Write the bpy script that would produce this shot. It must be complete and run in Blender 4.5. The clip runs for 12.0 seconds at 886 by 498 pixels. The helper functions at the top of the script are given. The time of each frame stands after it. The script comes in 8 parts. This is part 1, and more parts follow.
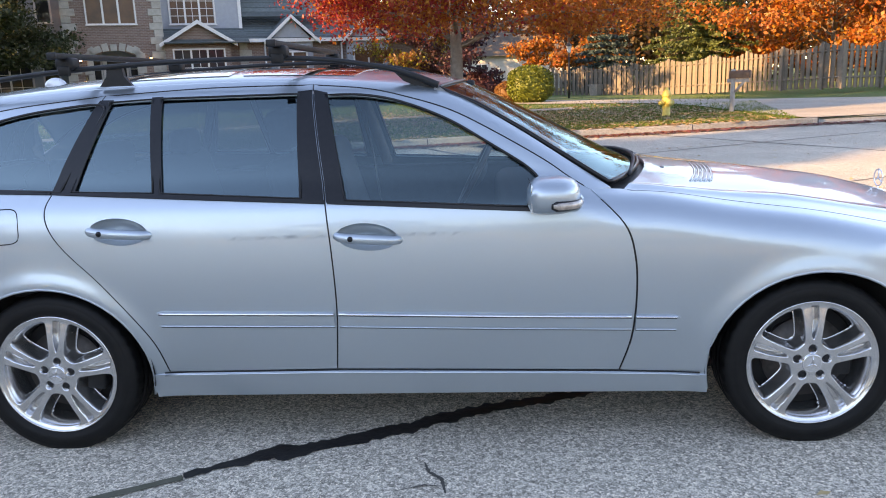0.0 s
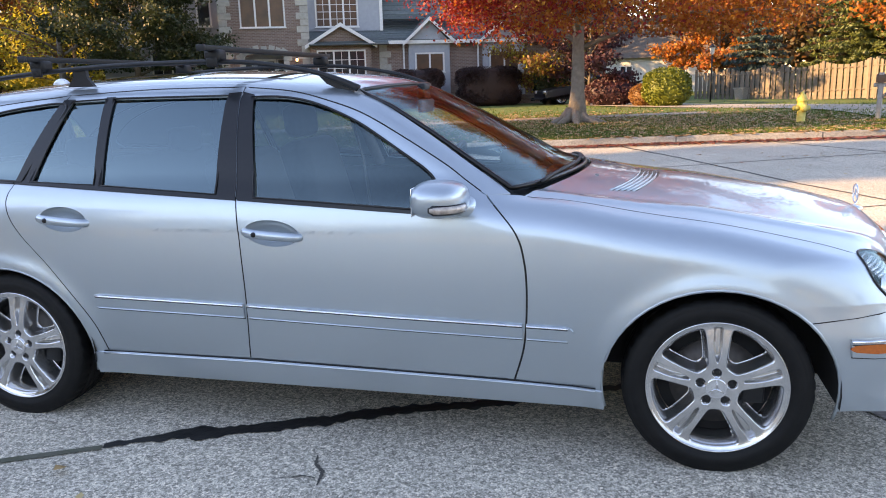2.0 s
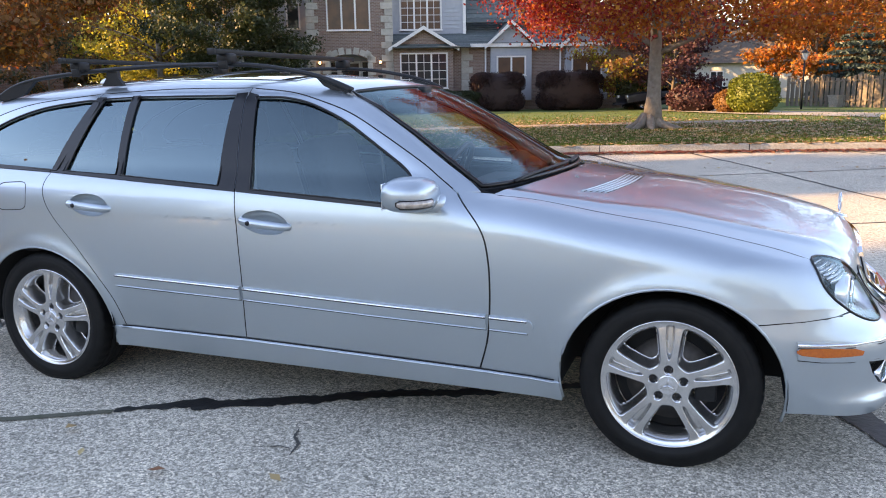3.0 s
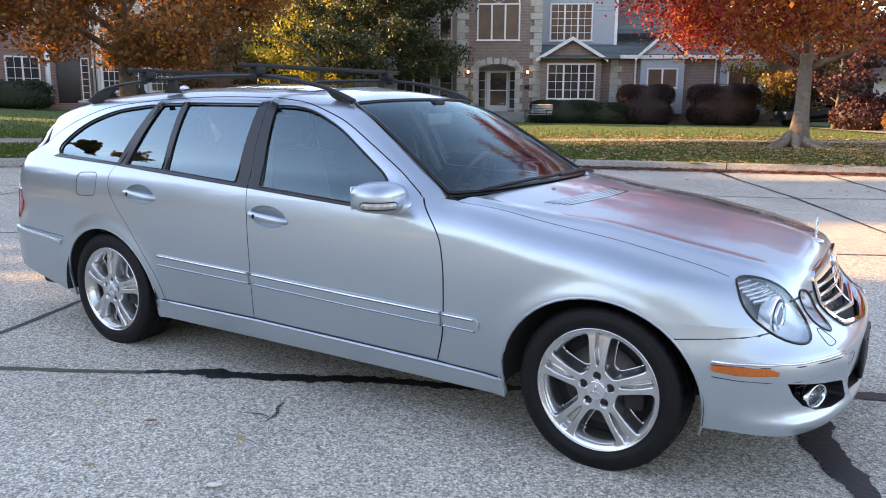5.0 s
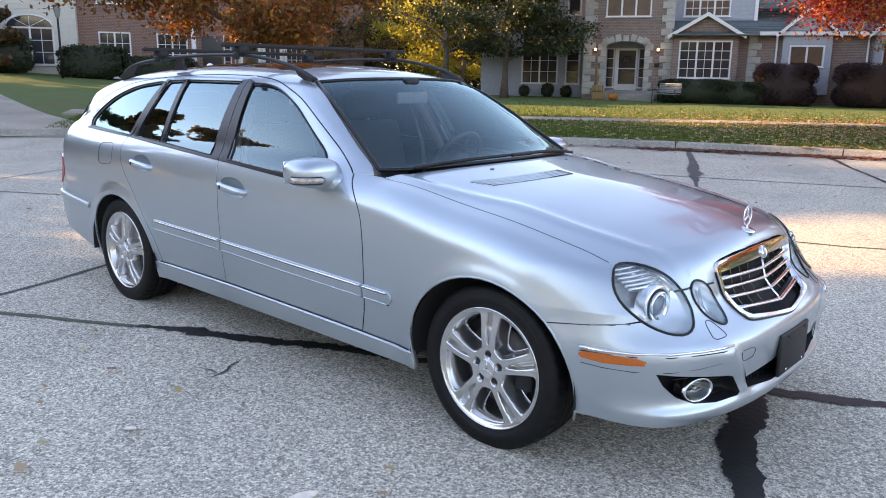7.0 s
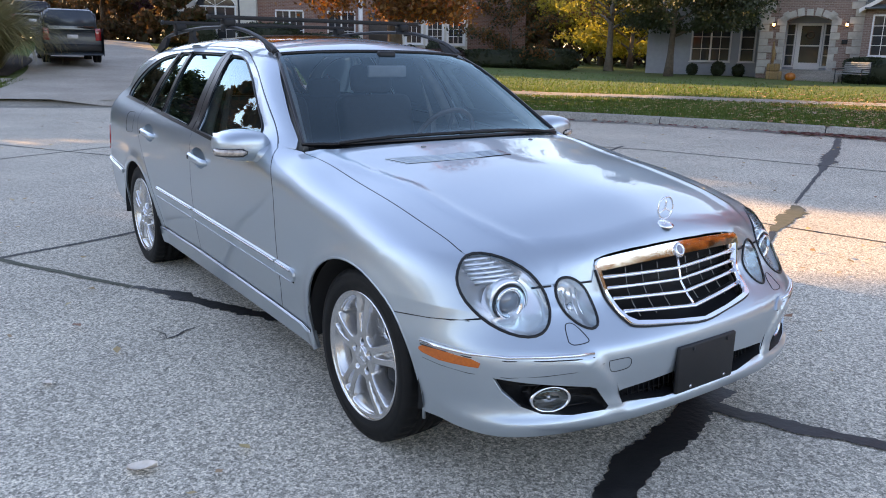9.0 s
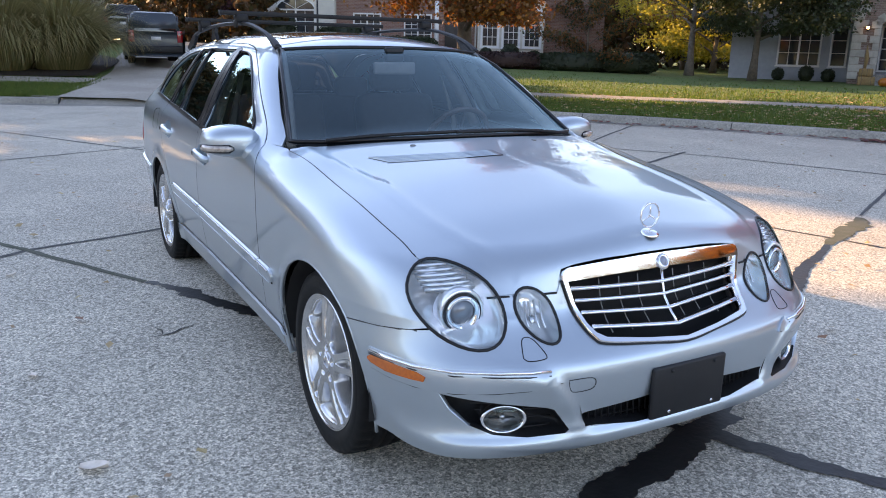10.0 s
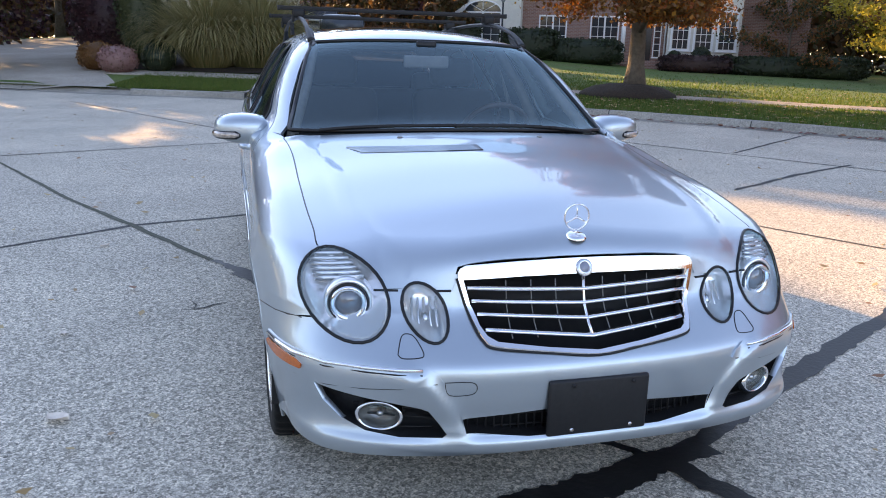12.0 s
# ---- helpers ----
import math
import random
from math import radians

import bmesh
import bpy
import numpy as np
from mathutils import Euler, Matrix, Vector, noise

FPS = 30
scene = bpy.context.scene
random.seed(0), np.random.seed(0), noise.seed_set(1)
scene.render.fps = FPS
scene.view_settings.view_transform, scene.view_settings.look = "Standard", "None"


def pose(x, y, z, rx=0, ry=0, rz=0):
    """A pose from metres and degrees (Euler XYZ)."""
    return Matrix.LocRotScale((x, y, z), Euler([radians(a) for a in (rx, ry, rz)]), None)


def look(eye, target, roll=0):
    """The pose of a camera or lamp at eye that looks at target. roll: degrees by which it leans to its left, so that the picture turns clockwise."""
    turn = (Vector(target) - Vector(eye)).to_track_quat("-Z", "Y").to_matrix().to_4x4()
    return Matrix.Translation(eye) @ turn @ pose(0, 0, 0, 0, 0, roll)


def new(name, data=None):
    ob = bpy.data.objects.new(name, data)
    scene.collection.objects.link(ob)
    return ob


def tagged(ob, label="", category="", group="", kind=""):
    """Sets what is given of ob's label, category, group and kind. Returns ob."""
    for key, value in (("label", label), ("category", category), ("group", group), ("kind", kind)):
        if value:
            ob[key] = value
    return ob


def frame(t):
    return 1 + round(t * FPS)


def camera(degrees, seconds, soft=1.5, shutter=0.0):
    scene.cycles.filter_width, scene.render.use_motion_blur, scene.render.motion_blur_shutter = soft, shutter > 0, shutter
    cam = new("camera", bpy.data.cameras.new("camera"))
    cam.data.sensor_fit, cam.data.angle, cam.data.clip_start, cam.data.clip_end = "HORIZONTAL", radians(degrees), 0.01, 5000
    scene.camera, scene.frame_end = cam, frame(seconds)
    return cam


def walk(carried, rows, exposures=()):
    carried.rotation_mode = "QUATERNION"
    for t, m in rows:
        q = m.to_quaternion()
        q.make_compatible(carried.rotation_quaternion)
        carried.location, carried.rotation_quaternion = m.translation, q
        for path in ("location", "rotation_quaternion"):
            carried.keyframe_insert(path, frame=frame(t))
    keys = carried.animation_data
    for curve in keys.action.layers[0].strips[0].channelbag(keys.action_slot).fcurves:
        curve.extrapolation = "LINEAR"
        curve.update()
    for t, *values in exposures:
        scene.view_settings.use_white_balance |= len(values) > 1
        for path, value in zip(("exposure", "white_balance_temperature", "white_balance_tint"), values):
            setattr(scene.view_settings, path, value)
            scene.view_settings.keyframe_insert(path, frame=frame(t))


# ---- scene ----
cam = camera(59.5, 12.0, 1.0)
PATH = [
    (0, (0.212, -3.584, 1.379), (0.118, -1.633, 0.948), -2.1),
    (0.5, (0.441, -3.581, 1.363), (0.265, -1.635, 0.936), -2.2),
    (1, (0.668, -3.598, 1.37), (0.406, -1.661, 0.947), -2.0),
    (1.5, (0.864, -3.557, 1.353), (0.506, -1.635, 0.932), -1.9),
    (2, (1.107, -3.496, 1.359), (0.648, -1.594, 0.943), -1.7),
    (2.5, (1.336, -3.511, 1.36), (0.774, -1.638, 0.944), -1.4),
    (3, (1.556, -3.556, 1.351), (0.892, -1.713, 0.947), -1.0),
    (3.5, (1.737, -3.535, 1.358), (0.969, -1.734, 0.953), -0.8),
    (5.3, (2.426, -3.465, 1.374), (1.385, -1.801, 0.99), 0.3),
    (5.5, (2.475, -3.447, 1.408), (1.42, -1.798, 0.999), -0.0),
    (6, (2.656, -3.314, 1.399), (1.533, -1.715, 0.973), 0.1),
    (6.5, (2.863, -3.17, 1.371), (1.658, -1.628, 0.958), 0.9),
    (7, (3.102, -3.035, 1.387), (1.818, -1.566, 0.949), 0.8),
    (7.2, (3.183, -2.98, 1.374), (1.864, -1.541, 0.941), 1.1),
    (8.8, (3.642, -2.259, 1.343), (2.099, -1.08, 0.864), 1.3),
    (9, (3.693, -2.15, 1.38), (2.127, -1.009, 0.881), 1.0),
    (9.5, (3.739, -1.952, 1.351), (2.116, -0.89, 0.862), 1.2),
    (10, (3.765, -1.759, 1.351), (2.09, -0.782, 0.857), 1.2),
    (10.5, (3.859, -1.557, 1.34), (2.136, -0.672, 0.844), 1.1),
    (11, (3.964, -1.384, 1.342), (2.192, -0.602, 0.843), 1.3),
    (11.5, (4.006, -1.192, 1.323), (2.186, -0.531, 0.825), 1.3),
    (12, (4.039, -0.983, 1.326), (2.179, -0.443, 0.828), 1.6),
]
walk(cam, [(t, look(eye, target, roll)) for t, eye, target, roll in PATH], [(0, 2.40, 9500, 28), (7, 2.46, 9800, 28), (9, 2.26, 9400, 28), (12, 2.26, 9000, 28)])

# ---- world, sun, exposure ----
SUN_AZ, SUN_EL = 116.0, 16.0  # degrees: azimuth counted from +y towards -x, height over the horizon
world = bpy.data.worlds.new("world")
scene.world = world
world.use_nodes = True
wn = world.node_tree.nodes
sky = wn.new("ShaderNodeTexSky")
sky.sky_type = "NISHITA"
sky.sun_disc = False
sky.sun_elevation = radians(SUN_EL)
sky.sun_rotation = radians(-SUN_AZ)
sky.air_density, sky.dust_density, sky.ozone_density = 1.0, 0.05, 3.0
wn["Background"].inputs[1].default_value = 0.15
world.node_tree.links.new(sky.outputs[0], wn["Background"].inputs[0])
sun = new("sun", bpy.data.lights.new("sun", "SUN"))
sun.data.energy, sun.data.angle, sun.data.color = 3.2, radians(0.6), (1.0, 0.79, 0.47)
a, e = radians(SUN_AZ), radians(SUN_EL)
sun_way = Vector((-math.sin(a) * math.cos(e), math.cos(a) * math.cos(e), math.sin(e)))
sun.matrix_world = look(sun_way * 50, (0, 0, 0))


# ---- materials ----
def surface(name, c1, c2=None, scale=8.0, rough=0.6, metal=0.0, bump=0.0, bscale=60.0, coat=0.0, c3=None, spots=3.0, rvar=0.08, coords="Object", spec=0.5):
    """A principled material: two colours mixed by noise, a third in larger stains, fine relief."""
    m = bpy.data.materials.new(name)
    m.use_nodes = True
    nt = m.node_tree
    n, l = nt.nodes, nt.links
    b = n["Principled BSDF"]
    tc = n.new("ShaderNodeTexCoord")
    tex = n.new("ShaderNodeTexNoise")
    tex.inputs["Scale"].default_value, tex.inputs["Detail"].default_value = scale, 6
    l.new(tc.outputs[coords], tex.inputs["Vector"])
    ramp = n.new("ShaderNodeMapRange")
    ramp.inputs[1].default_value, ramp.inputs[2].default_value = 0.32, 0.68
    l.new(tex.outputs[0], ramp.inputs[0])
    mix = n.new("ShaderNodeMix")
    mix.data_type = "RGBA"
    l.new(ramp.outputs[0], mix.inputs[0])
    mix.inputs[6].default_value = (*c1, 1)
    mix.inputs[7].default_value = (*(c2 or [v * 0.85 for v in c1]), 1)
    out = mix.outputs[2]
    if c3:
        t2 = n.new("ShaderNodeTexNoise")
        t2.inputs["Scale"].default_value, t2.inputs["Detail"].default_value = spots, 4
        l.new(tc.outputs[coords], t2.inputs["Vector"])
        r2 = n.new("ShaderNodeMapRange")
        r2.inputs[1].default_value, r2.inputs[2].default_value = 0.45, 0.75
        l.new(t2.outputs[0], r2.inputs[0])
        m2 = n.new("ShaderNodeMix")
        m2.data_type = "RGBA"
        l.new(r2.outputs[0], m2.inputs[0])
        l.new(out, m2.inputs[6])
        m2.inputs[7].default_value = (*c3, 1)
        out = m2.outputs[2]
    l.new(out, b.inputs["Base Color"])
    b.inputs["Metallic"].default_value, b.inputs["Specular IOR Level"].default_value = metal, spec
    rr = n.new("ShaderNodeMapRange")
    rr.inputs[3].default_value, rr.inputs[4].default_value = max(0.02, rough - rvar), min(1, rough + rvar)
    l.new(tex.outputs[0], rr.inputs[0])
    l.new(rr.outputs[0], b.inputs["Roughness"])
    if coat:
        b.inputs["Coat Weight"].default_value, b.inputs["Coat Roughness"].default_value = coat, 0.03
    if bump:
        bt = n.new("ShaderNodeTexNoise")
        bt.inputs["Scale"].default_value, bt.inputs["Detail"].default_value = bscale, 5
        l.new(tc.outputs[coords], bt.inputs["Vector"])
        bp = n.new("ShaderNodeBump")
        bp.inputs["Strength"].default_value, bp.inputs["Distance"].default_value = 1.0, bump
        l.new(bt.outputs[0], bp.inputs["Height"])
        l.new(bp.outputs[0], b.inputs["Normal"])
    return m


def vary(m, amount=0.25, island=False):
    """Lets each object, or each loose piece of one mesh, differ in brightness."""
    nt = m.node_tree
    n, l = nt.nodes, nt.links
    b = n["Principled BSDF"]
    src = b.inputs["Base Color"].links[0].from_socket
    info = n.new("ShaderNodeNewGeometry" if island else "ShaderNodeObjectInfo")
    mr = n.new("ShaderNodeMapRange")
    mr.inputs[3].default_value, mr.inputs[4].default_value = 1 - amount, 1 + amount
    l.new(info.outputs["Random Per Island" if island else "Random"], mr.inputs[0])
    hsv = n.new("ShaderNodeHueSaturation")
    l.new(mr.outputs[0], hsv.inputs["Value"])
    l.new(src, hsv.inputs["Color"])
    l.new(hsv.outputs[0], b.inputs["Base Color"])
    return m


def leafmat(name, cols, back=0.35):
    """Foliage: the colour differs from leaf to leaf, and light shines through."""
    m = bpy.data.materials.new(name)
    m.use_nodes = True
    nt = m.node_tree
    n, l = nt.nodes, nt.links
    b = n["Principled BSDF"]
    geo = n.new("ShaderNodeNewGeometry")
    cr = n.new("ShaderNodeValToRGB")
    el = cr.color_ramp.elements
    while len(el) < len(cols):
        el.new(0.5)
    for i, c in enumerate(cols):
        el[i].position = i / (len(cols) - 1)
        el[i].color = (*c, 1)
    l.new(geo.outputs["Random Per Island"], cr.inputs[0])
    l.new(cr.outputs[0], b.inputs["Base Color"])
    b.inputs["Roughness"].default_value = 0.55
    tr = n.new("ShaderNodeBsdfTranslucent")
    l.new(cr.outputs[0], tr.inputs[0])
    mx = n.new("ShaderNodeMixShader")
    mx.inputs[0].default_value = back
    l.new(b.outputs[0], mx.inputs[1])
    l.new(tr.outputs[0], mx.inputs[2])
    l.new(mx.outputs[0], n["Material Output"].inputs[0])
    return m


def glassmat(name, tint, rough=0.0, clear=0.8, base=0.10):
    """Thin tinted glass: a clear tint with a mirror coat by Fresnel."""
    m = bpy.data.materials.new(name)
    m.use_nodes = True
    nt = m.node_tree
    n, l = nt.nodes, nt.links
    n.remove(n["Principled BSDF"])
    tp = n.new("ShaderNodeBsdfTransparent")
    tp.inputs[0].default_value = (*tint, 1)
    gl = n.new("ShaderNodeBsdfGlossy")
    gl.inputs["Roughness"].default_value = rough
    gl.inputs["Color"].default_value = (0.60, 0.86, 0.92, 1)
    fr = n.new("ShaderNodeFresnel")
    fr.inputs[0].default_value = 1.5
    mul = n.new("ShaderNodeMath")
    mul.operation = "MULTIPLY_ADD"
    mul.inputs[1].default_value, mul.inputs[2].default_value = clear * 1.5, base
    l.new(fr.outputs[0], mul.inputs[0])
    mx = n.new("ShaderNodeMixShader")
    l.new(mul.outputs[0], mx.inputs[0])
    l.new(tp.outputs[0], mx.inputs[1])
    l.new(gl.outputs[0], mx.inputs[2])
    l.new(mx.outputs[0], n["Material Output"].inputs[0])
    return m


paint = surface("silver_paint", (0.447, 0.515, 0.556), (0.412, 0.480, 0.521), 900, 0.37, 0.85, coat=1.0, rvar=0.02)
chrome = surface("chrome", (0.86, 0.86, 0.87), (0.8, 0.8, 0.82), 30, 0.07, 1.0, rvar=0.02)
alloy = surface("alloy", (0.66, 0.655, 0.65), (0.58, 0.575, 0.57), 40, 0.24, 0.95, rvar=0.06, coat=0.3)
rubber = surface("tyre_rubber", (0.0045, 0.0045, 0.005), (0.008, 0.008, 0.0078), 30, 0.58, bump=0.0006, bscale=220, spec=0.22)
blacktrim = surface("black_trim", (0.006, 0.006, 0.007), (0.009, 0.009, 0.010), 60, 0.3, rvar=0.05, spec=0.35)
plastic = surface("black_plastic", (0.009, 0.009, 0.010), (0.014, 0.014, 0.015), 80, 0.5, bump=0.0004, bscale=500, spec=0.35)
inner = surface("dark_liner", (0.010, 0.010, 0.011), (0.016, 0.015, 0.014), 15, 0.9)
cloth = surface("dark_upholstery", (0.030, 0.030, 0.033), (0.042, 0.041, 0.043), 40, 0.7, bump=0.0006, bscale=160)
greypl = surface("grey_lining", (0.22, 0.22, 0.22), (0.26, 0.26, 0.25), 30, 0.75)
amber = surface("amber_lens", (0.62, 0.13, 0.01), (0.5, 0.09, 0.01), 120, 0.18, coat=0.6)
redlens = surface("red_lens", (0.42, 0.012, 0.012), (0.32, 0.01, 0.012), 120, 0.15, coat=0.8)
reflector = surface("lamp_reflector", (0.93, 0.94, 0.95), (0.86, 0.87, 0.90), 30, 0.34, 0.75, rvar=0.08)
clearlens = glassmat("clear_lens", (0.98, 0.985, 0.99), clear=0.55, base=0.0)
silvered = surface("bright_lamp_silver", (0.93, 0.93, 0.94), (0.88, 0.88, 0.89), 25, 0.16, 0.7, rvar=0.06)
tinted = glassmat("tinted_glass", (0.72, 0.84, 0.85), clear=0.95, base=0.06)
darktint = glassmat("dark_tinted_glass", (0.28, 0.38, 0.40), clear=1.0, base=0.115)
shield = glassmat("windscreen_glass", (0.80, 0.86, 0.87), clear=0.70, base=0.02)
darkglass = surface("sunroof_glass", (0.008, 0.008, 0.01), (0.011, 0.011, 0.012), 20, 0.05, coat=1.0, rvar=0.01)


# ---- mesh helpers ----
def add_mesh(name, bm, material, parent=None, label="", smooth=True):
    me = bpy.data.meshes.new(name)
    bm.to_mesh(me)
    bm.free()
    for p in me.polygons:
        p.use_smooth = smooth
    me.materials.append(material)
    ob = new(name, me)
    if parent:
        ob.parent = parent
    if label:
        ob["label"] = label
    return ob


def part(name, bm, material, parent, label="", smooth=True):
    return add_mesh(name, bm, material, parent, label, smooth)


def thing(name, label, category, at=(0, 0, 0), turn=0, group="", kind=""):
    ob = new(name)
    ob.empty_display_size = 0.2
    ob.matrix_world = pose(*at, 0, 0, turn)
    return tagged(ob, label, category, group, kind)


def box(x0, x1, y0, y1, z0, z1, bevel=0.0, seg=2, bm=None):
    bm2 = bmesh.new()
    bmesh.ops.create_cube(bm2, size=1)
    bmesh.ops.scale(bm2, vec=(x1 - x0, y1 - y0, z1 - z0), verts=bm2.verts)
    bmesh.ops.translate(bm2, vec=((x0 + x1) / 2, (y0 + y1) / 2, (z0 + z1) / 2), verts=bm2.verts)
    if bevel:
        bmesh.ops.bevel(bm2, geom=bm2.edges[:], offset=bevel, segments=seg, affect="EDGES", profile=0.5)
    return merge(bm, bm2)


def merge(bm, bm2):
    if bm is None:
        return bm2
    me = bpy.data.meshes.new("tmp")
    bm2.to_mesh(me)
    bm2.free()
    bm.from_mesh(me)
    bpy.data.meshes.remove(me)
    return bm


def shift(bm, m):
    bmesh.ops.transform(bm, matrix=m, verts=bm.verts)
    return bm


def ball(cx, cy, cz, rx, ry, rz, u=24, v=14, bm=None, power=1.0):
    b2 = bmesh.new()
    bmesh.ops.create_uvsphere(b2, u_segments=u, v_segments=v, radius=1)
    for w in b2.verts:
        c = w.co
        if power != 1.0:
            c = Vector([math.copysign(abs(k) ** power, k) for k in c])
        w.co = (cx + c.x * rx, cy + c.y * ry, cz + c.z * rz)
    return merge(bm, b2)


def rod(p0, p1, r0, r1=None, n=12, bm=None):
    p0, p1 = Vector(p0), Vector(p1)
    b2 = bmesh.new()
    bmesh.ops.create_cone(b2, cap_ends=True, segments=n, radius1=r0, radius2=r0 if r1 is None else r1, depth=(p1 - p0).length)
    m = Matrix.Translation((p0 + p1) / 2) @ (p1 - p0).to_track_quat("Z", "Y").to_matrix().to_4x4()
    bmesh.ops.transform(b2, matrix=m, verts=b2.verts)
    return merge(bm, b2)


def lathe(profile, n=48, axis="y", bm=None):
    """Turns a profile of (radius, along) round an axis."""
    b2 = bmesh.new()
    rings = []
    for i in range(n):
        a = 2 * math.pi * i / n
        ring = []
        for r, h in profile:
            c, s = r * math.cos(a), r * math.sin(a)
            ring.append(b2.verts.new((c, h, s) if axis == "y" else (c, s, h)))
        rings.append(ring)
    for i in range(n):
        r0, r1 = rings[i], rings[(i + 1) % n]
        for j in range(len(profile) - 1):
            b2.faces.new((r0[j], r0[j + 1], r1[j + 1], r1[j]))
    bmesh.ops.recalc_face_normals(b2, faces=b2.faces)
    return merge(bm, b2)


def tube(points, r, n=8, closed=False, bm=None, flat=1.0):
    """A round bar along points; r is one radius or one for each point; flat squeezes it upright."""
    pts = [Vector(p) for p in points]
    b2 = bmesh.new()
    rings = []
    k = len(pts)
    for i, p in enumerate(pts):
        a = pts[(i - 1) % k] if closed or i else pts[0]
        b = pts[(i + 1) % k] if closed or i < k - 1 else pts[-1]
        d = (b - a).normalized()
        up = Vector((0, 0, 1)) if abs(d.z) < 0.95 else Vector((1, 0, 0))
        s = d.cross(up).normalized()
        u = s.cross(d)
        rr = r[i] if hasattr(r, "__len__") else r
        rings.append([b2.verts.new(p + s * rr * math.cos(t) + u * rr * flat * math.sin(t)) for t in [2 * math.pi * j / n for j in range(n)]])
    for i in range(k if closed else k - 1):
        r0, r1 = rings[i], rings[(i + 1) % k]
        for j in range(n):
            b2.faces.new((r0[j], r0[(j + 1) % n], r1[(j + 1) % n], r1[j]))
    if not closed:
        b2.faces.new(rings[0])
        b2.faces.new(rings[-1])
    bmesh.ops.recalc_face_normals(b2, faces=b2.faces)
    return merge(bm, b2)


def prism(poly, y0, y1, plane="xz", bm=None):
    """A plate: the polygon drawn in a plane, from y0 to y1 across it."""
    b2 = bmesh.new()
    put = {"xz": lambda u, v, w: (u, w, v), "xy": lambda u, v, w: (u, v, w), "yz": lambda u, v, w: (w, u, v)}[plane]
    lo = [b2.verts.new(put(u, v, y0)) for u, v in poly]
    hi = [b2.verts.new(put(u, v, y1)) for u, v in poly]
    b2.faces.new(lo)
    b2.faces.new(hi)
    for i in range(len(poly)):
        j = (i + 1) % len(poly)
        b2.faces.new((lo[i], lo[j], hi[j], hi[i]))
    bmesh.ops.recalc_face_normals(b2, faces=b2.faces)
    return merge(bm, b2)


def curve_pts(pts, n=6):
    """A smooth line through points (Catmull-Rom)."""
    out = []
    for i in range(len(pts) - 1):
        p0, p1, p2, p3 = (np.array(pts[max(0, min(len(pts) - 1, i + k))], float) for k in (-1, 0, 1, 2))
        for t in np.linspace(0, 1, n, endpoint=False):
            out.append(tuple(0.5 * (2 * p1 + (p2 - p0) * t + (2 * p0 - 5 * p1 + 4 * p2 - p3) * t * t + (3 * p1 - p0 - 3 * p2 + p3) * t**3)))
    out.append(tuple(pts[-1]))
    return out


def oval(cx, cy, rx, ry, tilt=0.0, n=32, egg=0.0):
    t0 = radians(tilt)
    out = []
    for i in range(n):
        a = 2 * math.pi * i / n
        u, v = rx * math.cos(a) * (1 + egg * math.sin(a)), ry * math.sin(a)
        out.append((cx + u * math.cos(t0) - v * math.sin(t0), cy + u * math.sin(t0) + v * math.cos(t0)))
    return out


def hull(pts):
    pts = sorted(set((round(float(a), 6), round(float(b), 6)) for a, b in pts))
    def half(seq):
        h = []
        for q in seq:
            while len(h) > 1 and (h[-1][0] - h[-2][0]) * (q[1] - h[-2][1]) - (h[-1][1] - h[-2][1]) * (q[0] - h[-2][0]) <= 0:
                h.pop()
            h.append(q)
        return h
    return half(pts)[:-1] + half(pts[::-1])[:-1]


# ---- ground: road, kerb, lawns ----
CX, CY = 2.0, -8.0
kerb_r = [(-180, 22), (-160, 26), (-130, 30), (-90, 26), (-60, 30), (-30, 60), (0, 95), (30, 62), (50, 36), (62, 27.6), (69, 25.3), (83, 22.2), (98, 20.7), (112, 20.3), (122, 20.2), (131, 20.2), (145, 19.9), (155, 19.6), (168, 20.0), (180, 22)]
slope_at = [(-180, 0.055), (-165, 0.02), (-30, 0.02), (40, 0.05), (60, 0.055), (66, 0.02), (75, 0.0), (88, 0.0), (98, 0.002), (112, 0.004), (125, 0.008), (140, 0.020), (152, 0.042), (160, 0.055), (178, 0.060), (180, 0.055)]
KD = np.arange(-180, 180, 1.5)
KR = np.interp(KD, [k[0] for k in kerb_r], [k[1] for k in kerb_r])
for _ in range(6):
    KR = (np.roll(KR, 1) + 2 * KR + np.roll(KR, -1)) / 4


def kerb_point(deg, out=0.0):
    """A place so far out from the road's edge, by its bearing from the middle of the crossing."""
    r = float(np.interp((deg + 180) % 360 - 180, np.append(KD, 180), np.append(KR, KR[0]))) + out
    return (CX + r * math.cos(radians(deg)), CY + r * math.sin(radians(deg)))


def land(x, y):
    """Height of the ground, nought on the road."""
    deg = math.degrees(math.atan2(y - CY, x - CX))
    o = math.hypot(x - CX, y - CY) - float(np.interp(deg, np.append(KD, 180), np.append(KR, KR[0])))
    if o < 0:
        return 0.0
    return 0.13 + min(o, 26.0) * float(np.interp(deg, [k[0] for k in slope_at], [k[1] for k in slope_at]))


tar_mat = surface("tar", (0.012, 0.012, 0.013), (0.024, 0.023, 0.022), 14, 0.5, bump=0.003, bscale=40)
grass = surface("lawn", (0.060, 0.115, 0.018), (0.105, 0.155, 0.030), 2.6, 0.9, bump=0.03, bscale=55, c3=(0.12, 0.125, 0.036), spots=0.5)
soil = surface("mulch", (0.025, 0.016, 0.011), (0.05, 0.032, 0.022), 20, 0.95, bump=0.03, bscale=40)


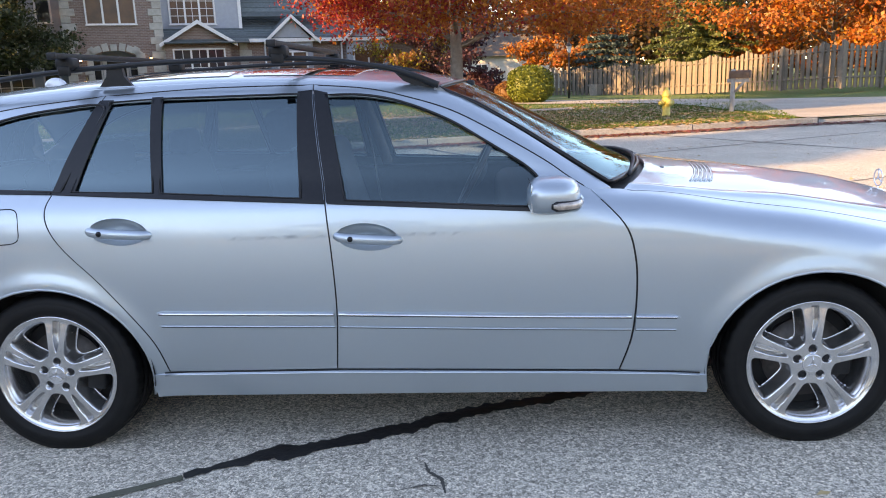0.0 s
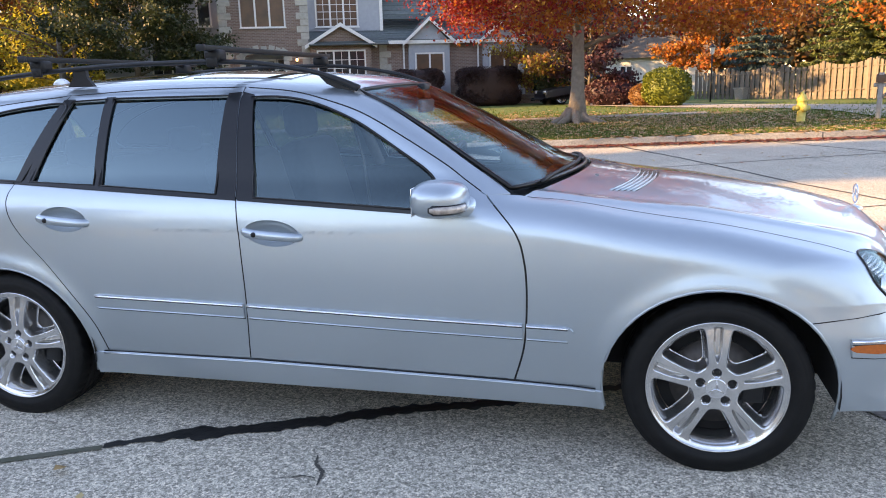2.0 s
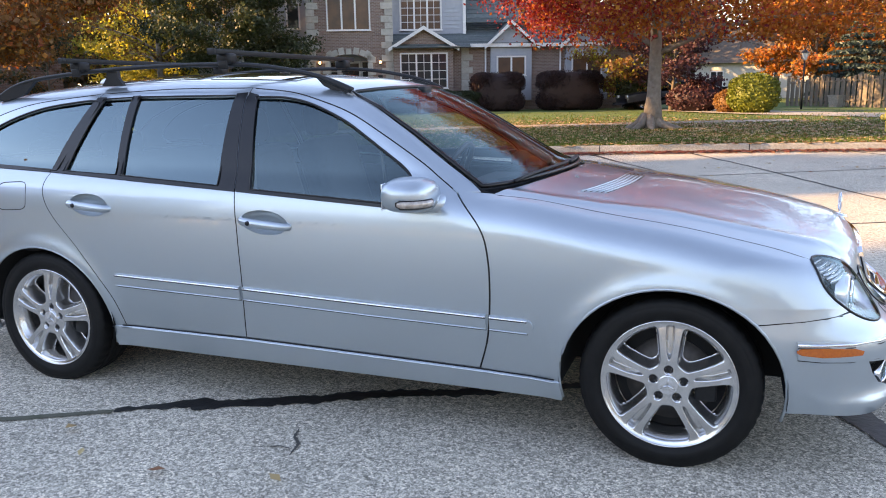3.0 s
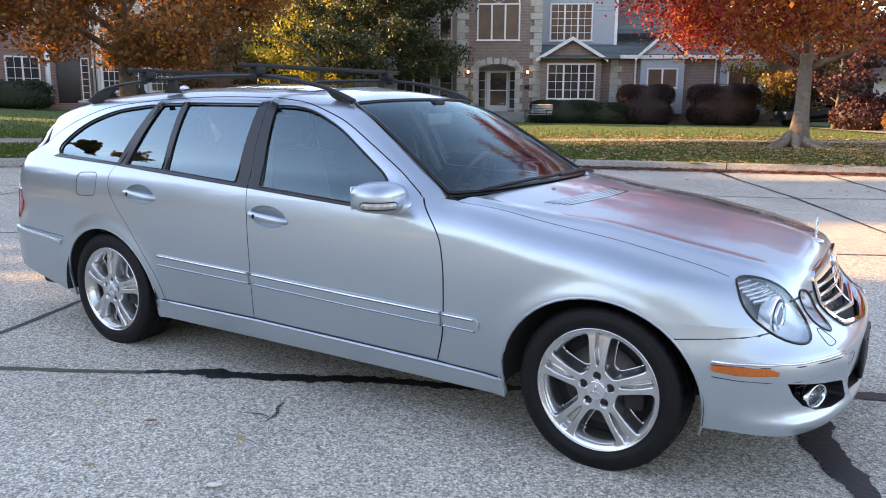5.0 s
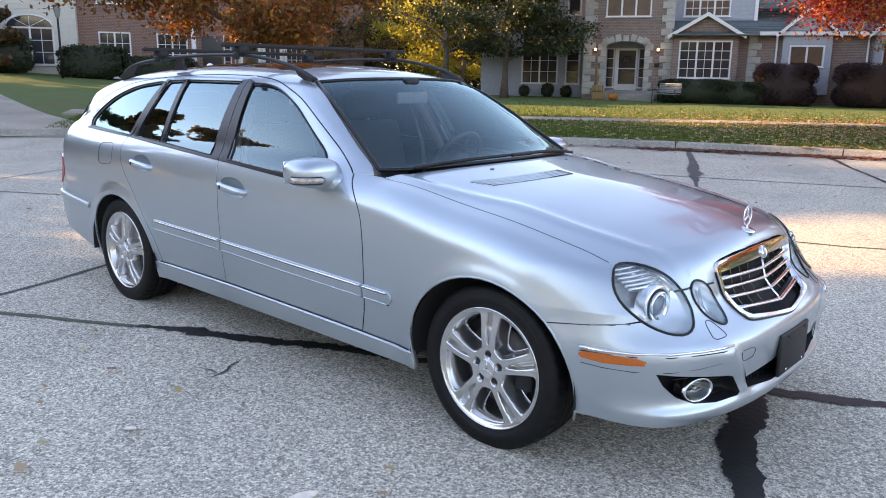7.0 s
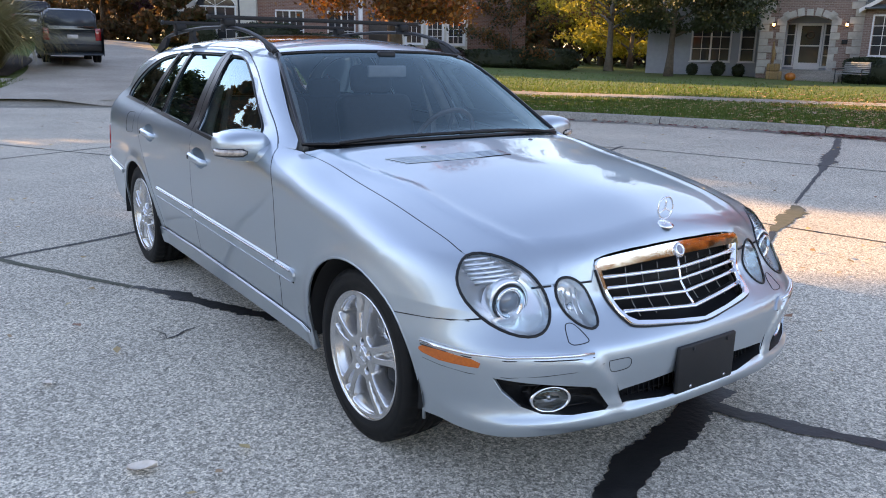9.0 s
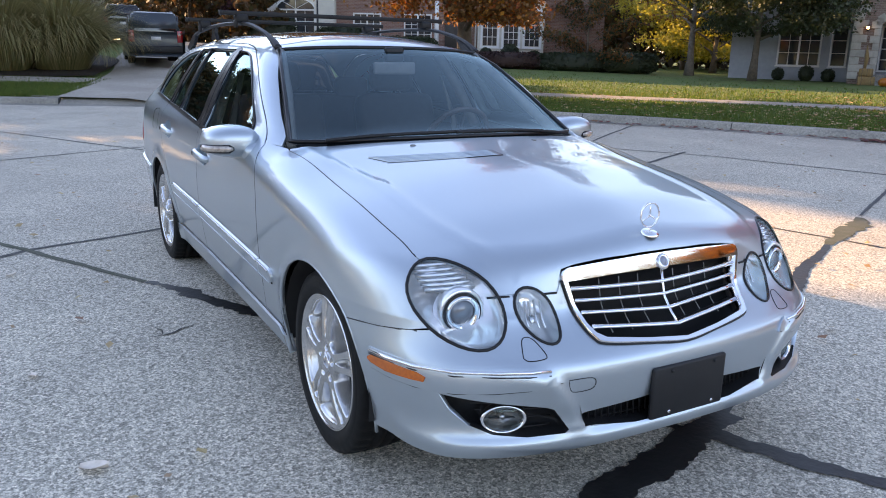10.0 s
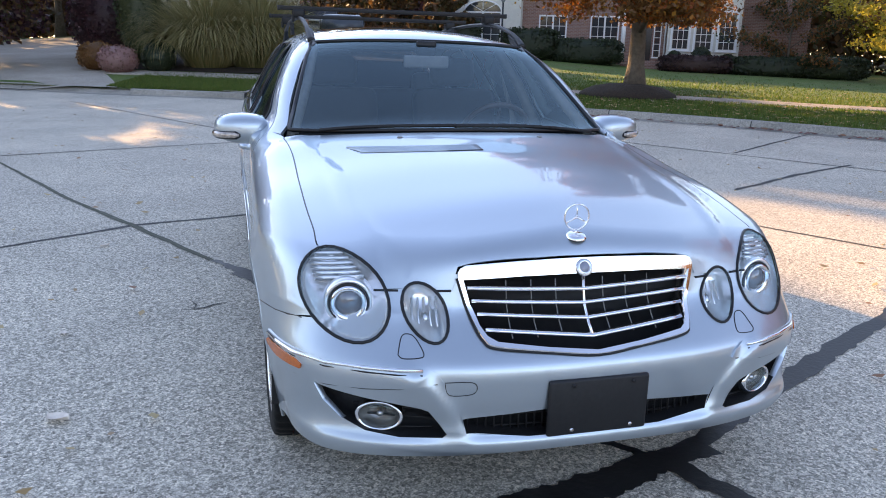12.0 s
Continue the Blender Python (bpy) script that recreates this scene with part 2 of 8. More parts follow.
def concrete(name, base, dark, stones=75, spread=(0.66, 1.28)):
    """Worn concrete: stones of two sizes showing in the matrix, broad stains, fine relief."""
    m = surface(name, base, dark, 0.7, 0.9, bump=0.0025, bscale=150, spec=0.1)
    nt = m.node_tree
    n, l = nt.nodes, nt.links
    b = n["Principled BSDF"]
    tc = n.new("ShaderNodeTexCoord")
    for k, size in enumerate((stones, stones * 2.3)):
        vor = n.new("ShaderNodeTexVoronoi")
        vor.inputs["Scale"].default_value = size
        l.new(tc.outputs["Object"], vor.inputs["Vector"])
        sep = n.new("ShaderNodeSeparateColor")
        l.new(vor.outputs["Color"], sep.inputs[0])
        mr = n.new("ShaderNodeMapRange")
        mr.inputs[1].default_value, mr.inputs[2].default_value, mr.inputs[3].default_value, mr.inputs[4].default_value = 0.05, 0.95, *spread
        l.new(sep.outputs[k], mr.inputs[0])
        hsv = n.new("ShaderNodeHueSaturation")
        src = b.inputs["Base Color"].links[0].from_socket
        l.new(src, hsv.inputs["Color"])
        l.new(mr.outputs[0], hsv.inputs["Value"])
        l.new(hsv.outputs[0], b.inputs["Base Color"])
    return m


road_mat = concrete("road_concrete", (0.60, 0.53, 0.435), (0.47, 0.42, 0.35), 95, (0.55, 1.35))
walk_mat = concrete("walk_concrete", (0.44, 0.385, 0.325), (0.35, 0.305, 0.255), 40, (0.85, 1.12))
kerb_mat = concrete("kerb_concrete", (0.36, 0.33, 0.29), (0.25, 0.23, 0.20), 40, (0.8, 1.15))

bm = bmesh.new()
mid = bm.verts.new((CX, CY, 0))
ring = [bm.verts.new((*kerb_point(d, 0.02), 0)) for d in KD]
for i in range(len(ring)):
    bm.faces.new((mid, ring[i], ring[(i + 1) % len(ring)]))
bmesh.ops.recalc_face_normals(bm, faces=bm.faces)
road = tagged(add_mesh("road", bm, road_mat), "worn pale concrete road with dark tarred joints", "road", kind="structure")

bm = bmesh.new()
outs = [0.15, 1.0, 2.5, 4, 6, 8, 10, 12, 15, 19, 23, 26, 30, 40, 60, 100, 250, 900]
rows_g = []
for o in outs:
    row = []
    for d in KD:
        x, y = kerb_point(d, o)
        z = land(x, y) if o < 35 else land(*kerb_point(d, 30)) * 0.95
        if 0.5 < o < 30:
            z += 0.03 * noise.noise((x * 0.2, y * 0.2, 0))
        row.append(bm.verts.new((x, y, z)))
    rows_g.append(row)
n = len(KD)
for r0, r1 in zip(rows_g, rows_g[1:]):
    for i in range(n):
        bm.faces.new((r0[i], r1[i], r1[(i + 1) % n], r0[(i + 1) % n]))
bmesh.ops.recalc_face_normals(bm, faces=bm.faces)
ground = tagged(add_mesh("ground", bm, grass), "short green lawn with scattered fallen leaves", "lawn", kind="structure")


def strip(name, edge_a, edge_b, lift, material, label, category, cuts=6):
    """A paved strip between two edge lines, laid on the land."""
    bm = bmesh.new()
    rows = []
    for a, b in zip(edge_a, edge_b):
        row = []
        for k in range(cuts + 1):
            x, y = a[0] + (b[0] - a[0]) * k / cuts, a[1] + (b[1] - a[1]) * k / cuts
            row.append(bm.verts.new((x, y, land(x, y) + lift)))
        rows.append(row)
    for r0, r1 in zip(rows, rows[1:]):
        for k in range(cuts):
            bm.faces.new((r0[k], r0[k + 1], r1[k + 1], r1[k]))
    bmesh.ops.recalc_face_normals(bm, faces=bm.faces)
    for f in bm.faces:
        if f.normal.z < 0:
            f.normal_flip()
    return tagged(add_mesh(name, bm, material), label, category, kind="structure")


# sidewalk slabs, each on its own
side_o = [(62, 12.0), (70, 12.0), (85, 10.5), (92, 9.3), (100, 8.0), (110, 6.6), (120, 5.6), (130, 4.8), (143, 4.2)]
pave = tagged(new("pavement"), "pale concrete sidewalk slabs across the lawns", "sidewalk", kind="structure")
deg = 87.0
while deg < 143:
    o = float(np.interp(deg, [k[0] for k in side_o], [k[1] for k in side_o]))
    step = math.degrees(1.5 / (21.5 + o))
    o2 = float(np.interp(deg + step, [k[0] for k in side_o], [k[1] for k in side_o]))
    bm = bmesh.new()
    g = 0.03
    crn = [kerb_point(deg + g, o), kerb_point(deg + step - g, o2), kerb_point(deg + step - g, o2 + 1.35), kerb_point(deg + g, o + 1.35)]
    tilt = random.uniform(-0.004, 0.004)
    top = [bm.verts.new((x, y, land(x, y) + 0.035 + tilt)) for x, y in crn]
    low = [bm.verts.new((x, y, land(x, y) - 0.06)) for x, y in crn]
    bm.faces.new(top)
    for i in range(4):
        bm.faces.new((top[i], low[i], low[(i + 1) % 4], top[(i + 1) % 4]))
    bmesh.ops.recalc_face_normals(bm, faces=bm.faces)
    part("slab", bm, walk_mat, pave, smooth=False)
    deg += step
deg = 158.4
while deg < 170:
    step = math.degrees(1.5 / 24.0)
    bm = bmesh.new()
    crn = [kerb_point(deg + 0.03, 3.6), kerb_point(deg + step - 0.03, 3.6), kerb_point(deg + step - 0.03, 4.8), kerb_point(deg + 0.03, 4.8)]
    top = [bm.verts.new((x, y, land(x, y) + 0.035)) for x, y in crn]
    low = [bm.verts.new((x, y, land(x, y) - 0.06)) for x, y in crn]
    bm.faces.new(top)
    for i in range(4):
        bm.faces.new((top[i], low[i], low[(i + 1) % 4], top[(i + 1) % 4]))
    bmesh.ops.recalc_face_normals(bm, faces=bm.faces)
    part("slab", bm, walk_mat, pave, smooth=False)
    deg += step
# drives
drive_a = curve_pts([(-16.6, -0.9), (-18.5, 0.2), (-20.5, 1.0), (-24, 1.9), (-30, 2.9), (-50, 7.5)], 6)
drive_b = curve_pts([(-13.4, 4.9), (-16.5, 5.2), (-19.0, 5.6), (-24, 6.6), (-30, 7.8), (-50, 12.5)], 6)
strip("driveway", drive_a, drive_b, 0.03, walk_mat, "pale concrete driveway up to parked cars", "driveway")
strip("driveway", [kerb_point(167 + 5 * min(1, i / 3), 0.12 + 1.4 * i) for i in range(18)], [kerb_point(186 - 0.1 * i, 0.12 + 1.4 * i) for i in range(18)], 0.03, walk_mat, "pale concrete driveway catching low sunlight", "driveway")
strip("driveway", curve_pts([kerb_point(75.5, 0.12), (7.75, 20.3), (7.6, 24.2), (6.6, 27.0), (2.0, 30.8), (-2.0, 35.8)], 6), curve_pts([kerb_point(55, 0.12), (14.2, 22.5), (11.4, 27.0), (8.6, 30.2), (4.4, 33.6), (0.9, 38.5)], 6), 0.03, walk_mat, "pale concrete driveway beside wooden fence", "driveway", 10)

# kerb stones with open joints; lowered at the drives
kerb = tagged(new("kerb"), "weathered concrete kerb with dark joints and fallen leaves", "kerb", kind="structure")
deg = 40.0
while deg < 215:
    span = math.degrees(3.0 / float(np.interp((deg + 180) % 360 - 180, KD, KR)))
    mid_d = deg + span / 2
    low = 54 < mid_d < 75 or 145.5 < mid_d < 157.5 or 167 < mid_d < 186
    h = 0.045 if low else 0.15
    prof = [(-0.34, 0.004), (-0.02, 0.012), (0.02, h - 0.02), (0.045, h), (0.17, h + 0.004), (0.18, -0.1)]
    if low:
        prof = [(-0.34, 0.004), (-0.02, 0.012), (0.02, 0.032), (0.045, 0.045), (0.16, 0.10), (0.32, 0.172), (0.33, -0.1)]
    bm = bmesh.new()
    rows = []
    for k in range(5):
        d = deg + 0.03 + (span - 0.06) * k / 4
        rows.append([bm.verts.new((*kerb_point(d, o), z)) for o, z in prof])
    for r0, r1 in zip(rows, rows[1:]):
        for j in range(len(prof) - 1):
            bm.faces.new((r0[j], r0[j + 1], r1[j + 1], r1[j]))
    bm.faces.new(rows[0])
    bm.faces.new(rows[-1])
    bmesh.ops.recalc_face_normals(bm, faces=bm.faces)
    part("kerb_stone", bm, kerb_mat, kerb, smooth=False)
    bm = bmesh.new()
    r0, r1 = ([bm.verts.new((*kerb_point(d, o + 0.004), z - 0.004)) for o, z in prof] for d in (deg - 0.036, deg + 0.036))
    for j in range(len(prof) - 1):
        bm.faces.new((r0[j], r0[j + 1], r1[j + 1], r1[j]))
    bm.faces.new(r0)
    bm.faces.new(r1)
    part("kerb_joint", bm, tar_mat, kerb, smooth=False)
    deg += span


def ribbon(name, pts, widths, lift=0.004, rag=0.25, step=0.05, material=None, owner=None, seed=1):
    """A ragged band of poured tar along a line."""
    rng = random.Random(seed)
    line = []
    for (a, wa), (b, wb) in zip(zip(pts, widths), zip(pts[1:], widths[1:])):
        k = max(1, int(math.dist(a, b) / step))
        for i in range(k):
            t = i / k
            line.append((a[0] + (b[0] - a[0]) * t, a[1] + (b[1] - a[1]) * t, wa + (wb - wa) * t))
    line.append((*pts[-1], widths[-1]))
    bm = bmesh.new()
    prev = None
    for i, (x, y, w) in enumerate(line):
        j, k = max(0, i - 1), min(len(line) - 1, i + 1)
        dx, dy = line[k][0] - line[j][0], line[k][1] - line[j][1]
        dl = math.hypot(dx, dy) or 1
        nx, ny = -dy / dl, dx / dl
        wob = 0.35 * w * noise.noise((x * 2.3, y * 2.3, seed))
        l = w / 2 * (1 + rag * (noise.noise((x * 11, y * 11, seed)) + rng.uniform(-0.5, 0.5)))
        r = w / 2 * (1 + rag * (noise.noise((x * 11, y * 11, seed + 9)) + rng.uniform(-0.5, 0.5)))
        row = [bm.verts.new((x + nx * (l + wob), y + ny * (l + wob), lift)), bm.verts.new((x - nx * (r - wob), y - ny * (r - wob), lift))]
        if prev:
            bm.faces.new((prev[0], prev[1], row[1], row[0]))
        prev = row
    bmesh.ops.recalc_face_normals(bm, faces=bm.faces)
    for f in bm.faces:
        if f.normal.z < 0:
            f.normal_flip()
    return part(name, bm, material or tar_mat, owner or road)


thin = surface("joint_filler", (0.045, 0.042, 0.038), (0.08, 0.075, 0.066), 9, 0.8, bump=0.003, bscale=60)
mossy = surface("mossy_joint", (0.07, 0.075, 0.045), (0.11, 0.105, 0.08), 9, 0.9, bump=0.004, bscale=60)
ribbon("tar_joint", [(-0.88, -1.06), (-0.66, -0.93), (-0.60, -0.89), (-0.45, -0.86), (-0.1, -0.69), (0.2, -0.55), (0.58, -0.39), (1.2, -0.08), (1.95, 0.36)], [0.05, 0.06, 0.115, 0.075, 0.085, 0.095, 0.075, 0.06, 0.06], rag=0.7, step=0.025, seed=3)
ribbon("joint", [(-9, -5.1), (-5.25, -3.25), (-3.0, -2.2), (-1.97, -1.64), (-0.88, -1.07)], [0.035, 0.035, 0.04, 0.05, 0.04], material=mossy, seed=4)
ribbon("tar_joint", [(1.93, 0.40), (2.35, 0.54), (2.62, 0.69), (3.4, 1.05), (4.6, 1.7)], [0.10, 0.085, 0.075, 0.06, 0.05], rag=0.4, step=0.025, lift=0.006, seed=5)
ribbon("tar_patch", [(1.93, 0.62), (2.0, 0.33), (2.07, 0.05), (2.20, -0.30), (2.36, -0.62), (2.48, -0.80)], [0.10, 0.14, 0.15, 0.13, 0.10, 0.02], rag=0.3, step=0.02, lift=0.005, seed=6)
ribbon("tar_joint", [(1.95, 0.5), (1.38, 1.5), (0.71, 2.78), (0.33, 3.6)], [0.08, 0.105, 0.09, 0.05], rag=0.35, seed=7)
ribbon("tar_joint", [(0.33, 3.6), (0.05, 4.35), (-0.2, 4.8)], [0.06, 0.20, 0.07], rag=0.5, material=mossy, seed=8, lift=0.005)
ribbon("tar_joint", [(-0.25, 4.9), (-1.26, 7.2), (-1.7, 8.2), (-2.5, 9.9), (-3.2, 11.3)], [0.03, 0.05, 0.20, 0.12, 0.10], rag=0.4, seed=9)
ribbon("joint", [(-0.9, -3.6), (-1.44, -2.39), (-1.97, -1.64), (-2.24, -0.81), (-2.75, 0.4), (-4.0, 3.2)], [0.03, 0.035, 0.05, 0.045, 0.03, 0.03], material=thin, seed=10, lift=0.003)
ribbon("joint", [(-4.2, -7.0), (-5.94, -3.41), (-7.11, -0.83), (-8.8, 3)], [0.035, 0.035, 0.03, 0.03], material=thin, seed=11)
ribbon("joint", [(-8.0, -0.5), (-3.5, 2.0), (-0.93, 3.35), (-0.24, 3.72), (1.43, 4.1), (2.94, 4.85), (6.5, 6.8), (12, 9.6)], [0.03] * 8, material=thin, seed=12)
ribbon("joint", [(-11, 2.6), (-6.5, 5.3), (-3.7, 7.0), (-0.9, 7.9), (1.0, 8.6), (3.8, 10.2), (9, 13.0), (15, 16)], [0.04] * 8, material=thin, seed=13)
ribbon("joint", [(-2.75, 4.13), (-3.6, 5.6), (-4.26, 7.0)], [0.05, 0.07, 0.05], material=thin, seed=14)
ribbon("joint", [(-5.5, 6.1), (-6.6, 7.6), (-8.3, 10.0)], [0.04, 0.05, 0.05], material=thin, seed=24)
ribbon("tar_joint", [(2.3, 5.6), (0.99, 8.55), (-0.2, 10.8), (-0.9, 12.2)], [0.03, 0.06, 0.05, 0.12], rag=0.4, seed=15)
ribbon("joint", [(5.2, 2.6), (3.23, 6.97), (2.0, 10.4), (0.92, 13.0)], [0.05, 0.05, 0.05, 0.10], material=thin, seed=16)
ribbon("joint", [(9, 4.6), (6.84, 8.75), (3.86, 14.0)], [0.05, 0.05, 0.06], material=thin, seed=17)
ribbon("joint", [(13, 7), (9.8, 13.2), (8.0, 16.8)], [0.05, 0.05, 0.06], material=thin, seed=18)
ribbon("joint", [(-15, -4.2), (-12, -2.6), (-8.0, -0.5)], [0.035] * 3, material=thin, seed=19)
ribbon("crack", [(0.075, -1.20), (0.06, -1.10), (0.015, -1.05), (-0.01, -0.98)], [0.004, 0.014, 0.018, 0.004], material=thin, seed=20, step=0.01, rag=0.9)
ribbon("crack", [(-0.10, -1.18), (0.0, -1.14), (0.06, -1.15)], [0.003, 0.006, 0.003], material=thin, seed=21, step=0.01, rag=0.9)


# ---- the car: one smooth body form, from which each panel is cut ----
class Spline:
    """A natural cubic spline with straight ends."""

    def __init__(self, *pairs):
        self.x = np.array([p[0] for p in pairs], float)
        self.y = np.array([p[1] for p in pairs], float)
        n = len(pairs)
        h = np.diff(self.x)
        a, r = np.eye(n), np.zeros(n)
        for i in range(1, n - 1):
            a[i, i - 1], a[i, i], a[i, i + 1] = h[i - 1], 2 * (h[i - 1] + h[i]), h[i]
            r[i] = 6 * ((self.y[i + 1] - self.y[i]) / h[i] - (self.y[i] - self.y[i - 1]) / h[i - 1])
        self.m = np.linalg.solve(a, r)

    def __call__(self, q):
        q = np.asarray(q, float)
        x, y, m = self.x, self.y, self.m
        c = np.clip(q, x[0], x[-1])
        i = np.clip(np.searchsorted(x, c) - 1, 0, len(x) - 2)
        h = x[i + 1] - x[i]
        a, b = (x[i + 1] - c) / h, (c - x[i]) / h
        v = a * y[i] + b * y[i + 1] + ((a**3 - a) * m[i] + (b**3 - b) * m[i + 1]) * h * h / 6
        h0, h1 = x[1] - x[0], x[-1] - x[-2]
        s0 = (y[1] - y[0]) / h0 - h0 * m[1] / 6
        s1 = (y[-1] - y[-2]) / h1 + h1 * m[-2] / 6
        return v + np.where(q < x[0], (q - x[0]) * s0, 0) + np.where(q > x[-1], (q - x[-1]) * s1, 0)


AXLE_F, AXLE_R, HUB_Z, HUB_Y = 1.427, -1.427, 0.309, 0.862
half_x = Spline((-2.6, 0.815), (-2.0, 0.860), (-1.43, 0.878), (-0.5, 0.885), (0.5, 0.889), (1.43, 0.897), (1.9, 0.875), (2.3, 0.81))
half_z = Spline((0.12, -0.085), (0.20, -0.062), (0.31, -0.040), (0.45, -0.016), (0.6, -0.002), (0.7, 0.0), (0.8, -0.005), (0.88, -0.014), (0.95, -0.034), (1.02, -0.075))
nose_y = Spline((0.0, 2.248), (0.2, 2.243), (0.37, 2.226), (0.5, 2.200), (0.6, 2.169), (0.7, 2.120), (0.76, 2.072), (0.80, 2.022), (0.84, 1.95), (0.88, 1.835), (0.93, 1.62))
nose_z = Spline((0.1, 0.14), (0.17, 0.085), (0.21, 0.048), (0.24, 0.022), (0.265, 0.006), (0.29, 0.0), (0.33, 0.010), (0.39, 0.006), (0.44, 0.0), (0.5, 0.004), (0.55, 0.034), (0.62, 0.060), (0.7, 0.080), (0.8, 0.112), (0.9, 0.18), (1.0, 0.27))
tail_y = Spline((0.0, -2.56), (0.3, -2.55), (0.55, -2.50), (0.7, -2.49), (0.8, -2.435), (0.86, -2.32), (0.9, -2.10))
tail_z = Spline((0.15, 0.10), (0.3, 0.02), (0.45, 0.0), (0.58, 0.02), (0.66, 0.06), (0.85, 0.085), (1.0, 0.11), (1.15, 0.17), (1.3, 0.30), (1.4, 0.45))
hood_c = Spline((0.3, 1.035), (0.7, 1.016), (0.88, 1.004), (1.127, 0.970), (1.4, 0.938), (1.615, 0.905), (1.8, 0.873), (2.0, 0.821), (2.1, 0.801), (2.3, 0.754))
hood_d = Spline((0.6, 0.055), (0.8, 0.054), (1.28, 0.063), (1.6, 0.070), (1.9, 0.084), (2.2, 0.06))
glass_z = Spline((0.8, 0.862), (0.9, 0.844), (0.96, 0.829), (1.0, 0.814), (1.1, 0.769), (1.2, 0.713), (1.3, 0.646), (1.37, 0.588), (1.45, 0.51))
glass_x = Spline((-2.5, 0.14), (-2.2, 0.085), (-1.8, 0.04), (-1.3, 0.012), (-0.6, 0.0), (0.0, 0.0), (0.35, 0.016), (0.7, 0.07), (1.0, 0.14))
roof_c = Spline((-2.6, 1.16), (-2.3, 1.295), (-2.0, 1.372), (-1.6, 1.418), (-1.2, 1.441), (-0.8, 1.447), (-0.4, 1.436), (-0.1, 1.416), (0.12, 1.392), (0.4, 1.34))


def smax(a, b, k):
    h = np.clip(1 - np.abs(a - b) / k, 0, 1)
    return np.maximum(a, b) + h * h * k / 4


def body_form(p):
    """Below nought inside the car's outer skin."""
    x, y, z = p[:, 0], np.abs(p[:, 1]), p[:, 2]
    w = half_x(x) + half_z(z)
    for ax in (AXLE_F, AXLE_R):
        r = np.hypot((x - ax) * 0.93, z - HUB_Z)
        w = w + 0.013 * np.exp(-(((r - 0.36) / 0.045) ** 2)) * (z > 0.1)
    side = y - w
    crease = 0.68 - 0.07 * np.clip((x - 0.95) / 0.4, 0, 1) - 0.13 * np.clip((x - 1.55) / 0.55, 0, 1) ** 2
    top = hood_c(x) - hood_d(x) * (y / 0.7) ** 2 + 0.0065 * np.exp(-(((y - crease) / 0.030) ** 2)) + 0.010 * np.exp(-((y / 0.16) ** 2)) * np.clip((x - 0.9) / 1.1, 0, 1)
    blend = np.clip((0.80 - x) / 0.42, 0, 1)
    blend = blend * blend * (3 - 2 * blend)
    top = top + blend * (np.maximum(top, 1.02) - top)
    # the bumper's corner swells out beyond a slanting ridge; a lip runs along the foot
    c = y - (0.365 + 0.30 * (z - 0.295) + 2.0 * (z - 0.295) ** 2)
    band = np.clip((z - 0.285) / 0.04, 0, 1) * np.clip((0.535 - z) / 0.05, 0, 1)
    swell = 0.017 * band / (1 + np.exp(np.clip(-c / 0.010, -40, 40))) * np.exp(-((np.maximum(c, 0) / 0.11) ** 2))
    foot = 0.013 / (1 + np.exp(np.clip((z - 0.300) / 0.006, -40, 40)))
    # lamps and grille stand back behind the bumper
    back = np.clip((z - 0.50) / 0.14, 0, 1)
    back = back * back * (3 - 2 * back) * (0.071 + 0.005 * np.clip(y / 0.37, 0, 1) - 0.050 * np.clip((y - 0.37) / 0.40, 0, 1.3) + 0.41 * np.maximum(z - 0.62, 0) * np.clip((y - 0.37) / 0.2, 0, 1))
    front = (x - (nose_y(y) - nose_z(z) - back) - swell - foot) * 0.86
    rear = ((tail_y(y) + tail_z(z)) - x) * 0.86
    low = smax(smax(smax(side, z - top, 0.10), front, 0.06), rear, 0.10)
    gs = (y - (glass_z(z) - glass_x(x))) * 0.87
    gr = z - (roof_c(x) - 0.062 * (y / 0.6) ** 2)
    f = (z - 0.968) / 0.398
    ws = (x - ((0.925 - 0.42 * y * y) * (1 - f) + (0.165 - 0.30 * y * y) * f - 0.05 * f * (f - 1))) * 0.46
    gl = np.maximum(smax(smax(smax(gs, gr, 0.07), ws, 0.05), rear, 0.06), 0.86 - z)
    return -smax(-low, -gl, 0.035)


def form_normal(p, h=0.002):
    g = np.stack([body_form(p + d) - body_form(p - d) for d in np.eye(3) * h], 1)
    return g / np.maximum(np.linalg.norm(g, axis=1, keepdims=True), 1e-9)


def meet(a, b, steps=26):
    """The first place on the way from a (outside) to b (inside) where the skin is met."""
    lo, hi = np.zeros(len(a)), np.full(len(a), 1.0)
    found = np.zeros(len(a), bool)
    for i in range(1, steps + 1):
        t = i / steps
        ins = (body_form(a + (b - a) * t) < 0) & ~found
        hi[ins], lo[ins] = t, (i - 1) / steps
        found |= ins
    for _ in range(15):
        mid = (lo + hi) / 2
        ins = body_form(a + (b - a) * mid[:, None]) < 0
        hi, lo = np.where(ins, mid, hi), np.where(ins, lo, mid)
    return a + (b - a) * hi[:, None]


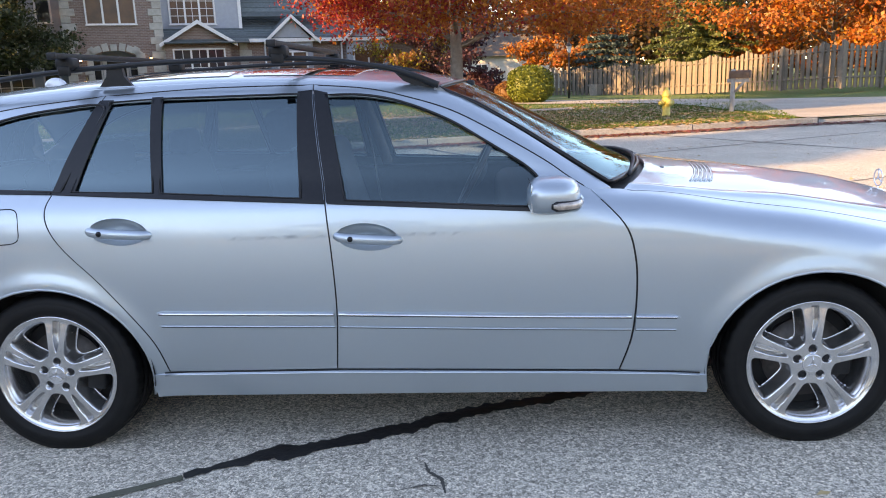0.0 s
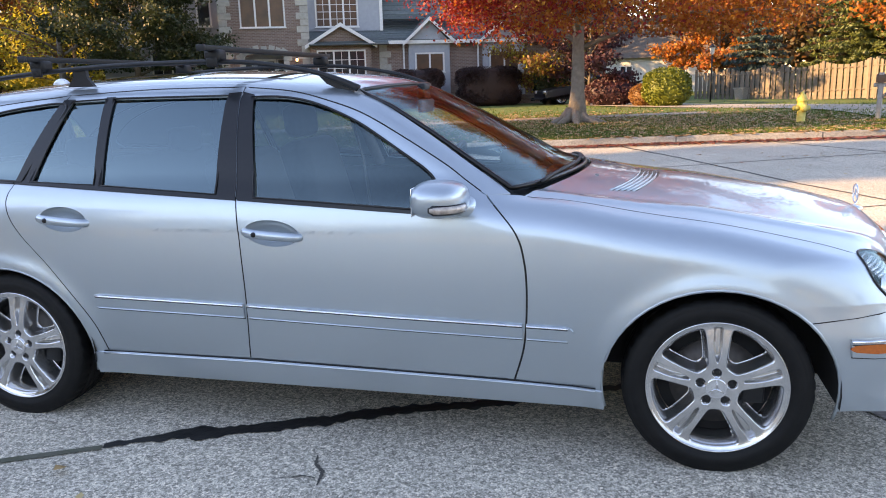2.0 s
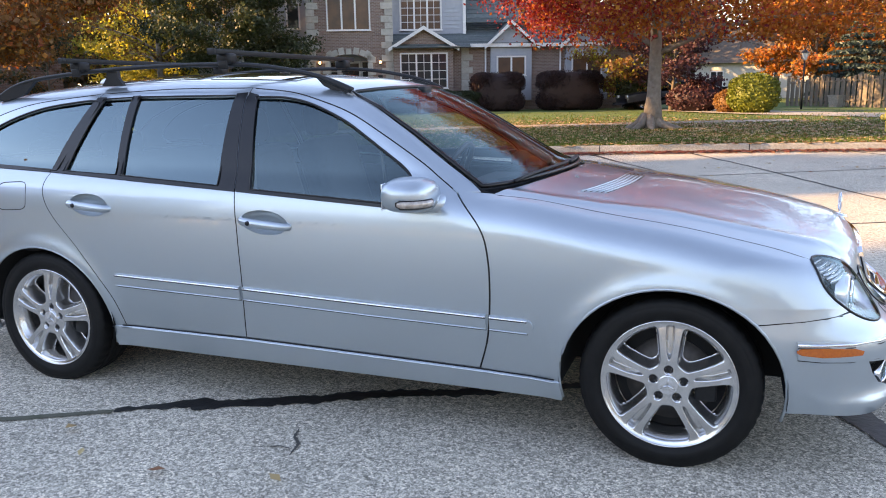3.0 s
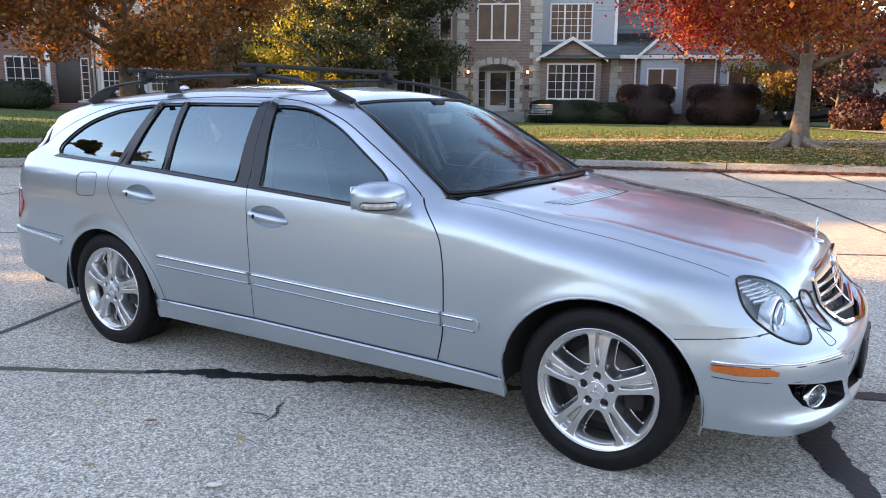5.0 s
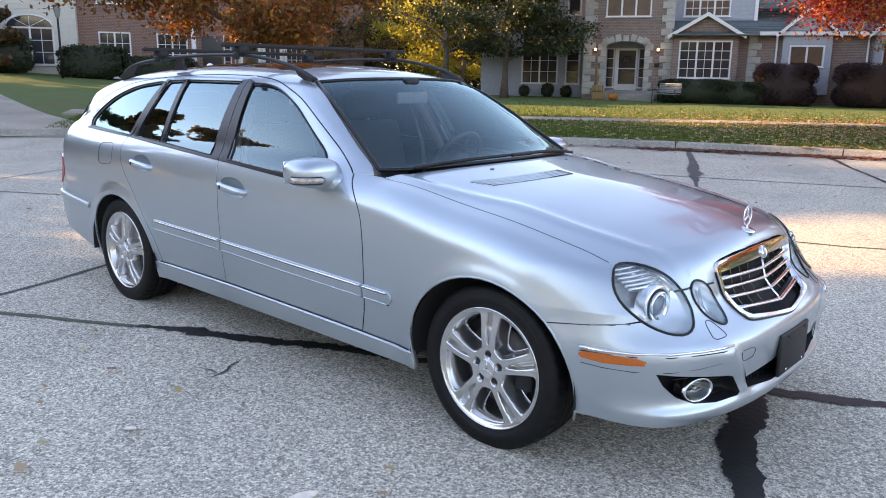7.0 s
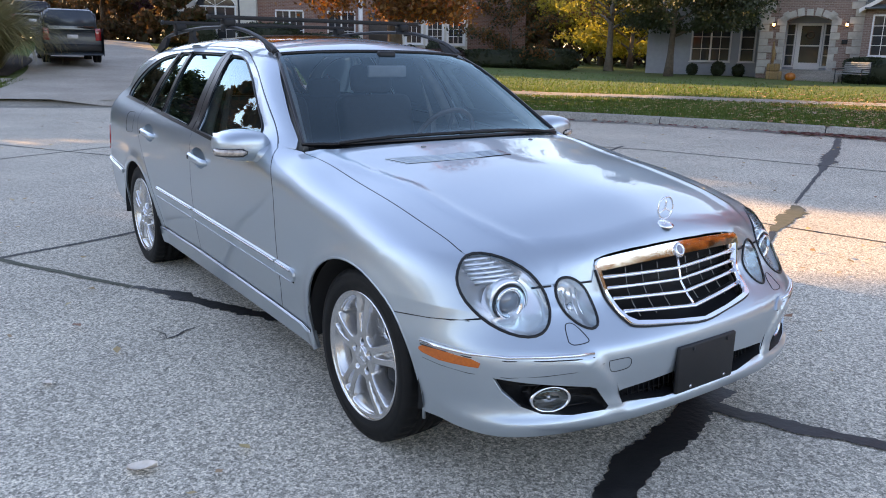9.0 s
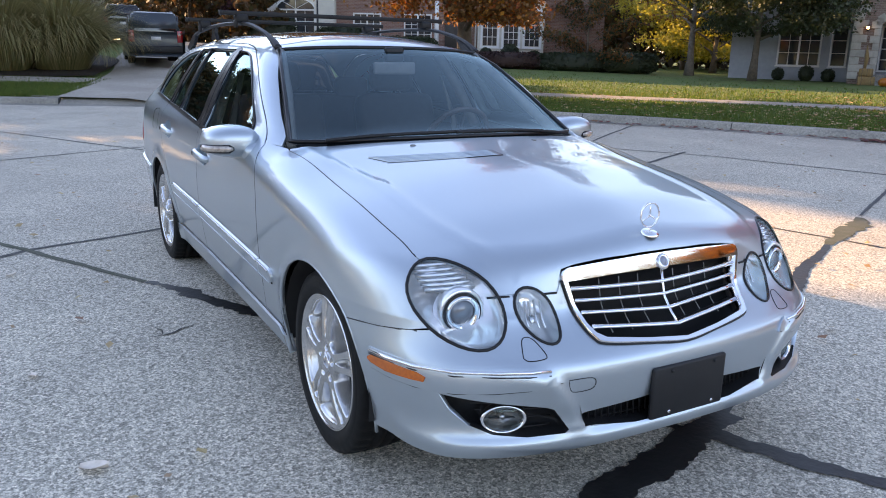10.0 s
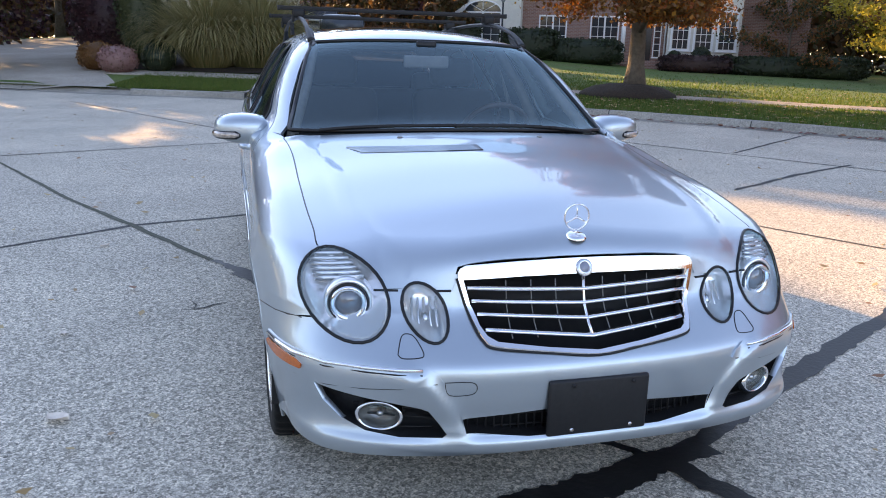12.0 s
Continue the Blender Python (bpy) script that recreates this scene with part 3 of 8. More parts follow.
def ways(kind, uv, s=-1):
    """Rays on to the skin: from the side (x, z), from above (x, y), round the sill line (x, degrees), round the nose or tail (degrees, z)."""
    u, v = uv[:, 0], uv[:, 1]
    o = np.zeros_like(u)
    if kind == "side":
        return np.stack([u, o + s * 1.2, v], 1), np.stack([u, o + s * 0.1, v], 1)
    if kind == "top":
        return np.stack([u, v, o + 1.9], 1), np.stack([u, v, o + 0.4], 1)
    if kind in ("fender", "rail"):
        y0, z0 = (0.42, 0.55) if kind == "fender" else (0.30, 0.95)
        c, d = np.cos(np.radians(v)), np.sin(np.radians(v))
        return np.stack([u, s * (y0 + 0.9 * c), z0 + 0.9 * d], 1), np.stack([u, o + s * y0, o + z0], 1)
    x0, sg = (1.0, 1) if kind == "nose" else (-1.3, -1)
    c, d = np.cos(np.radians(u)), np.sin(np.radians(u))
    return np.stack([x0 + sg * 1.7 * c, 1.7 * d, v], 1), np.stack([o + x0, o, v], 1)


def round_fender(x, y, z):
    return (x, math.degrees(math.atan2(z - 0.55, abs(y) - 0.42)))


def round_rail(x, y, z):
    return (x, math.degrees(math.atan2(z - 0.95, abs(y) - 0.30)))


def on_nose_all(poly):
    """The angles round the nose of places that show at (y, z) from the front."""
    yz = np.array(poly, float)
    o = np.zeros(len(yz))
    q = meet(np.stack([o + 2.42, yz[:, 0], yz[:, 1]], 1), np.stack([o + 1.2, yz[:, 0], yz[:, 1]], 1), 50)
    return [(float(t), float(z)) for t, z in zip(np.degrees(np.arctan2(yz[:, 0], q[:, 0] - 1.0)), yz[:, 1])]


def on_nose(y, z):
    return on_nose_all([(y, z)])[0]


def cut_convex(bm, poly, keep_inside=False):
    """Cuts a convex polygon out of a flat sheet."""
    n = len(poly)
    area = sum(poly[i][0] * poly[(i + 1) % n][1] - poly[(i + 1) % n][0] * poly[i][1] for i in range(n))
    if area < 0:
        poly = poly[::-1]
    cx, cy = sum(p[0] for p in poly) / n, sum(p[1] for p in poly) / n
    rad = max(math.hypot(p[0] - cx, p[1] - cy) for p in poly) * 1.3

    def inside(f, upto):
        c = f.calc_center_median()
        for j in range(upto):
            a, b = poly[j], poly[(j + 1) % n]
            if (b[0] - a[0]) * (c.y - a[1]) - (b[1] - a[1]) * (c.x - a[0]) < 0:
                return False
        return True

    faces = [f for f in bm.faces if not (max(v.co.x for v in f.verts) < cx - rad or min(v.co.x for v in f.verts) > cx + rad or max(v.co.y for v in f.verts) < cy - rad or min(v.co.y for v in f.verts) > cy + rad)]
    for i in range(n):
        a, b = Vector((*poly[i], 0)), Vector((*poly[(i + 1) % n], 0))
        d = b - a
        if d.length < 1e-7:
            continue
        no = Vector((d.y, -d.x, 0)).normalized()
        geom = set(faces)
        for f in faces:
            geom.update(f.edges)
            geom.update(f.verts)
        r = bmesh.ops.bisect_plane(bm, geom=list(geom), dist=1e-6, plane_co=a, plane_no=no)
        cand = set(faces) | {g for g in r["geom"] if isinstance(g, bmesh.types.BMFace)}
        faces = [f for f in cand if f.is_valid and (f.calc_center_median() - a).dot(no) < 0]
    if keep_inside:
        ins = set(faces)
        bmesh.ops.delete(bm, geom=[f for f in bm.faces if f not in ins], context="FACES")
    else:
        bmesh.ops.delete(bm, geom=faces, context="FACES")


def skin(name, outline, kind, step, material, parent, holes=(), off=0.0, thick=0.014, label="", s=-1, rim=True):
    """A panel: an outline laid on the skin, with holes, turned-in edges, and normals of the whole form."""
    bm = bmesh.new()
    vs = [bm.verts.new((u, v, 0)) for u, v in outline]
    es = [bm.edges.new((vs[i], vs[(i + 1) % len(vs)])) for i in range(len(vs))]
    bmesh.ops.triangle_fill(bm, edges=es, use_beauty=True)
    us, ws = [p[0] for p in outline], [p[1] for p in outline]
    for ax, (lo, hi) in enumerate(((min(us), max(us)), (min(ws), max(ws)))):
        k = max(1, int((hi - lo) / step[ax]))
        for i in range(1, k):
            co = [0, 0, 0]
            co[ax] = lo + (hi - lo) * i / k
            no = [0, 0, 0]
            no[ax] = 1
            bmesh.ops.bisect_plane(bm, geom=bm.verts[:] + bm.edges[:] + bm.faces[:], dist=1e-6, plane_co=co, plane_no=no)
    for h in holes:
        cut_convex(bm, list(h))
    bm.verts.index_update()
    uv = np.array([v.co.xy[:] for v in bm.verts])
    a, b = ways(kind, uv, s)
    p = meet(a, b)
    nrm = form_normal(p)
    p = p + nrm * off
    verts, normals = [tuple(q) for q in p], [tuple(q) for q in nrm]
    faces = []
    for f in bm.faces:
        ids = [v.index for v in f.verts]
        ring = p[ids]
        fl = np.dot(np.cross(ring, np.roll(ring, -1, axis=0)).sum(axis=0), nrm[ids].mean(axis=0)) < 0
        faces.append(ids[::-1] if fl else ids)
    if thick:
        for e in bm.edges:
            if len(e.link_faces) == 1:
                i, j = e.verts[0].index, e.verts[1].index
                c = e.link_faces[0].calc_center_median()
                fc = np.mean([p[v.index] for v in e.link_faces[0].verts], axis=0)
                n0 = len(verts)
                out = (p[i] + p[j]) / 2 - fc
                d = p[j] - p[i]
                sn = np.cross(d, nrm[i])
                if np.dot(sn, out) < 0:
                    sn = -sn
                sn = sn / max(np.linalg.norm(sn), 1e-9)
                for k, dep in ((i, 0), (j, 0), (j, thick), (i, thick)):
                    verts.append(tuple(p[k] - nrm[k] * dep))
                    normals.append(tuple(sn if dep else (sn * 0.8 + nrm[k] * 0.6)))
                q = [n0, n0 + 1, n0 + 2, n0 + 3]
                va = [np.array(verts[t]) for t in q]
                if np.dot(np.cross(va[1] - va[0], va[2] - va[0]), sn) < 0:
                    q = q[::-1]
                faces.append(q)
    bm.free()
    me = bpy.data.meshes.new(name)
    me.from_pydata(verts, [], faces)
    me.polygons.foreach_set("use_smooth", [True] * len(me.polygons))
    me.normals_split_custom_set_from_vertices(normals)
    me.materials.append(material)
    me.update()
    ob = new(name, me)
    ob.parent = parent
    if label:
        ob["label"] = label
    return ob


car = thing("station_wagon", "silver estate car with black roof rails parked on concrete road", "car", (0, 0.019, 0), -0.5)
GAP = 0.0028
# lamps
HL = oval(0.673, 0.661, 0.1025, 0.1212, -58, 32)
SM = oval(0.4617, 0.627, 0.0565, 0.0749, -28, 28)

# shut lines and window outlines as (x, z), seen from the side
b_line = curve_pts([(-0.408, 1.372), (-0.372, 1.17), (-0.336, 0.96), (-0.316, 0.74), (-0.312, 0.54), (-0.331, 0.316)])
f_line = curve_pts([(0.625, 0.968), (0.735, 0.852), (0.772, 0.738), (0.779, 0.591), (0.766, 0.43), (0.728, 0.296)])
r_line = curve_pts([(-1.228, 1.357), (-1.30, 1.19), (-1.361, 1.03), (-1.386, 0.96), (-1.372, 0.885), (-1.315, 0.80), (-1.195, 0.677), (-1.086, 0.544), (-1.016, 0.431), (-0.981, 0.313)])
gutter_r = curve_pts([(-2.16, 1.10), (-2.02, 1.19), (-1.80, 1.275), (-1.6, 1.321), (-1.228, 1.357)])
gutter_m = curve_pts([(-1.228, 1.357), (-0.813, 1.374), (-0.408, 1.372)])
gutter_f = curve_pts([(-0.408, 1.372), (-0.2, 1.352), (-0.04, 1.316), (0.127, 1.262), (0.296, 1.175), (0.46, 1.078), (0.545, 1.018), (0.625, 0.968)])
ARCH_F = oval(AXLE_F, 0.309, 0.388, 0.362, n=48)
ARCH_R = oval(AXLE_R, 0.309, 0.384, 0.352, n=48)
glass_front = hull(curve_pts([(-0.352, 1.330), (-0.21, 1.326), (-0.06, 1.296), (0.12, 1.225), (0.28, 1.128), (0.40, 1.052), (0.452, 0.985), (0.44, 0.918)], 5) + [(-0.262, 0.958)])
glass_mid = [(-0.456, 1.338), (-0.995, 1.338), (-0.953, 0.998), (-0.423, 0.968)]
glass_vent = [(-1.028, 1.337), (-1.196, 1.330), (-1.296, 1.010), (-0.981, 1.000)]
glass_tail = hull(curve_pts([(-1.337, 1.010), (-1.26, 1.20), (-1.215, 1.315), (-1.40, 1.312), (-1.62, 1.276), (-1.83, 1.20), (-1.985, 1.085), (-1.95, 1.036)], 5))


def inset(poly, d):
    c = np.mean(np.array(poly), axis=0)
    return [tuple(np.array(q) - (np.array(q) - c) / max(np.linalg.norm(np.array(q) - c), 1e-6) * d) for q in poly]


def rounded(cx, cz, a, b, tilt=0, n=32, power=0.42):
    c, d, out = math.cos(radians(tilt)), math.sin(radians(tilt)), []
    for i in range(n):
        t = 2 * math.pi * i / n
        u, v = (math.copysign(abs(f(t)) ** power, f(t)) * k for f, k in ((math.cos, a), (math.sin, b)))
        out.append((cx + u * c - v * d, cz + u * d + v * c))
    return out


FLAP = rounded(-1.578, 0.893, 0.092, 0.066, 3)

for s in (-1, 1):
    front = skin("front_door", [(x + GAP, z) for x, z in b_line[::-1]] + [(x, z - 0.004) for x, z in gutter_f[1:-1]] + [(x - GAP, z) for x, z in f_line], "side", (0.035, 0.017), paint, car, [glass_front, oval(-0.185, 0.828, 0.112, 0.050, -4)], s=s)
    rear = skin("rear_door", [(x + GAP, z) for x, z in r_line[::-1]] + [(x, z - 0.004) for x, z in gutter_m[1:-1]] + [(x - GAP, z) for x, z in b_line], "side", (0.035, 0.017), paint, car, [glass_mid, glass_vent, oval(-1.105, 0.868, 0.110, 0.050, -4)], s=s)
    quarter = skin("quarter_panel", [(x - GAP, z) for x, z in r_line] + [(-1.02, 0.225), (-1.82, 0.225), (-1.815, 0.575), (-2.40, 0.605), (-2.40, 0.92), (-2.29, 1.03)] + [(x, z - 0.004) for x, z in gutter_r[:-1]], "side", (0.05, 0.03), paint, car, [ARCH_R, glass_tail, FLAP], s=s)
    flap = skin("fuel_flap", inset(FLAP, 0.004), "side", (0.03, 0.03), paint, quarter, s=s, off=-0.001)
    q = meet(*ways("side", np.array(inset(FLAP, 0.002)), s))
    # black tube stands in for the shaded gap round the flap
    part("shut_line_black", tube([tuple(t) for t in q - form_normal(q) * 0.0015], 0.0026, 6, True), blacktrim, flap)
    skin("rear_bumper_side", [(-1.82, 0.570), (-2.40, 0.598), (-2.40, 0.335), (-2.1, 0.275), (-1.805, 0.215)], "side", (0.05, 0.03), paint, car, [ARCH_R], s=s)
    skin("sill", [(-1.04, 0.308), (-0.3, 0.308), (0.72, 0.289), (1.05, 0.278), (1.05, 0.206), (-1.04, 0.212)], "side", (0.06, 0.02), paint, car, [ARCH_F, ARCH_R], s=s, off=0.010, thick=0.03)
    for nm, dz, off, rad, mt in (("sill_edge", 0.003, 0.009, 0.0045, paint), ("sill_gap", 0.0105, 0.002, 0.0024, blacktrim)):
        q = meet(*ways("side", np.array([(x, np.interp(x, (-1.04, -0.3, 0.72, 1.05), (0.300, 0.300, 0.281, 0.272)) + dz) for x in np.linspace(-1.0, 1.02, 24)]), s))
        part(nm, tube([tuple(t) for t in q + form_normal(q) * off], rad, 8), mt, car)
    q = meet(*ways("side", np.array([(x + 0.0045, z) for x, z in f_line]), s))
    fend = [round_fender(*t) for t in q[::-1]]
    hg = [(0.745, 0.742), (1.03, 0.730), (1.36, 0.736), (1.6, 0.736), (1.76, 0.730), (1.86, 0.728), (1.92, 0.69)]
    hgp = meet(*ways("top", np.array([(x, -y * 1.0) for x, y in curve_pts(hg)])))
    fend += [round_fender(t[0], abs(t[1]) + 0.0025, t[2]) for t in hgp]
    tip = meet(*ways("side", np.array([(2.03, 0.69), (2.02, 0.64), (2.0, 0.604), (1.95, 0.592), (1.85, 0.580), (1.70, 0.566), (1.43, 0.565), (1.06, 0.278), (0.90, 0.282)]), s))
    fend += [round_fender(*t) for t in tip]
    hl_fend = [round_fender(*t) for t in meet(*ways("nose", np.array(on_nose_all(HL))))]
    arch = [round_fender(*t) for t in meet(*ways("side", np.array([c for c in ARCH_F if c[1] > 0.19]), s))]
    low = [round_fender(1.81, 0.85, 0.19), round_fender(1.04, 0.85, 0.19)]
    skin("front_fender", fend, "fender", (0.03, 1.3), paint, car, [hull(arch + low), hull(hl_fend)], s=s)
    for nm, poly, mt in (("front_window", glass_front, tinted), ("rear_window", glass_mid, darktint), ("vent_window", glass_vent, darktint), ("quarter_window", glass_tail, darktint)):
        skin(nm, poly, "side", (0.05, 0.04), mt, car, off=-0.008, thick=0, s=s).visible_shadow = False
    # black frames round the windows, the pillars and the waist line
    skin("pillar_trim", [(x + 0.004, z) for x, z in b_line[1:13]] + [(-0.256, 0.950), (-0.346, 1.338)], "side", (0.05, 0.04), blacktrim, front, off=0.003, thick=0.006, s=s)
    skin("pillar_trim", [(x - 0.004, z) for x, z in b_line[1:13]] + [(-0.430, 0.958), (-0.463, 1.346)], "side", (0.05, 0.04), blacktrim, rear, off=0.003, thick=0.006, s=s)
    skin("window_bar", [(-0.989, 1.345), (-1.033, 1.344), (-0.984, 0.990), (-0.946, 0.990)], "side", (0.05, 0.04), blacktrim, rear, off=0.002, thick=0.008, s=s)
    skin("pillar_trim", [(x + 0.004, z) for x, z in r_line[1:14]] + [(-1.286, 1.004), (-1.186, 1.338)], "side", (0.05, 0.04), blacktrim, rear, off=0.003, thick=0.006, s=s)
    skin("pillar_trim", [(x - 0.004, z) for x, z in r_line[1:14]] + [(-1.344, 1.006), (-1.222, 1.324)], "side", (0.05, 0.04), blacktrim, quarter, off=0.003, thick=0.006, s=s)
    skin("waist_trim", [(-0.332, 0.960), (-0.262, 0.961), (0.44, 0.921), (0.47, 0.900), (0.1, 0.922), (-0.327, 0.948)], "side", (0.06, 0.03), blacktrim, front, off=0.005, thick=0.008, s=s)
    skin("waist_trim", [(-0.338, 0.961), (-0.43, 0.970), (-1.365, 1.017), (-1.372, 1.003), (-0.333, 0.948)], "side", (0.06, 0.03), blacktrim, rear, off=0.005, thick=0.008, s=s)
    skin("waist_trim", [(-1.372, 1.016), (-1.95, 1.040), (-2.0, 1.024), (-1.378, 1.003)], "side", (0.06, 0.03), blacktrim, quarter, off=0.005, thick=0.008, s=s)
    for poly, owner in ((glass_front, front), (glass_mid, rear), (glass_vent, rear), (glass_tail, quarter)):
        q = meet(*ways("side", np.array(poly), s))
        dn = form_normal(q) * 0.002
        part("window_seal", tube([tuple(t) for t in q + dn], 0.0055, 6, True), blacktrim, owner)
    # black tubes in the shut lines put in the shade of the gaps
    for ln, owner in ((b_line, front), (f_line[2:], front), (r_line, rear), (gutter_r, quarter), (gutter_m, rear), (gutter_f[:-2], front)):
        q = meet(*ways("side", np.array(ln), s))
        part("shut_line_black", tube([tuple(t) for t in q - form_normal(q) * 0.0040], 0.0046, 6), blacktrim, owner)
    # rub strips with a bright line
    for lo, hi, owner in ((-1.005, -0.322, rear), (-0.306, 0.764, front), (0.778, 0.945, None)):
        zl = lambda x: 0.521 - 0.0215 * (x + 0.3) - 0.006 * min(1, max(0, (x + 0.3) / 0.6))
        r0 = 0.029
        up, dn = [(lo, zl(lo) + r0), (hi, zl(hi) + r0)], [(hi, zl(hi) - r0), (lo, zl(lo) - r0)]
        if hi > 0.9:
            up[1:], dn[:1] = [(hi - 0.030, zl(hi) + r0), (hi - 0.012, zl(hi) + r0 * 0.8), (hi - 0.003, zl(hi) + r0 * 0.45), (hi, zl(hi))], [(hi - 0.003, zl(hi) - r0 * 0.45), (hi - 0.012, zl(hi) - r0 * 0.8), (hi - 0.030, zl(hi) - r0)]
        if lo < -1:
            up[:1], dn[-1:] = [(lo, zl(lo)), (lo + 0.004, zl(lo) + r0 * 0.5), (lo + 0.016, zl(lo) + r0 * 0.85), (lo + 0.035, zl(lo) + r0)], [(lo + 0.035, zl(lo) - r0), (lo + 0.016, zl(lo) - r0 * 0.85), (lo + 0.004, zl(lo) - r0 * 0.5)]
        st = skin("rub_strip", (dn + up)[::-1], "side", (0.08, 0.02), paint, owner or car, off=0.011, thick=0.014, s=s)
        e0, e1 = lo + (0.025 if lo < -1 else 0.001), hi - (0.022 if hi > 0.9 else 0.001)
        # the lowest, black line paints in the shadow below the strip
        for nm, dz, rad, off, mt in (("bright_line", 0.023, 0.0036, 0.0140, chrome), ("strip_groove", 0.0178, 0.0016, 0.0130, blacktrim), ("strip_bead", -0.0250, 0.0028, 0.0135, paint), ("strip_shade_line", -0.0325, 0.0034, 0.001, blacktrim)):
            q = meet(*ways("side", np.array([(x, zl(x) + dz) for x in np.linspace(e0, e1, 32)]), s))
            part(nm, tube([tuple(t) for t in q + form_normal(q) * off], rad, 8), mt, st)
    # handles in their bowls
    for hx, hz, owner in ((-0.185, 0.828, front), (-1.105, 0.868, rear)):
        e = meet(*ways("side", np.array(oval(hx, hz, 0.113, 0.051, -4, 28)), s))
        nn = form_normal(e)
        ctr = np.mean(e, axis=0)
        bm = bmesh.new()
        prev = None
        for f, d in ((1.0, 0.0), (0.92, 0.012), (0.75, 0.026), (0.5, 0.034), (0.2, 0.037)):
            ring = [bm.verts.new(tuple(ctr + (q - ctr) * f - np.array((0, s, 0)) * d)) for q in e]
            if prev:
                for i in range(len(ring)):
                    bm.faces.new((prev[i], prev[(i + 1) % 28], ring[(i + 1) % 28], ring[i]))
            prev = ring
        bm.faces.new(prev)
        bmesh.ops.recalc_face_normals(bm, faces=bm.faces)
        bowl = part("handle_bowl", bm, paint, owner)
        y0 = ctr[1]
        pts = [(hx - 0.112, y0 - s * 0.004, hz + 0.006), (hx - 0.09, y0 + s * 0.016, hz + 0.003), (hx - 0.03, y0 + s * 0.022, hz - 0.002), (hx + 0.05, y0 + s * 0.020, hz - 0.008), (hx + 0.10, y0 + s * 0.012, hz - 0.012), (hx + 0.118, y0 - s * 0.006, hz - 0.014)]
        hd = part("door_handle", tube(curve_pts(pts, 5), [0.014 + 0.005 * math.sin(math.pi * i / 25) for i in range(26)], 12, flat=1.0), paint, owner)
        part("lock_button", rod((hx - 0.055, y0 + s * 0.035, hz + 0.001), (hx - 0.055, y0 + s * 0.041, hz + 0.001), 0.010, n=10), blacktrim, hd)
    # roof side and A-pillar, between the door tops and the roof
    up = [(-2.16, 1.10), *gutter_r[1:-1], *gutter_m[:-1], *gutter_f]
    g3 = meet(*ways("side", np.array(up), s))
    poly = [round_rail(*t) for t in g3]
    wl = [(0.705, 0.722, 0.965), (0.55, 0.682, 1.062), (0.39, 0.640, 1.163), (0.22, 0.596, 1.270), (0.072, 0.556, 1.362)]
    poly += [round_rail(*t) for t in wl]
    back = [(0.0, 0.53), (-0.5, 0.53), (-1.0, 0.53), (-1.5, 0.525), (-2.0, 0.50), (-2.22, 0.47)]
    b3 = meet(*ways("top", np.array(curve_pts(back, 4))))
    poly += [round_rail(*t) for t in b3]
    skin("roof_side", poly, "rail", (0.05, 4.0), paint, car, s=s)


# roof, hood, windscreen, nose and tail
roof_front = [(0.066 + 0.095 * (1 - (y / 0.555) ** 2), y) for y in np.linspace(-0.527, 0.527, 13)]
roof_back = [(-2.2 - 0.05 * (1 - (y / 0.5) ** 2), y) for y in np.linspace(0.478, -0.478, 9)]
side_l = [(-0.5, 0.527), (-1.0, 0.527), (-1.5, 0.522), (-2.0, 0.497)]
roof = skin("roof", roof_front + side_l + roof_back + [(x, -y) for x, y in side_l[::-1]], "top", (0.06, 0.06), paint, car)
skin("sunroof", [(-0.27, -0.42), (-0.23, 0.0), (-0.27, 0.42), (-0.72, 0.43), (-0.72, -0.43)], "top", (0.06, 0.06), darkglass, roof, off=0.003, thick=0.005)
skin("rear_sunroof_panel", [(-0.78, -0.43), (-0.78, 0.43), (-1.25, 0.43), (-1.25, -0.43)], "top", (0.06, 0.06), darkglass, roof, off=0.003, thick=0.005)

ws_side = [(0.700, 0.716), (0.55, 0.676), (0.39, 0.634), (0.22, 0.590), (0.078, 0.548)]
ws_top = [(0.072 + 0.09 * (1 - (y / 0.548) ** 2), y) for y in np.linspace(0.52, -0.52, 11)]
ws_low = [(0.708 + 0.215 * (1 - (y / 0.716) ** 2), y) for y in np.linspace(-0.70, 0.70, 15)]
ws_out = ws_low + ws_side + ws_top + [(x, -y) for x, y in ws_side[::-1]]
skin("windscreen", ws_out, "top", (0.06, 0.06), shield, car, off=0.002, thick=0).visible_shadow = False
q = meet(*ways("top", np.array(ws_out)))
part("windscreen_seal", tube([tuple(t) for t in q + form_normal(q) * 0.002], 0.010, 6, True), blacktrim, car)
# dark print at the foot and the head of the windscreen
skin("windscreen_band", ws_low[1:-1] + [(x - 0.05, y) for x, y in ws_low[1:-1][::-1]], "top", (0.06, 0.06), blacktrim, car, off=-0.004, thick=0)
skin("windscreen_band", [(x + 0.035, y * 0.98) for x, y in ws_top] + [(x, y * 0.98) for x, y in ws_top[::-1]], "top", (0.06, 0.06), blacktrim, car, off=-0.004, thick=0)

hood_side = [(x, y - 0.0022) for x, y in curve_pts([(0.765, 0.744), (1.03, 0.730), (1.36, 0.736), (1.6, 0.736), (1.76, 0.730), (1.86, 0.728), (1.92, 0.69)], 5)]
hood_back = [(0.752 + 0.197 * (1 - (y / 0.745) ** 2), y) for y in np.linspace(-0.735, 0.735, 17)]


def hood_edge(y, z):
    t = meet(np.array([[2.42, y, z]]), np.array([[1.2, y, z]]), 50)[0]
    return (t[0] - 0.002, y)


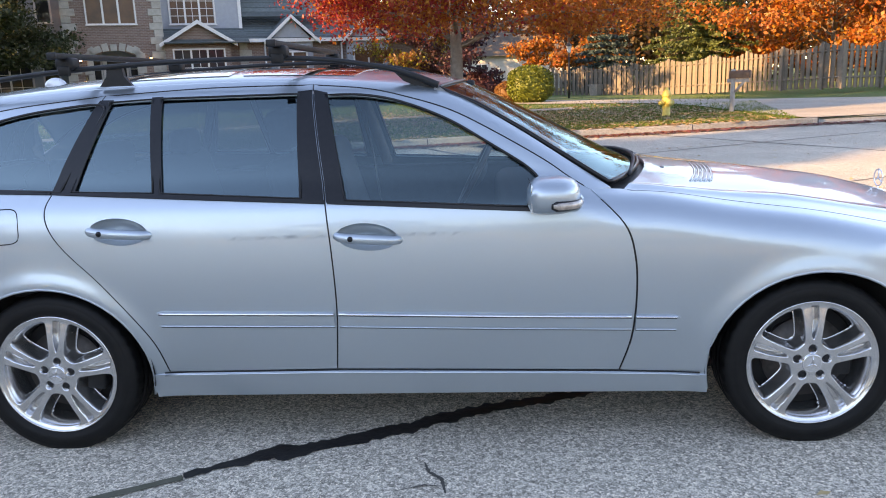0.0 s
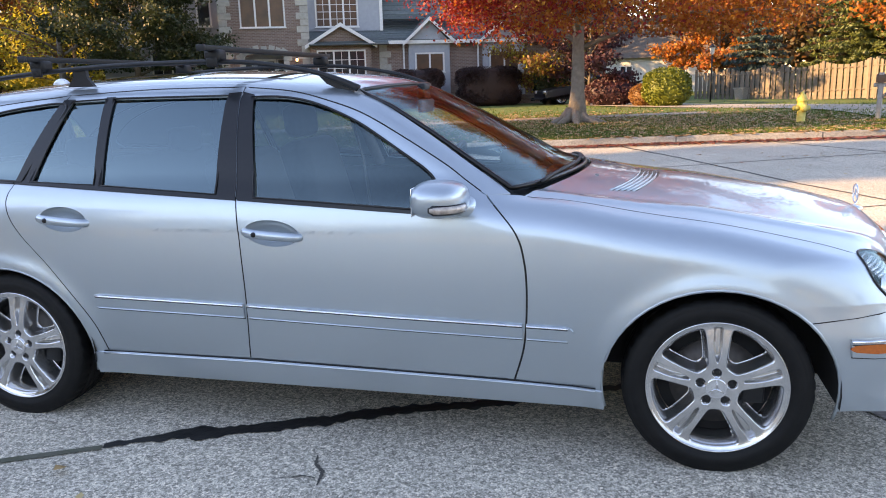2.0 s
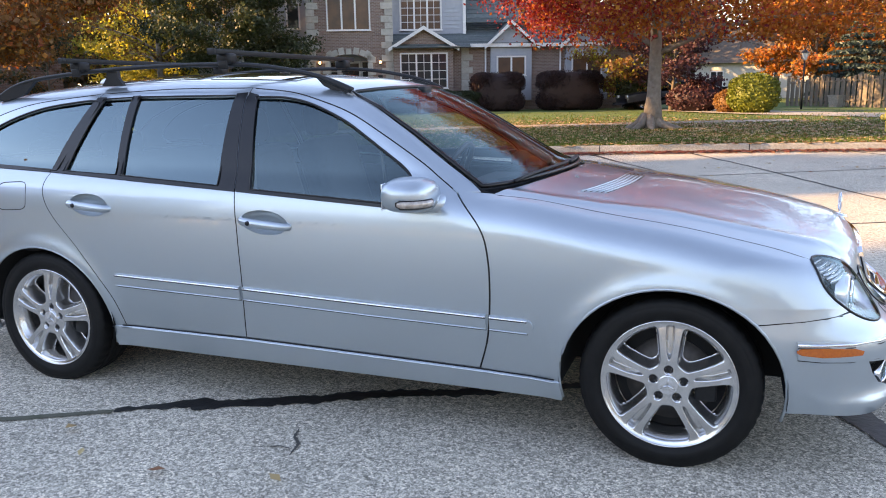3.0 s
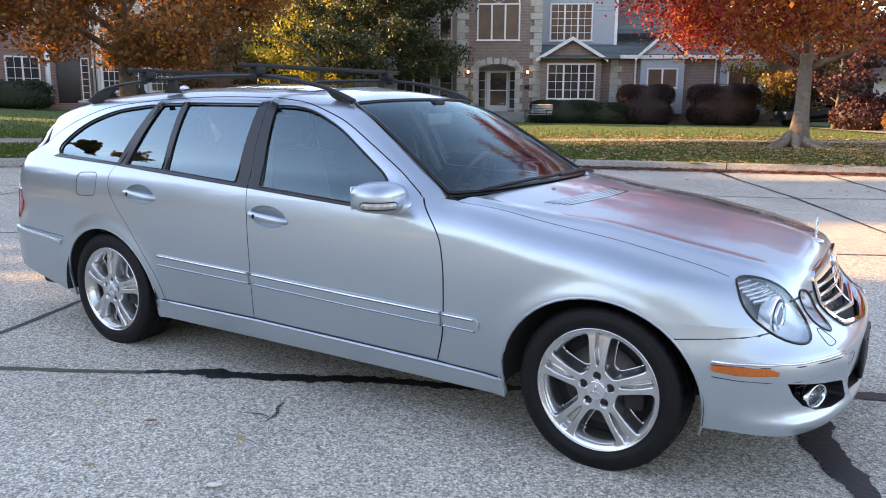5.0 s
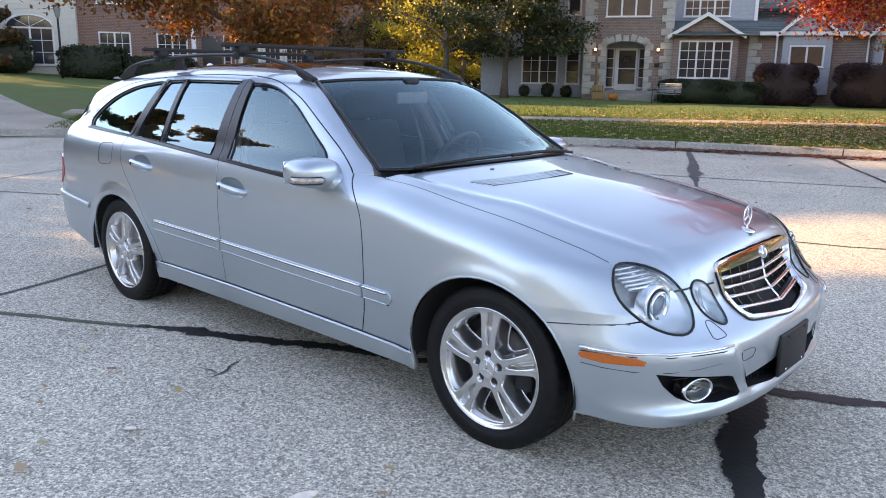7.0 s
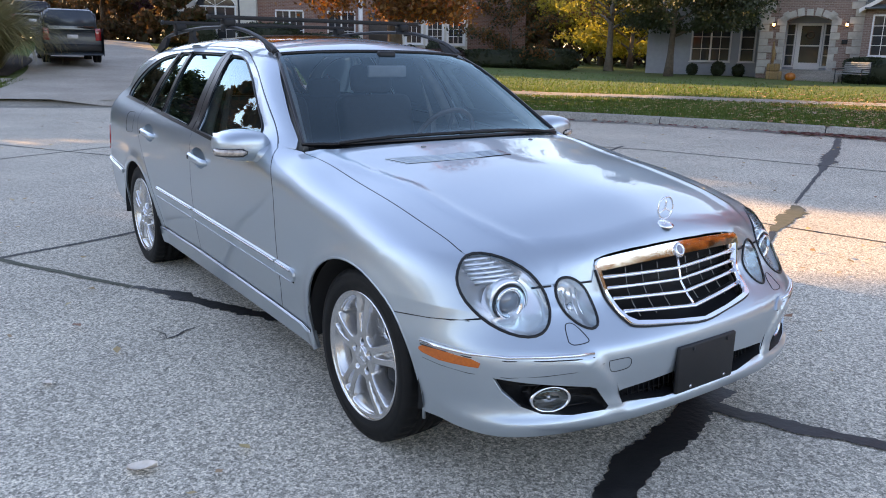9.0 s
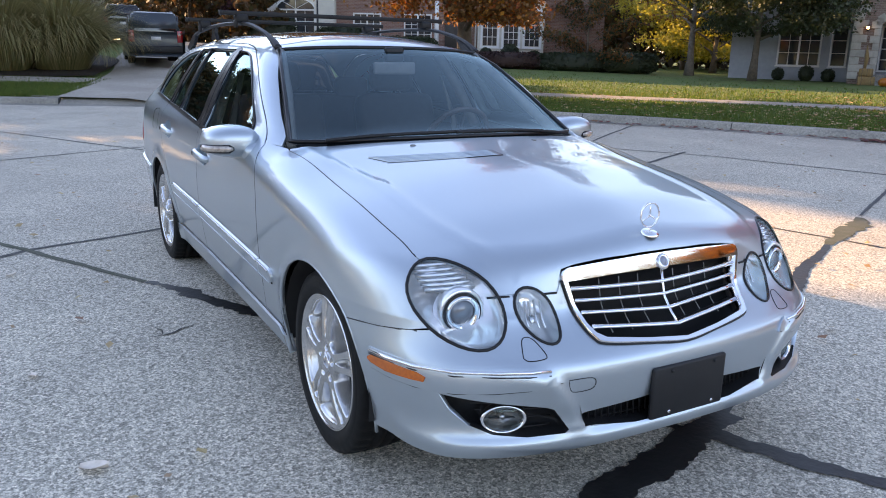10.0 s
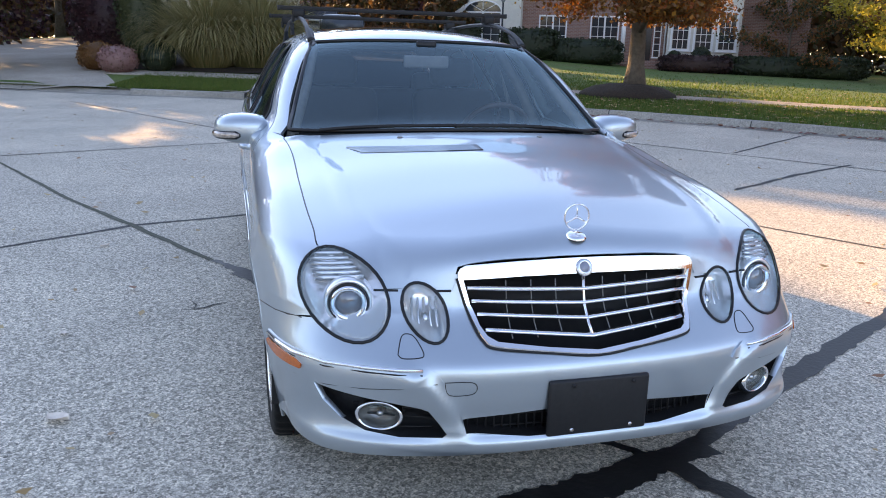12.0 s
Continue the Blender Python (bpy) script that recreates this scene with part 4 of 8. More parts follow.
lip = [hood_edge(y, z) for y, z in ((0.60, 0.680), (0.553, 0.678), (0.50, 0.679), (0.44, 0.679), (0.385, 0.681), (0.374, 0.708), (0.364, 0.737), (0.322, 0.748), (0.265, 0.754), (0.132, 0.759), (0.0, 0.761))]
hood_front = lip + [(x, -y) for x, y in lip[:-1][::-1]]
hl_top = hull([tuple(t[:2]) for t in meet(*ways("nose", np.array(on_nose_all(HL))))])
sm_top = hull([tuple(t[:2]) for t in meet(*ways("nose", np.array(on_nose_all(SM))))])
hood = skin("hood", hood_back + hood_side + hood_front + [(x, -y) for x, y in hood_side[::-1]], "top", (0.032, 0.026), paint, car, [hl_top, [(x, -y) for x, y in hl_top], sm_top, [(x, -y) for x, y in sm_top]])
# black tubes put in the shade of the hood and bumper gaps
for sd in (-1, 1):
    q = meet(*ways("top", np.array([(x, sd * (y + 0.0022)) for x, y in hood_side if x < 1.85])))
    part("shut_line_black", tube([tuple(t) for t in q - form_normal(q) * 0.0032], 0.0042, 6), blacktrim, hood)
    for ya, yb in ((0.595, 0.530), (0.430, 0.385)):
        q = meet(*ways("nose", np.array(on_nose_all([(sd * y, 0.677) for y in np.linspace(ya, yb, 5)]))))
        part("shut_line_black", tube([tuple(t) for t in q - form_normal(q) * 0.001], 0.0036, 6), blacktrim, hood)
    q = meet(*ways("side", np.array([(1.71, 0.5655), (1.78, 0.572), (1.85, 0.5785), (1.92, 0.5860), (1.97, 0.5908)]), sd))
    part("shut_line_black", tube([tuple(t) for t in q - form_normal(q) * 0.0012], 0.0024, 6), blacktrim, hood)
skin("cowl_panel", [(x - 0.01, y) for x, y in ws_low] + [(x + 0.03, y * 0.96) for x, y in hood_back[::-1]], "top", (0.05, 0.05), plastic, car, off=-0.022, thick=0)
for s in (-1, 1):
    for i in range(5 if s < 0 else 0):
        bow = [(1.048 + 0.017 * i + 0.115 * (1 - (y / 0.53) ** 2), s * y) for y in np.linspace(0.525 - 0.01 * i, 0.03, 12)]
        q = meet(*ways("top", np.array(bow)))
        louvre = part("hood_louvre", tube([tuple(t) for t in q + form_normal(q) * 0.001], 0.0055, 6, flat=0.7), paint, hood)
        q = meet(*ways("top", np.array([(x + 0.0085, y) for x, y in bow])))
        part("louvre_gap", tube([tuple(t) for t in q - form_normal(q) * 0.0004], [0.0014] * 8 + [0.0040] * 4, 6), blacktrim, louvre)
    part("washer_jet", ball(0.99, s * 0.30, float(meet(*ways("top", np.array([(0.99, s * 0.30)])))[0][2]) + 0.001, 0.009, 0.013, 0.005, 12, 8), greypl, hood)
    bl = [(0.80 + 0.02, s * 0.62), (0.90, s * 0.15), (0.91, -s * 0.05)] if s == 1 else [(0.86, 0.42), (0.90, -0.1), (0.80, -0.60)]
    w3 = meet(*ways("top", np.array(curve_pts(bl, 6))))
    part("wiper", tube([tuple(t + np.array((0, 0, 0.016))) for t in w3], 0.008, 6), plastic, car)

# the nose: bumper skin with openings for lamps, grille and air
def grille_at(pts):
    return [(y * 0.936, 0.637 + (z - 0.665) * 0.843) for y, z in pts]


GRILLE = grille_at(hull(curve_pts([(-0.362, 0.789), (-0.2, 0.80), (0.0, 0.806), (0.2, 0.80), (0.362, 0.789)], 4) + [(0.378, 0.781), (0.386, 0.768), (-0.378, 0.781), (-0.386, 0.768)] + curve_pts([(0.386, 0.75), (0.366, 0.67), (0.348, 0.605), (0.332, 0.573), (0.302, 0.556), (0.15, 0.541), (0.0, 0.528), (-0.15, 0.541), (-0.302, 0.556), (-0.332, 0.573), (-0.348, 0.605), (-0.366, 0.67), (-0.386, 0.75)], 4)))
FOG = hull([(0.768, 0.436), (0.74, 0.432), (0.62, 0.413), (0.50, 0.394), (0.478, 0.386), (0.450, 0.345), (0.428, 0.318), (0.44, 0.309), (0.55, 0.307), (0.64, 0.318), (0.70, 0.345), (0.745, 0.390)])
AIR = [(-0.402, 0.412), (-0.2, 0.398), (0.2, 0.398), (0.402, 0.412), (0.365, 0.318), (0.2, 0.302), (-0.2, 0.302), (-0.375, 0.318)]


def mir(poly):
    return [(-y, z) for y, z in poly]


def ang(poly):
    return on_nose_all(poly)


top_r = [(53, 0.559), (50, 0.566), (47.5, 0.572), (44, 0.5805), (40, 0.5905), (36, 0.602), (33, 0.614), (31, 0.650), *on_nose_all(((0.60, 0.676), (0.553, 0.674), (0.50, 0.675), (0.44, 0.675), (0.383, 0.677), (0.370, 0.705), (0.360, 0.733), (0.320, 0.744), (0.265, 0.750), (0.132, 0.755)))]
bottom = [(u, 0.250 - 0.006 * math.exp(-(((abs(u) - 33) / 8) ** 2)) + 0.010 * math.exp(-((u / 16) ** 2))) for u in (-53, -47.5, -42, -37, -32, -27, -22, -16, -10, -5, 0, 5, 10, 16, 22, 27, 32, 37, 42, 47.5, 53)]
nose_out = bottom + top_r + [on_nose(0.0, 0.757)] + [(-u, v) for u, v in top_r[::-1]]
ac = hull([(math.degrees(math.atan2(t[1], t[0] - 1.0)), t[2]) for t in meet(*ways("side", np.array([c for c in ARCH_F if c[0] > 1.45 and c[1] > 0.15]), 1))] + [(80, 0.14), (80, 0.6), (50, 0.14)])
bumper = skin("front_bumper", nose_out, "nose", (0.5, 0.010), paint, car, [ang(HL), mir(ang(HL)), ang(SM), mir(ang(SM)), ang(GRILLE), ang(FOG), mir(ang(FOG)), ang(AIR), ac, mir(ac)], thick=0.02)
skin("nose_inner_panel", ang([(y, 0.60) for y in np.linspace(-0.64, 0.64, 17)]) + ang([(0.64, 0.68), (0.58, 0.70), (0.40, 0.72), (0.2, 0.735), (-0.2, 0.735), (-0.40, 0.72), (-0.58, 0.70), (-0.64, 0.68)]), "nose", (1.6, 0.03), paint, bumper, [ang(HL), mir(ang(HL)), ang(SM), mir(ang(SM)), ang(GRILLE)], off=-0.005, thick=0)

for s in (-1, 1):
    skin("lamp_surround", [(u * s, v) for u, v in ((24, 0.62), (30, 0.60), (36, 0.605), (42, 0.605), (45, 0.62), (45, 0.72), (42, 0.775), (38, 0.80), (33, 0.81), (28, 0.80), (24, 0.76))], "nose", (1.2, 0.02), paint, bumper, [[(u * s, v) for u, v in ang(HL)], [(u * s, v) for u, v in ang(SM)]], off=-0.006, thick=0)


def nose3(y, z, off=0.0):
    q = meet(*ways("nose", np.array([on_nose(y, z)])))
    return (q + form_normal(q) * off)[0]


def nose_line(poly, off=0.0):
    q = meet(*ways("nose", np.array(on_nose_all(poly))))
    return q + form_normal(q) * off


def nose_line_angles(uv, off=0.0):
    q = meet(*ways("nose", np.array(uv)))
    return q + form_normal(q) * off


def bowl(edge, depth, way, levels=((1.0, 0.0), (0.93, 0.45), (0.80, 0.8), (0.55, 1.0), (0.1, 1.05))):
    """A dish behind an edge ring."""
    bm = bmesh.new()
    ctr, prev, k = np.mean(edge, axis=0), None, len(edge)
    for f, d in levels:
        ring = [bm.verts.new(tuple(ctr + (q - ctr) * f + np.array(way) * depth * d)) for q in edge]
        if prev:
            for i in range(k):
                bm.faces.new((prev[i], prev[(i + 1) % k], ring[(i + 1) % k], ring[i]))
        prev = ring
    bm.faces.new(prev)
    bmesh.ops.recalc_face_normals(bm, faces=bm.faces)
    return bm


for s in (-1, 1):
    sg = (lambda poly: poly) if s == 1 else mir
    # large lamp: dish, lens barrel, ribbed indicator, cover, seal
    e = nose_line(sg(HL), -0.004)
    lamp = part("headlight", bowl(e, 0.045, (-0.92, -0.30 * s, 0.0), ((1.0, 0.0), (0.96, 0.35), (0.90, 0.55), (0.62, 0.8), (0.1, 1.0))), silvered, car, "clear oval headlight with round projector lens")
    c = nose3(s * 0.668, 0.645, -0.018)
    d = np.array((0.985, 0.17 * s, 0.0))
    barrel = bmesh.new()
    barrel = lathe([(0.036, -0.004), (0.044, 0.004), (0.050, 0.002), (0.0515, -0.010), (0.0515, -0.05)], 32, "z", barrel)
    m = Matrix.Translation(c) @ Vector(d).to_track_quat("Z", "Y").to_matrix().to_4x4()
    part("lens_barrel", shift(barrel, m), chrome, lamp)
    part("barrel_groove", shift(lathe([(0.0515, -0.006), (0.0565, -0.004), (0.058, -0.012), (0.058, -0.05)], 32, "z"), m), plastic, lamp)
    part("barrel_ring", shift(lathe([(0.058, -0.010), (0.064, -0.006), (0.070, -0.014), (0.074, -0.05)], 32, "z"), m), silvered, lamp)
    part("projector_lens", shift(ball(0, 0, -0.014, 0.038, 0.038, 0.020, 24, 12), m), surface("lens_glass", (0.13, 0.14, 0.16), (0.20, 0.21, 0.23), 12, 0.06, 0.3, coat=1.0), lamp)
    for i in range(6):
        z = 0.706 + 0.0105 * i
        w = 0.092 * math.sqrt(max(0.05, 1 - ((z - 0.690) / 0.095) ** 2))
        yc = 0.695 + (z - 0.706) * 0.45
        part("lamp_rib", tube([tuple(q) for q in nose_line([(s * y, z - 0.10 * (y - yc)) for y in np.linspace(yc - w * 0.85, yc + w * 0.62, 6)], -0.009)], 0.0052, 6, flat=1.0), silvered, lamp)
        part("rib_gap", tube([tuple(q) for q in nose_line([(s * y, z - 0.0065 - 0.10 * (y - yc)) for y in np.linspace(yc - w * 0.85, yc + w * 0.62, 6)], -0.013)], 0.0022, 5), greypl, lamp)
    skin("lamp_cover", ang(sg(HL)), "nose", (1.5, 0.03), clearlens, lamp, off=0.003, thick=0).visible_shadow = False
    part("lamp_seal", tube([tuple(q) for q in nose_line(sg(HL), 0.0)], 0.0052, 6, True), blacktrim, lamp)
    # small lamp
    e = nose_line(sg(SM), -0.004)
    lamp = part("headlight", bowl(e, 0.065, (-0.97, -0.15 * s, 0.0), ((1.0, 0.0), (0.9, 0.4), (0.7, 0.8), (0.35, 1.0), (0.1, 1.02))), silvered, car, "small oval inner headlight")
    c = nose3(s * 0.456, 0.622, -0.06)
    for k in range(5):
        part("reflector_flute", tube([tuple(q) for q in nose_line([(s * (0.426 + 0.017 * k), z) for z in (0.585, 0.62, 0.665)], -0.045 + 0.004 * abs(k - 2))], 0.0035, 6), silvered, lamp)
    part("bulb_cap", ball(*c, 0.022, 0.018, 0.026, 16, 10), alloy, lamp)
    skin("lamp_cover", ang(sg(SM)), "nose", (1.5, 0.03), clearlens, lamp, off=0.003, thick=0).visible_shadow = False
    part("lamp_seal", tube([tuple(q) for q in nose_line(sg(SM), 0.0)], 0.0050, 6, True), blacktrim, lamp)
    # bumper corner: rub strip with a bright line, amber marker
    band = [(46.3, 0.512), (43, 0.512), (39, 0.512), (34, 0.512), (29, 0.512), (25, 0.511), (22.0, 0.508), (20.6, 0.492), (19.9, 0.470), (25, 0.455), (29, 0.448), (34, 0.444), (39, 0.444), (43, 0.446), (46.0, 0.452)]
    strip = skin("bumper_strip", [(u * s, v) for u, v in band], "nose", (1.5, 0.02), paint, bumper, off=0.007, thick=0.010)
    line = [(46.2, 0.5025), (43, 0.5025), (39, 0.5025), (34, 0.5025), (29, 0.5025), (25, 0.5015), (22.4, 0.4985)]
    part("bright_line", tube([tuple(q) for q in nose_line_angles([(u * s, v) for u, v in line], 0.0075)], 0.0056, 8), chrome, strip)
    part("strip_groove", tube([tuple(q) for q in nose_line_angles([(u * s, v - 0.010) for u, v in line], 0.0068)], 0.0022, 6), blacktrim, strip)
    # black line puts in the shade of the gap below the bumper strip
    low = nose_line_angles([(46.0 * s, 0.4495), (43 * s, 0.4435), (39 * s, 0.4415), (34 * s, 0.4415), (29 * s, 0.4455), (25 * s, 0.4525), (20.6 * s, 0.4665)], 0.001)
    part("strip_shade_line", tube([tuple(q) for q in low], 0.0030, 6), blacktrim, strip)
    skin("side_marker", [(46.3 * s, 0.484), (45.8 * s, 0.491), (43 * s, 0.4935), (38.6 * s, 0.489), (37.4 * s, 0.480), (37.6 * s, 0.467), (43 * s, 0.463), (45.7 * s, 0.470), (46.3 * s, 0.477)], "nose", (1.5, 0.02), amber, bumper, off=0.012, thick=0.008, label="amber side marker lens")
    # dark slot with the fog lamp
    e = nose_line(sg(FOG), -0.002)
    slot = part("fog_slot", bowl(e, 0.07, (-0.95, -0.28 * s, 0.0), ((1.0, 0.0), (0.97, 0.5), (0.93, 1.0), (0.05, 1.05))), plastic, bumper)
    for i in range(5):
        z = 0.325 + 0.018 * i
        part("slot_bar", tube([tuple(q) for q in nose_line([(s * y, z + 0.03 * (y - 0.44) * 2 * (i / 5)) for y in np.linspace(0.47, 0.66 + 0.012 * i, 5)], -0.045)], 0.003, 5), plastic, slot)
    c = nose3(s * 0.606, 0.352, -0.022)
    m = Matrix.Translation(c) @ Vector((0.93, 0.36 * s, 0.0)).to_track_quat("Z", "Y").to_matrix().to_4x4()
    ring = lathe([(0.054, -0.02), (0.055, 0.004), (0.060, 0.010), (0.066, 0.006), (0.068, -0.012), (0.068, -0.04)], 36, "z")
    fl = part("fog_lamp", shift(shift(ring, Matrix.Diagonal((1.02, 0.66, 1, 1))), m), chrome, bumper, "round fog lamp in chrome ring")
    fog_bowl = surface("fog_lamp_bowl", (0.34, 0.33, 0.31), (0.26, 0.25, 0.24), 30, 0.22, 0.8, rvar=0.06)
    part("fog_reflector", shift(shift(lathe([(0.055, 0.0), (0.048, -0.016), (0.034, -0.027), (0.016, -0.033), (0.001, -0.034)], 32, "z"), Matrix.Diagonal((1.02, 0.66, 1, 1))), m), fog_bowl, fl)
    part("fog_bulb", shift(rod((0, 0, -0.034), (0, 0, -0.006), 0.010, 0.008, 12), m), alloy, fl)
    part("fog_glass", shift(shift(lathe([(0.0001, 0.008), (0.02, 0.0072), (0.04, 0.0045), (0.054, 0.0)], 32, "z"), Matrix.Diagonal((1.02, 0.66, 1, 1))), m), clearlens, fl).visible_shadow = False
    part("cap_joint", tube([tuple(q) for q in nose_line([(s * y, z) for y, z in curve_pts([(0.552, 0.533), (0.535, 0.570), (0.515, 0.576), (0.498, 0.566), (0.484, 0.535), (0.50, 0.527), (0.54, 0.526), (0.552, 0.533)], 4)[:-1]], 0.0002)], 0.0016, 5, True), blacktrim, bumper)
cap = curve_pts([(-0.436, 0.468), (-0.365, 0.468), (-0.350, 0.450), (-0.365, 0.432), (-0.424, 0.432), (-0.436, 0.468)], 4)[:-1]
part("cap_joint", tube([tuple(q) for q in nose_line(cap, 0.0002)], 0.0014, 5, True), blacktrim, bumper)

# middle air opening and plate holder
e = nose_line(AIR, -0.002)
air = part("air_intake", bowl(e, 0.08, (-1, 0, 0), ((1.0, 0.0), (0.97, 0.6), (0.94, 1.0), (0.05, 1.05))), plastic, bumper)
for i in range(4):
    part("slot_bar", tube([tuple(q) for q in nose_line([(y, 0.325 + 0.018 * i) for y in np.linspace(-0.36, 0.36, 11)], -0.05)], 0.003, 5), plastic, air)
ends = nose_line([(-0.36 + 0.024 * i, z) for i in range(31) for z in (0.312, 0.39)], -0.048)
for i in range(31):
    part("slot_bar", rod(ends[2 * i], ends[2 * i + 1], 0.003, n=5), plastic, air)
plate = part("plate_holder", box(2.240, 2.258, -0.152, 0.152, 0.296, 0.462, 0.008), plastic, bumper, "black plastic plate holder with no plate")
for y in (-0.08, 0.10):
    for z in (0.314, 0.445):
        part("screw", shift(rod((0, 0, 0), (0.004, 0, 0), 0.006, n=8), Matrix.Translation((2.257, y, z))), alloy if z < 0.4 else plastic, plate)

# grille: chrome frame, slats, centre bar, badge
inner_g = grille_at(hull([(y * 1.016, 0.655 + (z - 0.655) * 1.022) for y, z in [(-0.370, 0.746), (-0.2, 0.754), (0.0, 0.757), (0.2, 0.754), (0.371, 0.746), (0.353, 0.668), (0.335, 0.606), (0.320, 0.580), (0.294, 0.566), (0.15, 0.549), (0.0, 0.536), (-0.15, 0.549), (-0.294, 0.566), (-0.320, 0.580), (-0.335, 0.606), (-0.353, 0.668)]]))
outer_g = hull([(y * 1.012, 0.637 + (z - 0.637) * 1.02) for y, z in GRILLE])
grille = skin("grille_frame", ang(outer_g), "nose", (1.3, 0.02), chrome, car, [ang(inner_g)], off=0.012, thick=0.045, label="chrome radiator grille frame")
part("grille_gap", tube([tuple(q) for q in nose_line([(y * 1.020, 0.637 + (z - 0.637) * 1.03) for y, z in curve_pts(grille_at([(0.386, 0.75), (0.366, 0.67), (0.348, 0.605), (0.332, 0.573), (0.302, 0.556), (0.15, 0.541), (0.0, 0.528), (-0.15, 0.541), (-0.302, 0.556), (-0.332, 0.573), (-0.348, 0.605), (-0.366, 0.67), (-0.386, 0.75)]), 4)], 0.002)], 0.0042, 6), blacktrim, grille)
part("grille_back", bowl(nose_line(inner_g, -0.03), 0.05, (-1, 0, 0), ((1.04, 0.0), (1.0, 1.0), (0.05, 1.05))), plastic, grille)
for i in range(4):
    zs, zc, ye = 0.722 - 0.0405 * i, 0.708 - 0.0455 * i, (0.364, 0.353, 0.340, 0.324)[i]
    pts = nose_line(grille_at([(y, zc + (zs - zc) * abs(y) / 0.35) for y in np.linspace(-ye, ye, 15)]), 0.002)
    part("grille_slat", tube([tuple(q) for q in pts], 0.0105, 8, flat=0.62), chrome, grille)
    part("slat_underside", tube([tuple(q + np.array((-0.016, 0, -0.004))) for q in pts], 0.014, 6, flat=0.3), plastic, grille)
for y in (-0.24, -0.16, -0.08, 0.08, 0.16, 0.24):
    part("grille_rib", tube([tuple(q) for q in nose_line(grille_at([(y, z) for z in (0.742, 0.70, 0.66, 0.62, 0.585)]), -0.022)], 0.0018, 5), greypl, grille)
part("centre_bar", tube([tuple(q) for q in nose_line(grille_at([(0.0, z) for z in (0.750, 0.70, 0.65, 0.60, 0.572)]), 0.004)], 0.0050, 8), chrome, grille)
c = nose3(0.0, 0.732, 0.014)
m = Matrix.Translation(c) @ Vector((0.9, 0, 0.45)).to_track_quat("Z", "Y").to_matrix().to_4x4()
part("badge_ring", shift(lathe([(0.015, 0.004), (0.018, 0.0065), (0.021, 0.004)], 24, "z"), m), chrome, grille)
part("badge_centre", shift(lathe([(0.0001, 0.0048), (0.014, 0.0045), (0.015, 0.003)], 24, "z"), m), surface("badge_blue", (0.24, 0.26, 0.32), None, 40, 0.25, coat=0.5), grille)
part("badge_disc", shift(lathe([(0.0001, 0.003), (0.018, 0.002), (0.024, 0.004), (0.026, 0.0), (0.026, -0.006)], 24, "z"), m), alloy, grille)
# upright ring ornament on the hood
zb = float(meet(*ways("top", np.array([(2.035, 0.0)])))[0][2])
orn = part("hood_ornament", shift(lathe([(0.0001, 0.006), (0.022, 0.005), (0.030, 0.001), (0.031, -0.004)], 24, "z"), Matrix.Translation((2.035, 0, zb)) @ pose(0, 0, 0, 0, 14, 0)), chrome, hood)
rc = Vector((2.030, 0, zb + 0.054))
part("ornament_ring", tube([tuple(rc + Vector((0, 0.038 * math.cos(t), 0.038 * math.sin(t)))) for t in np.linspace(0, 2 * math.pi, 32, endpoint=False)], 0.0030, 6, True), chrome, orn)
for k in range(3):
    t = radians(90 + 120 * k)
    part("ornament_spoke", rod(rc, rc + Vector((0, 0.037 * math.cos(t), 0.037 * math.sin(t))), 0.0042, 0.0018, 6), chrome, orn)
part("ornament_stem", rod((2.034, 0, zb), (2.030, 0, zb + 0.018), 0.004, 0.003, 8), chrome, orn)

